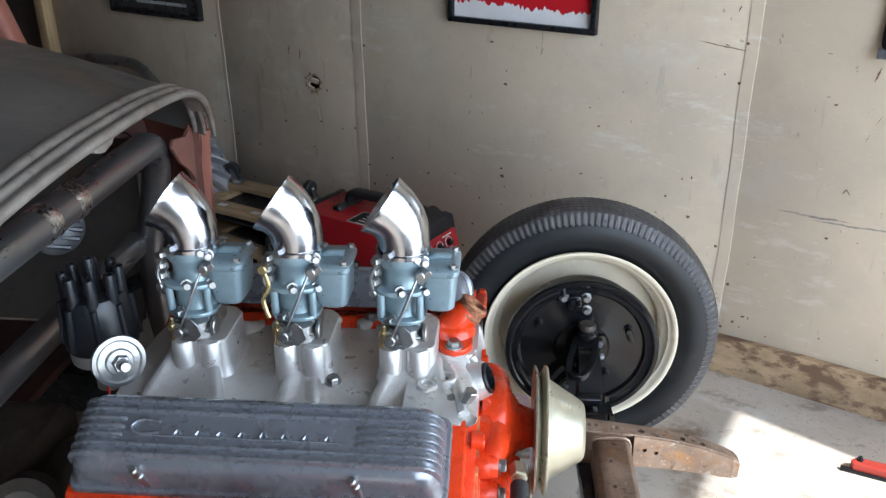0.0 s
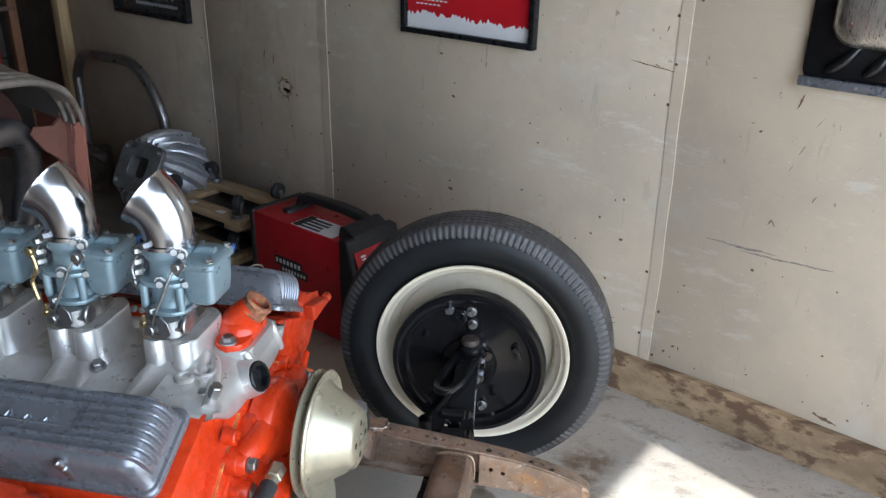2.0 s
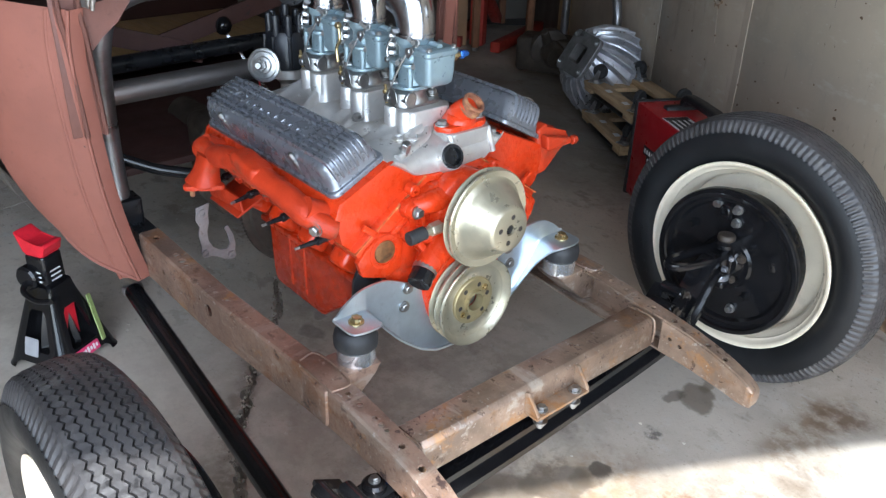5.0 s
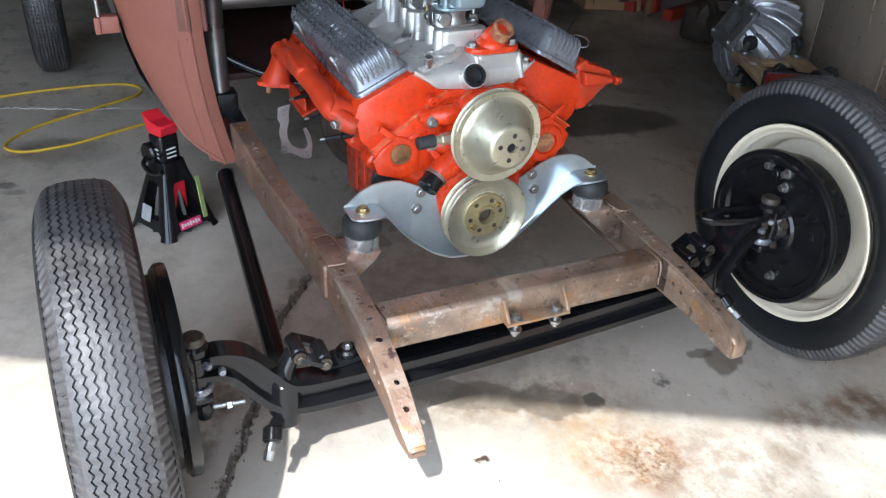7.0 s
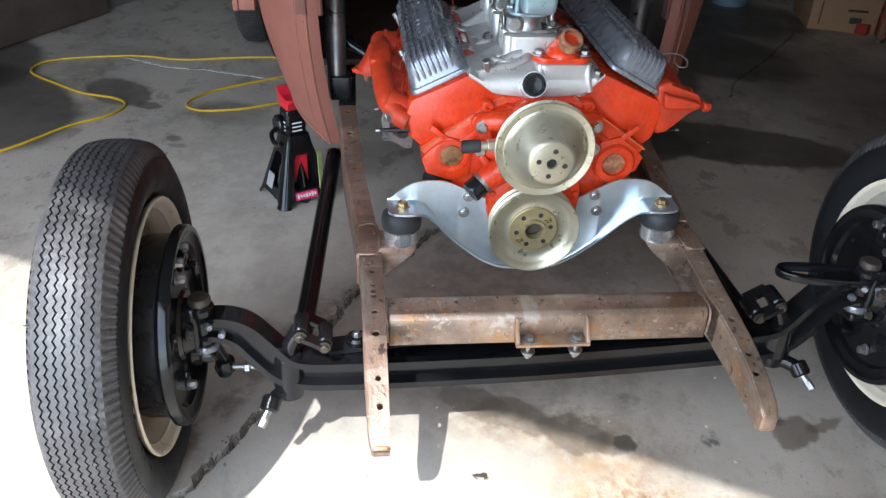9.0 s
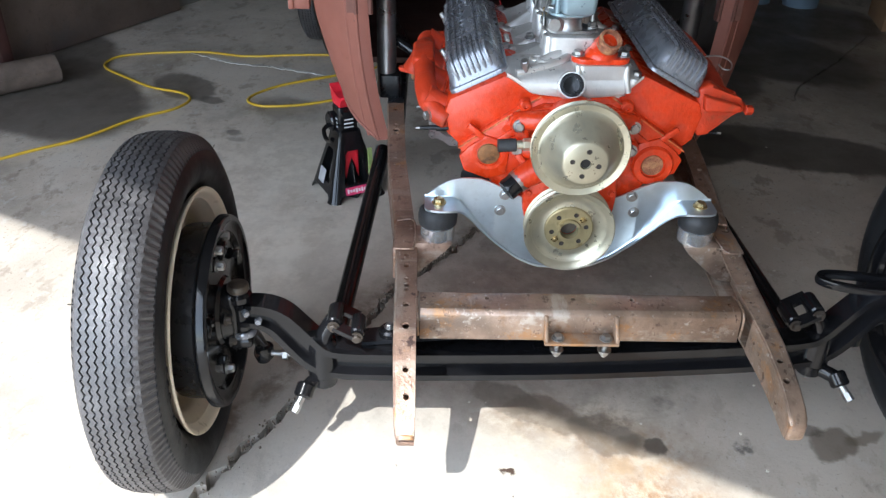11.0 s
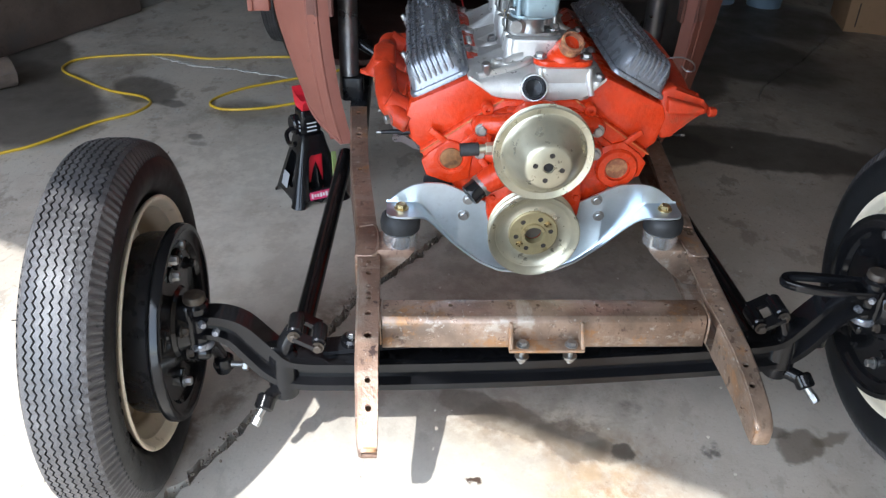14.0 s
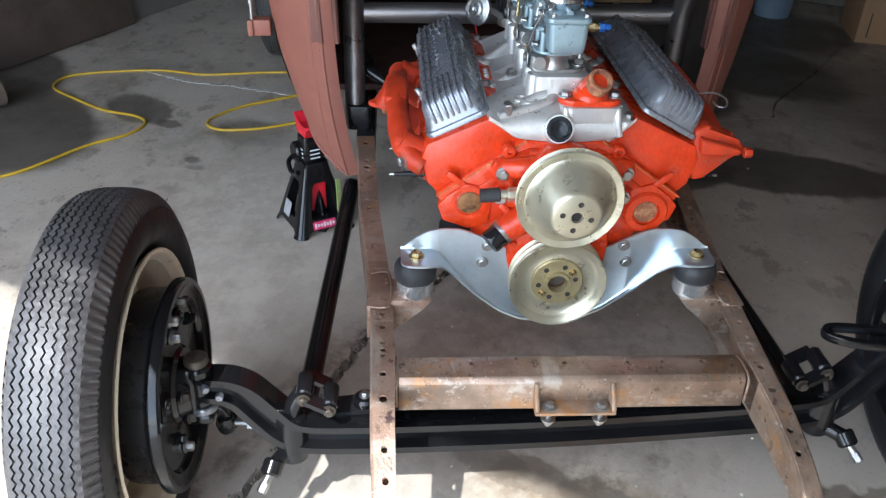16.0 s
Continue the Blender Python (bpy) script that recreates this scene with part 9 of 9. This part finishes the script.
for i, (x, y) in enumerate(((-3.20, 1.52), (-3.13, 1.76))):
    b = thing("bucket", (x, y, -0.01), 0, "pale blue plastic bucket at the rear wall", "bucket", "blue buckets", local=True)
    bm = bmesh.new()
    lathe(bm, [(0.0, 0.004), (0.085, 0.0), (0.092, 0.004), (0.110, 0.24), (0.116, 0.245), (0.116, 0.262), (0.108, 0.262), (0.105, 0.24), (0.088, 0.012), (0.0, 0.010)], Matrix(), 32)
    part("pail", bm, BLUE_PLASTIC, b)
    bm = bmesh.new()
    tube(bm, [(0, -0.114, 0.235), (0.05, -0.10, 0.16), (0.118, 0, 0.125), (0.05, 0.10, 0.16), (0, 0.114, 0.235)], 0.0025, seg=6)
    part("bail", bm, STEEL, b)
# boarding along the foot of the rear wall
for k in range(4):
    bm = bmesh.new()
    box(bm, g(REAR_D + 0.012, -0.6, 0.10 + 0.20 * k), (0.022, 4.0, 0.19), Euler((0, 0, radians(TURN_G))).to_matrix(), 0.003)
    single("wall_board", bm, PLASTER, "weathered grey board along the rear wall", "board", kind="structure")
# red engine stand and orange timber shelf at the rear
es = thing("engine_stand", (-2.62, 2.58, -0.04), 118, "red steel engine stand at the rear of the garage", "engine stand", local=True)
bm = bmesh.new()
for y in (-0.2, 0.2):
    tube(bm, [(0.32, y, 0.05), (-0.32, y * 0.6, 0.05)], 1.0, section=rounded(0.06, 0.06, 0.008, 2), n=1)
box(bm, (-0.28, 0, 0.42), (0.08, 0.08, 0.75), None, 0.008)
box(bm, (-0.10, 0, 0.25), (0.42, 0.06, 0.05), Euler((0, radians(38), 0)).to_matrix(), 0.006)
part("stand_frame", bm, RED_TOOL, es)
bm = bmesh.new()
for x, y in ((0.32, -0.2), (0.32, 0.2), (-0.32, 0)):
    cyl(bm, (x, y - 0.012, 0.022), (x, y + 0.012, 0.022), 0.024, seg=16)
part("stand_casters", bm, STEEL, es)
SHELF_WOOD = surface("orange_brown_timber", (0.21, 0.095, 0.045), 0.65, vary=0.25, scale=5, spot=(0.12, 0.05, 0.025), spot_scale=5, spot_at=0.55, bump=0.15, bump_scale=80, stretch=(6, 6, 1))
shelf = thing("timber_shelf", g(-3.55, 1.0, 0), TURN_G, "dark timber shelf with small boxes in the dim corner", "shelf", local=True)
for z in (0.35, 0.75, 1.15):
    bm = bmesh.new()
    box(bm, (0, 0, z), (0.62, 0.36, 0.02), None, 0.003)
    part("shelf_board", bm, DARK_WOOD, shelf)
for x in (-0.29, 0.29):
    for y in (-0.16, 0.16):
        bm = bmesh.new()
        box(bm, (x, y, 0.62), (0.04, 0.04, 1.24), None, 0.003)
        part("shelf_post", bm, SHELF_WOOD, shelf)
rnd = random.Random(21)
for z in (0.36, 0.76, 1.16):
    for x in (-0.2, 0.02, 0.2):
        h = rnd.uniform(0.14, 0.28)
        b = thing("storage_box", (0, 0, 0), 0, "small storage box on the timber shelf", "box", "boxes on the shelf", local=True)
        b.matrix_basis = pose(*g(-3.55 + x, 1.0 + rnd.uniform(-0.03, 0.03), z + 0.0005), 0, 0, TURN_G + rnd.uniform(-6, 6))
        bm = bmesh.new()
        box(bm, (0, 0, h / 2), (0.16, 0.22, h), None, 0.006)
        part("tub", bm, rnd.choice((GREASY, RED_TOOL, BLACK_PLASTIC)), b)
        bm = bmesh.new()
        box(bm, (0, 0, h + 0.006), (0.166, 0.226, 0.014), None, 0.004)
        part("lid", bm, rnd.choice((GREASY, BLACK_PLASTIC)), b)
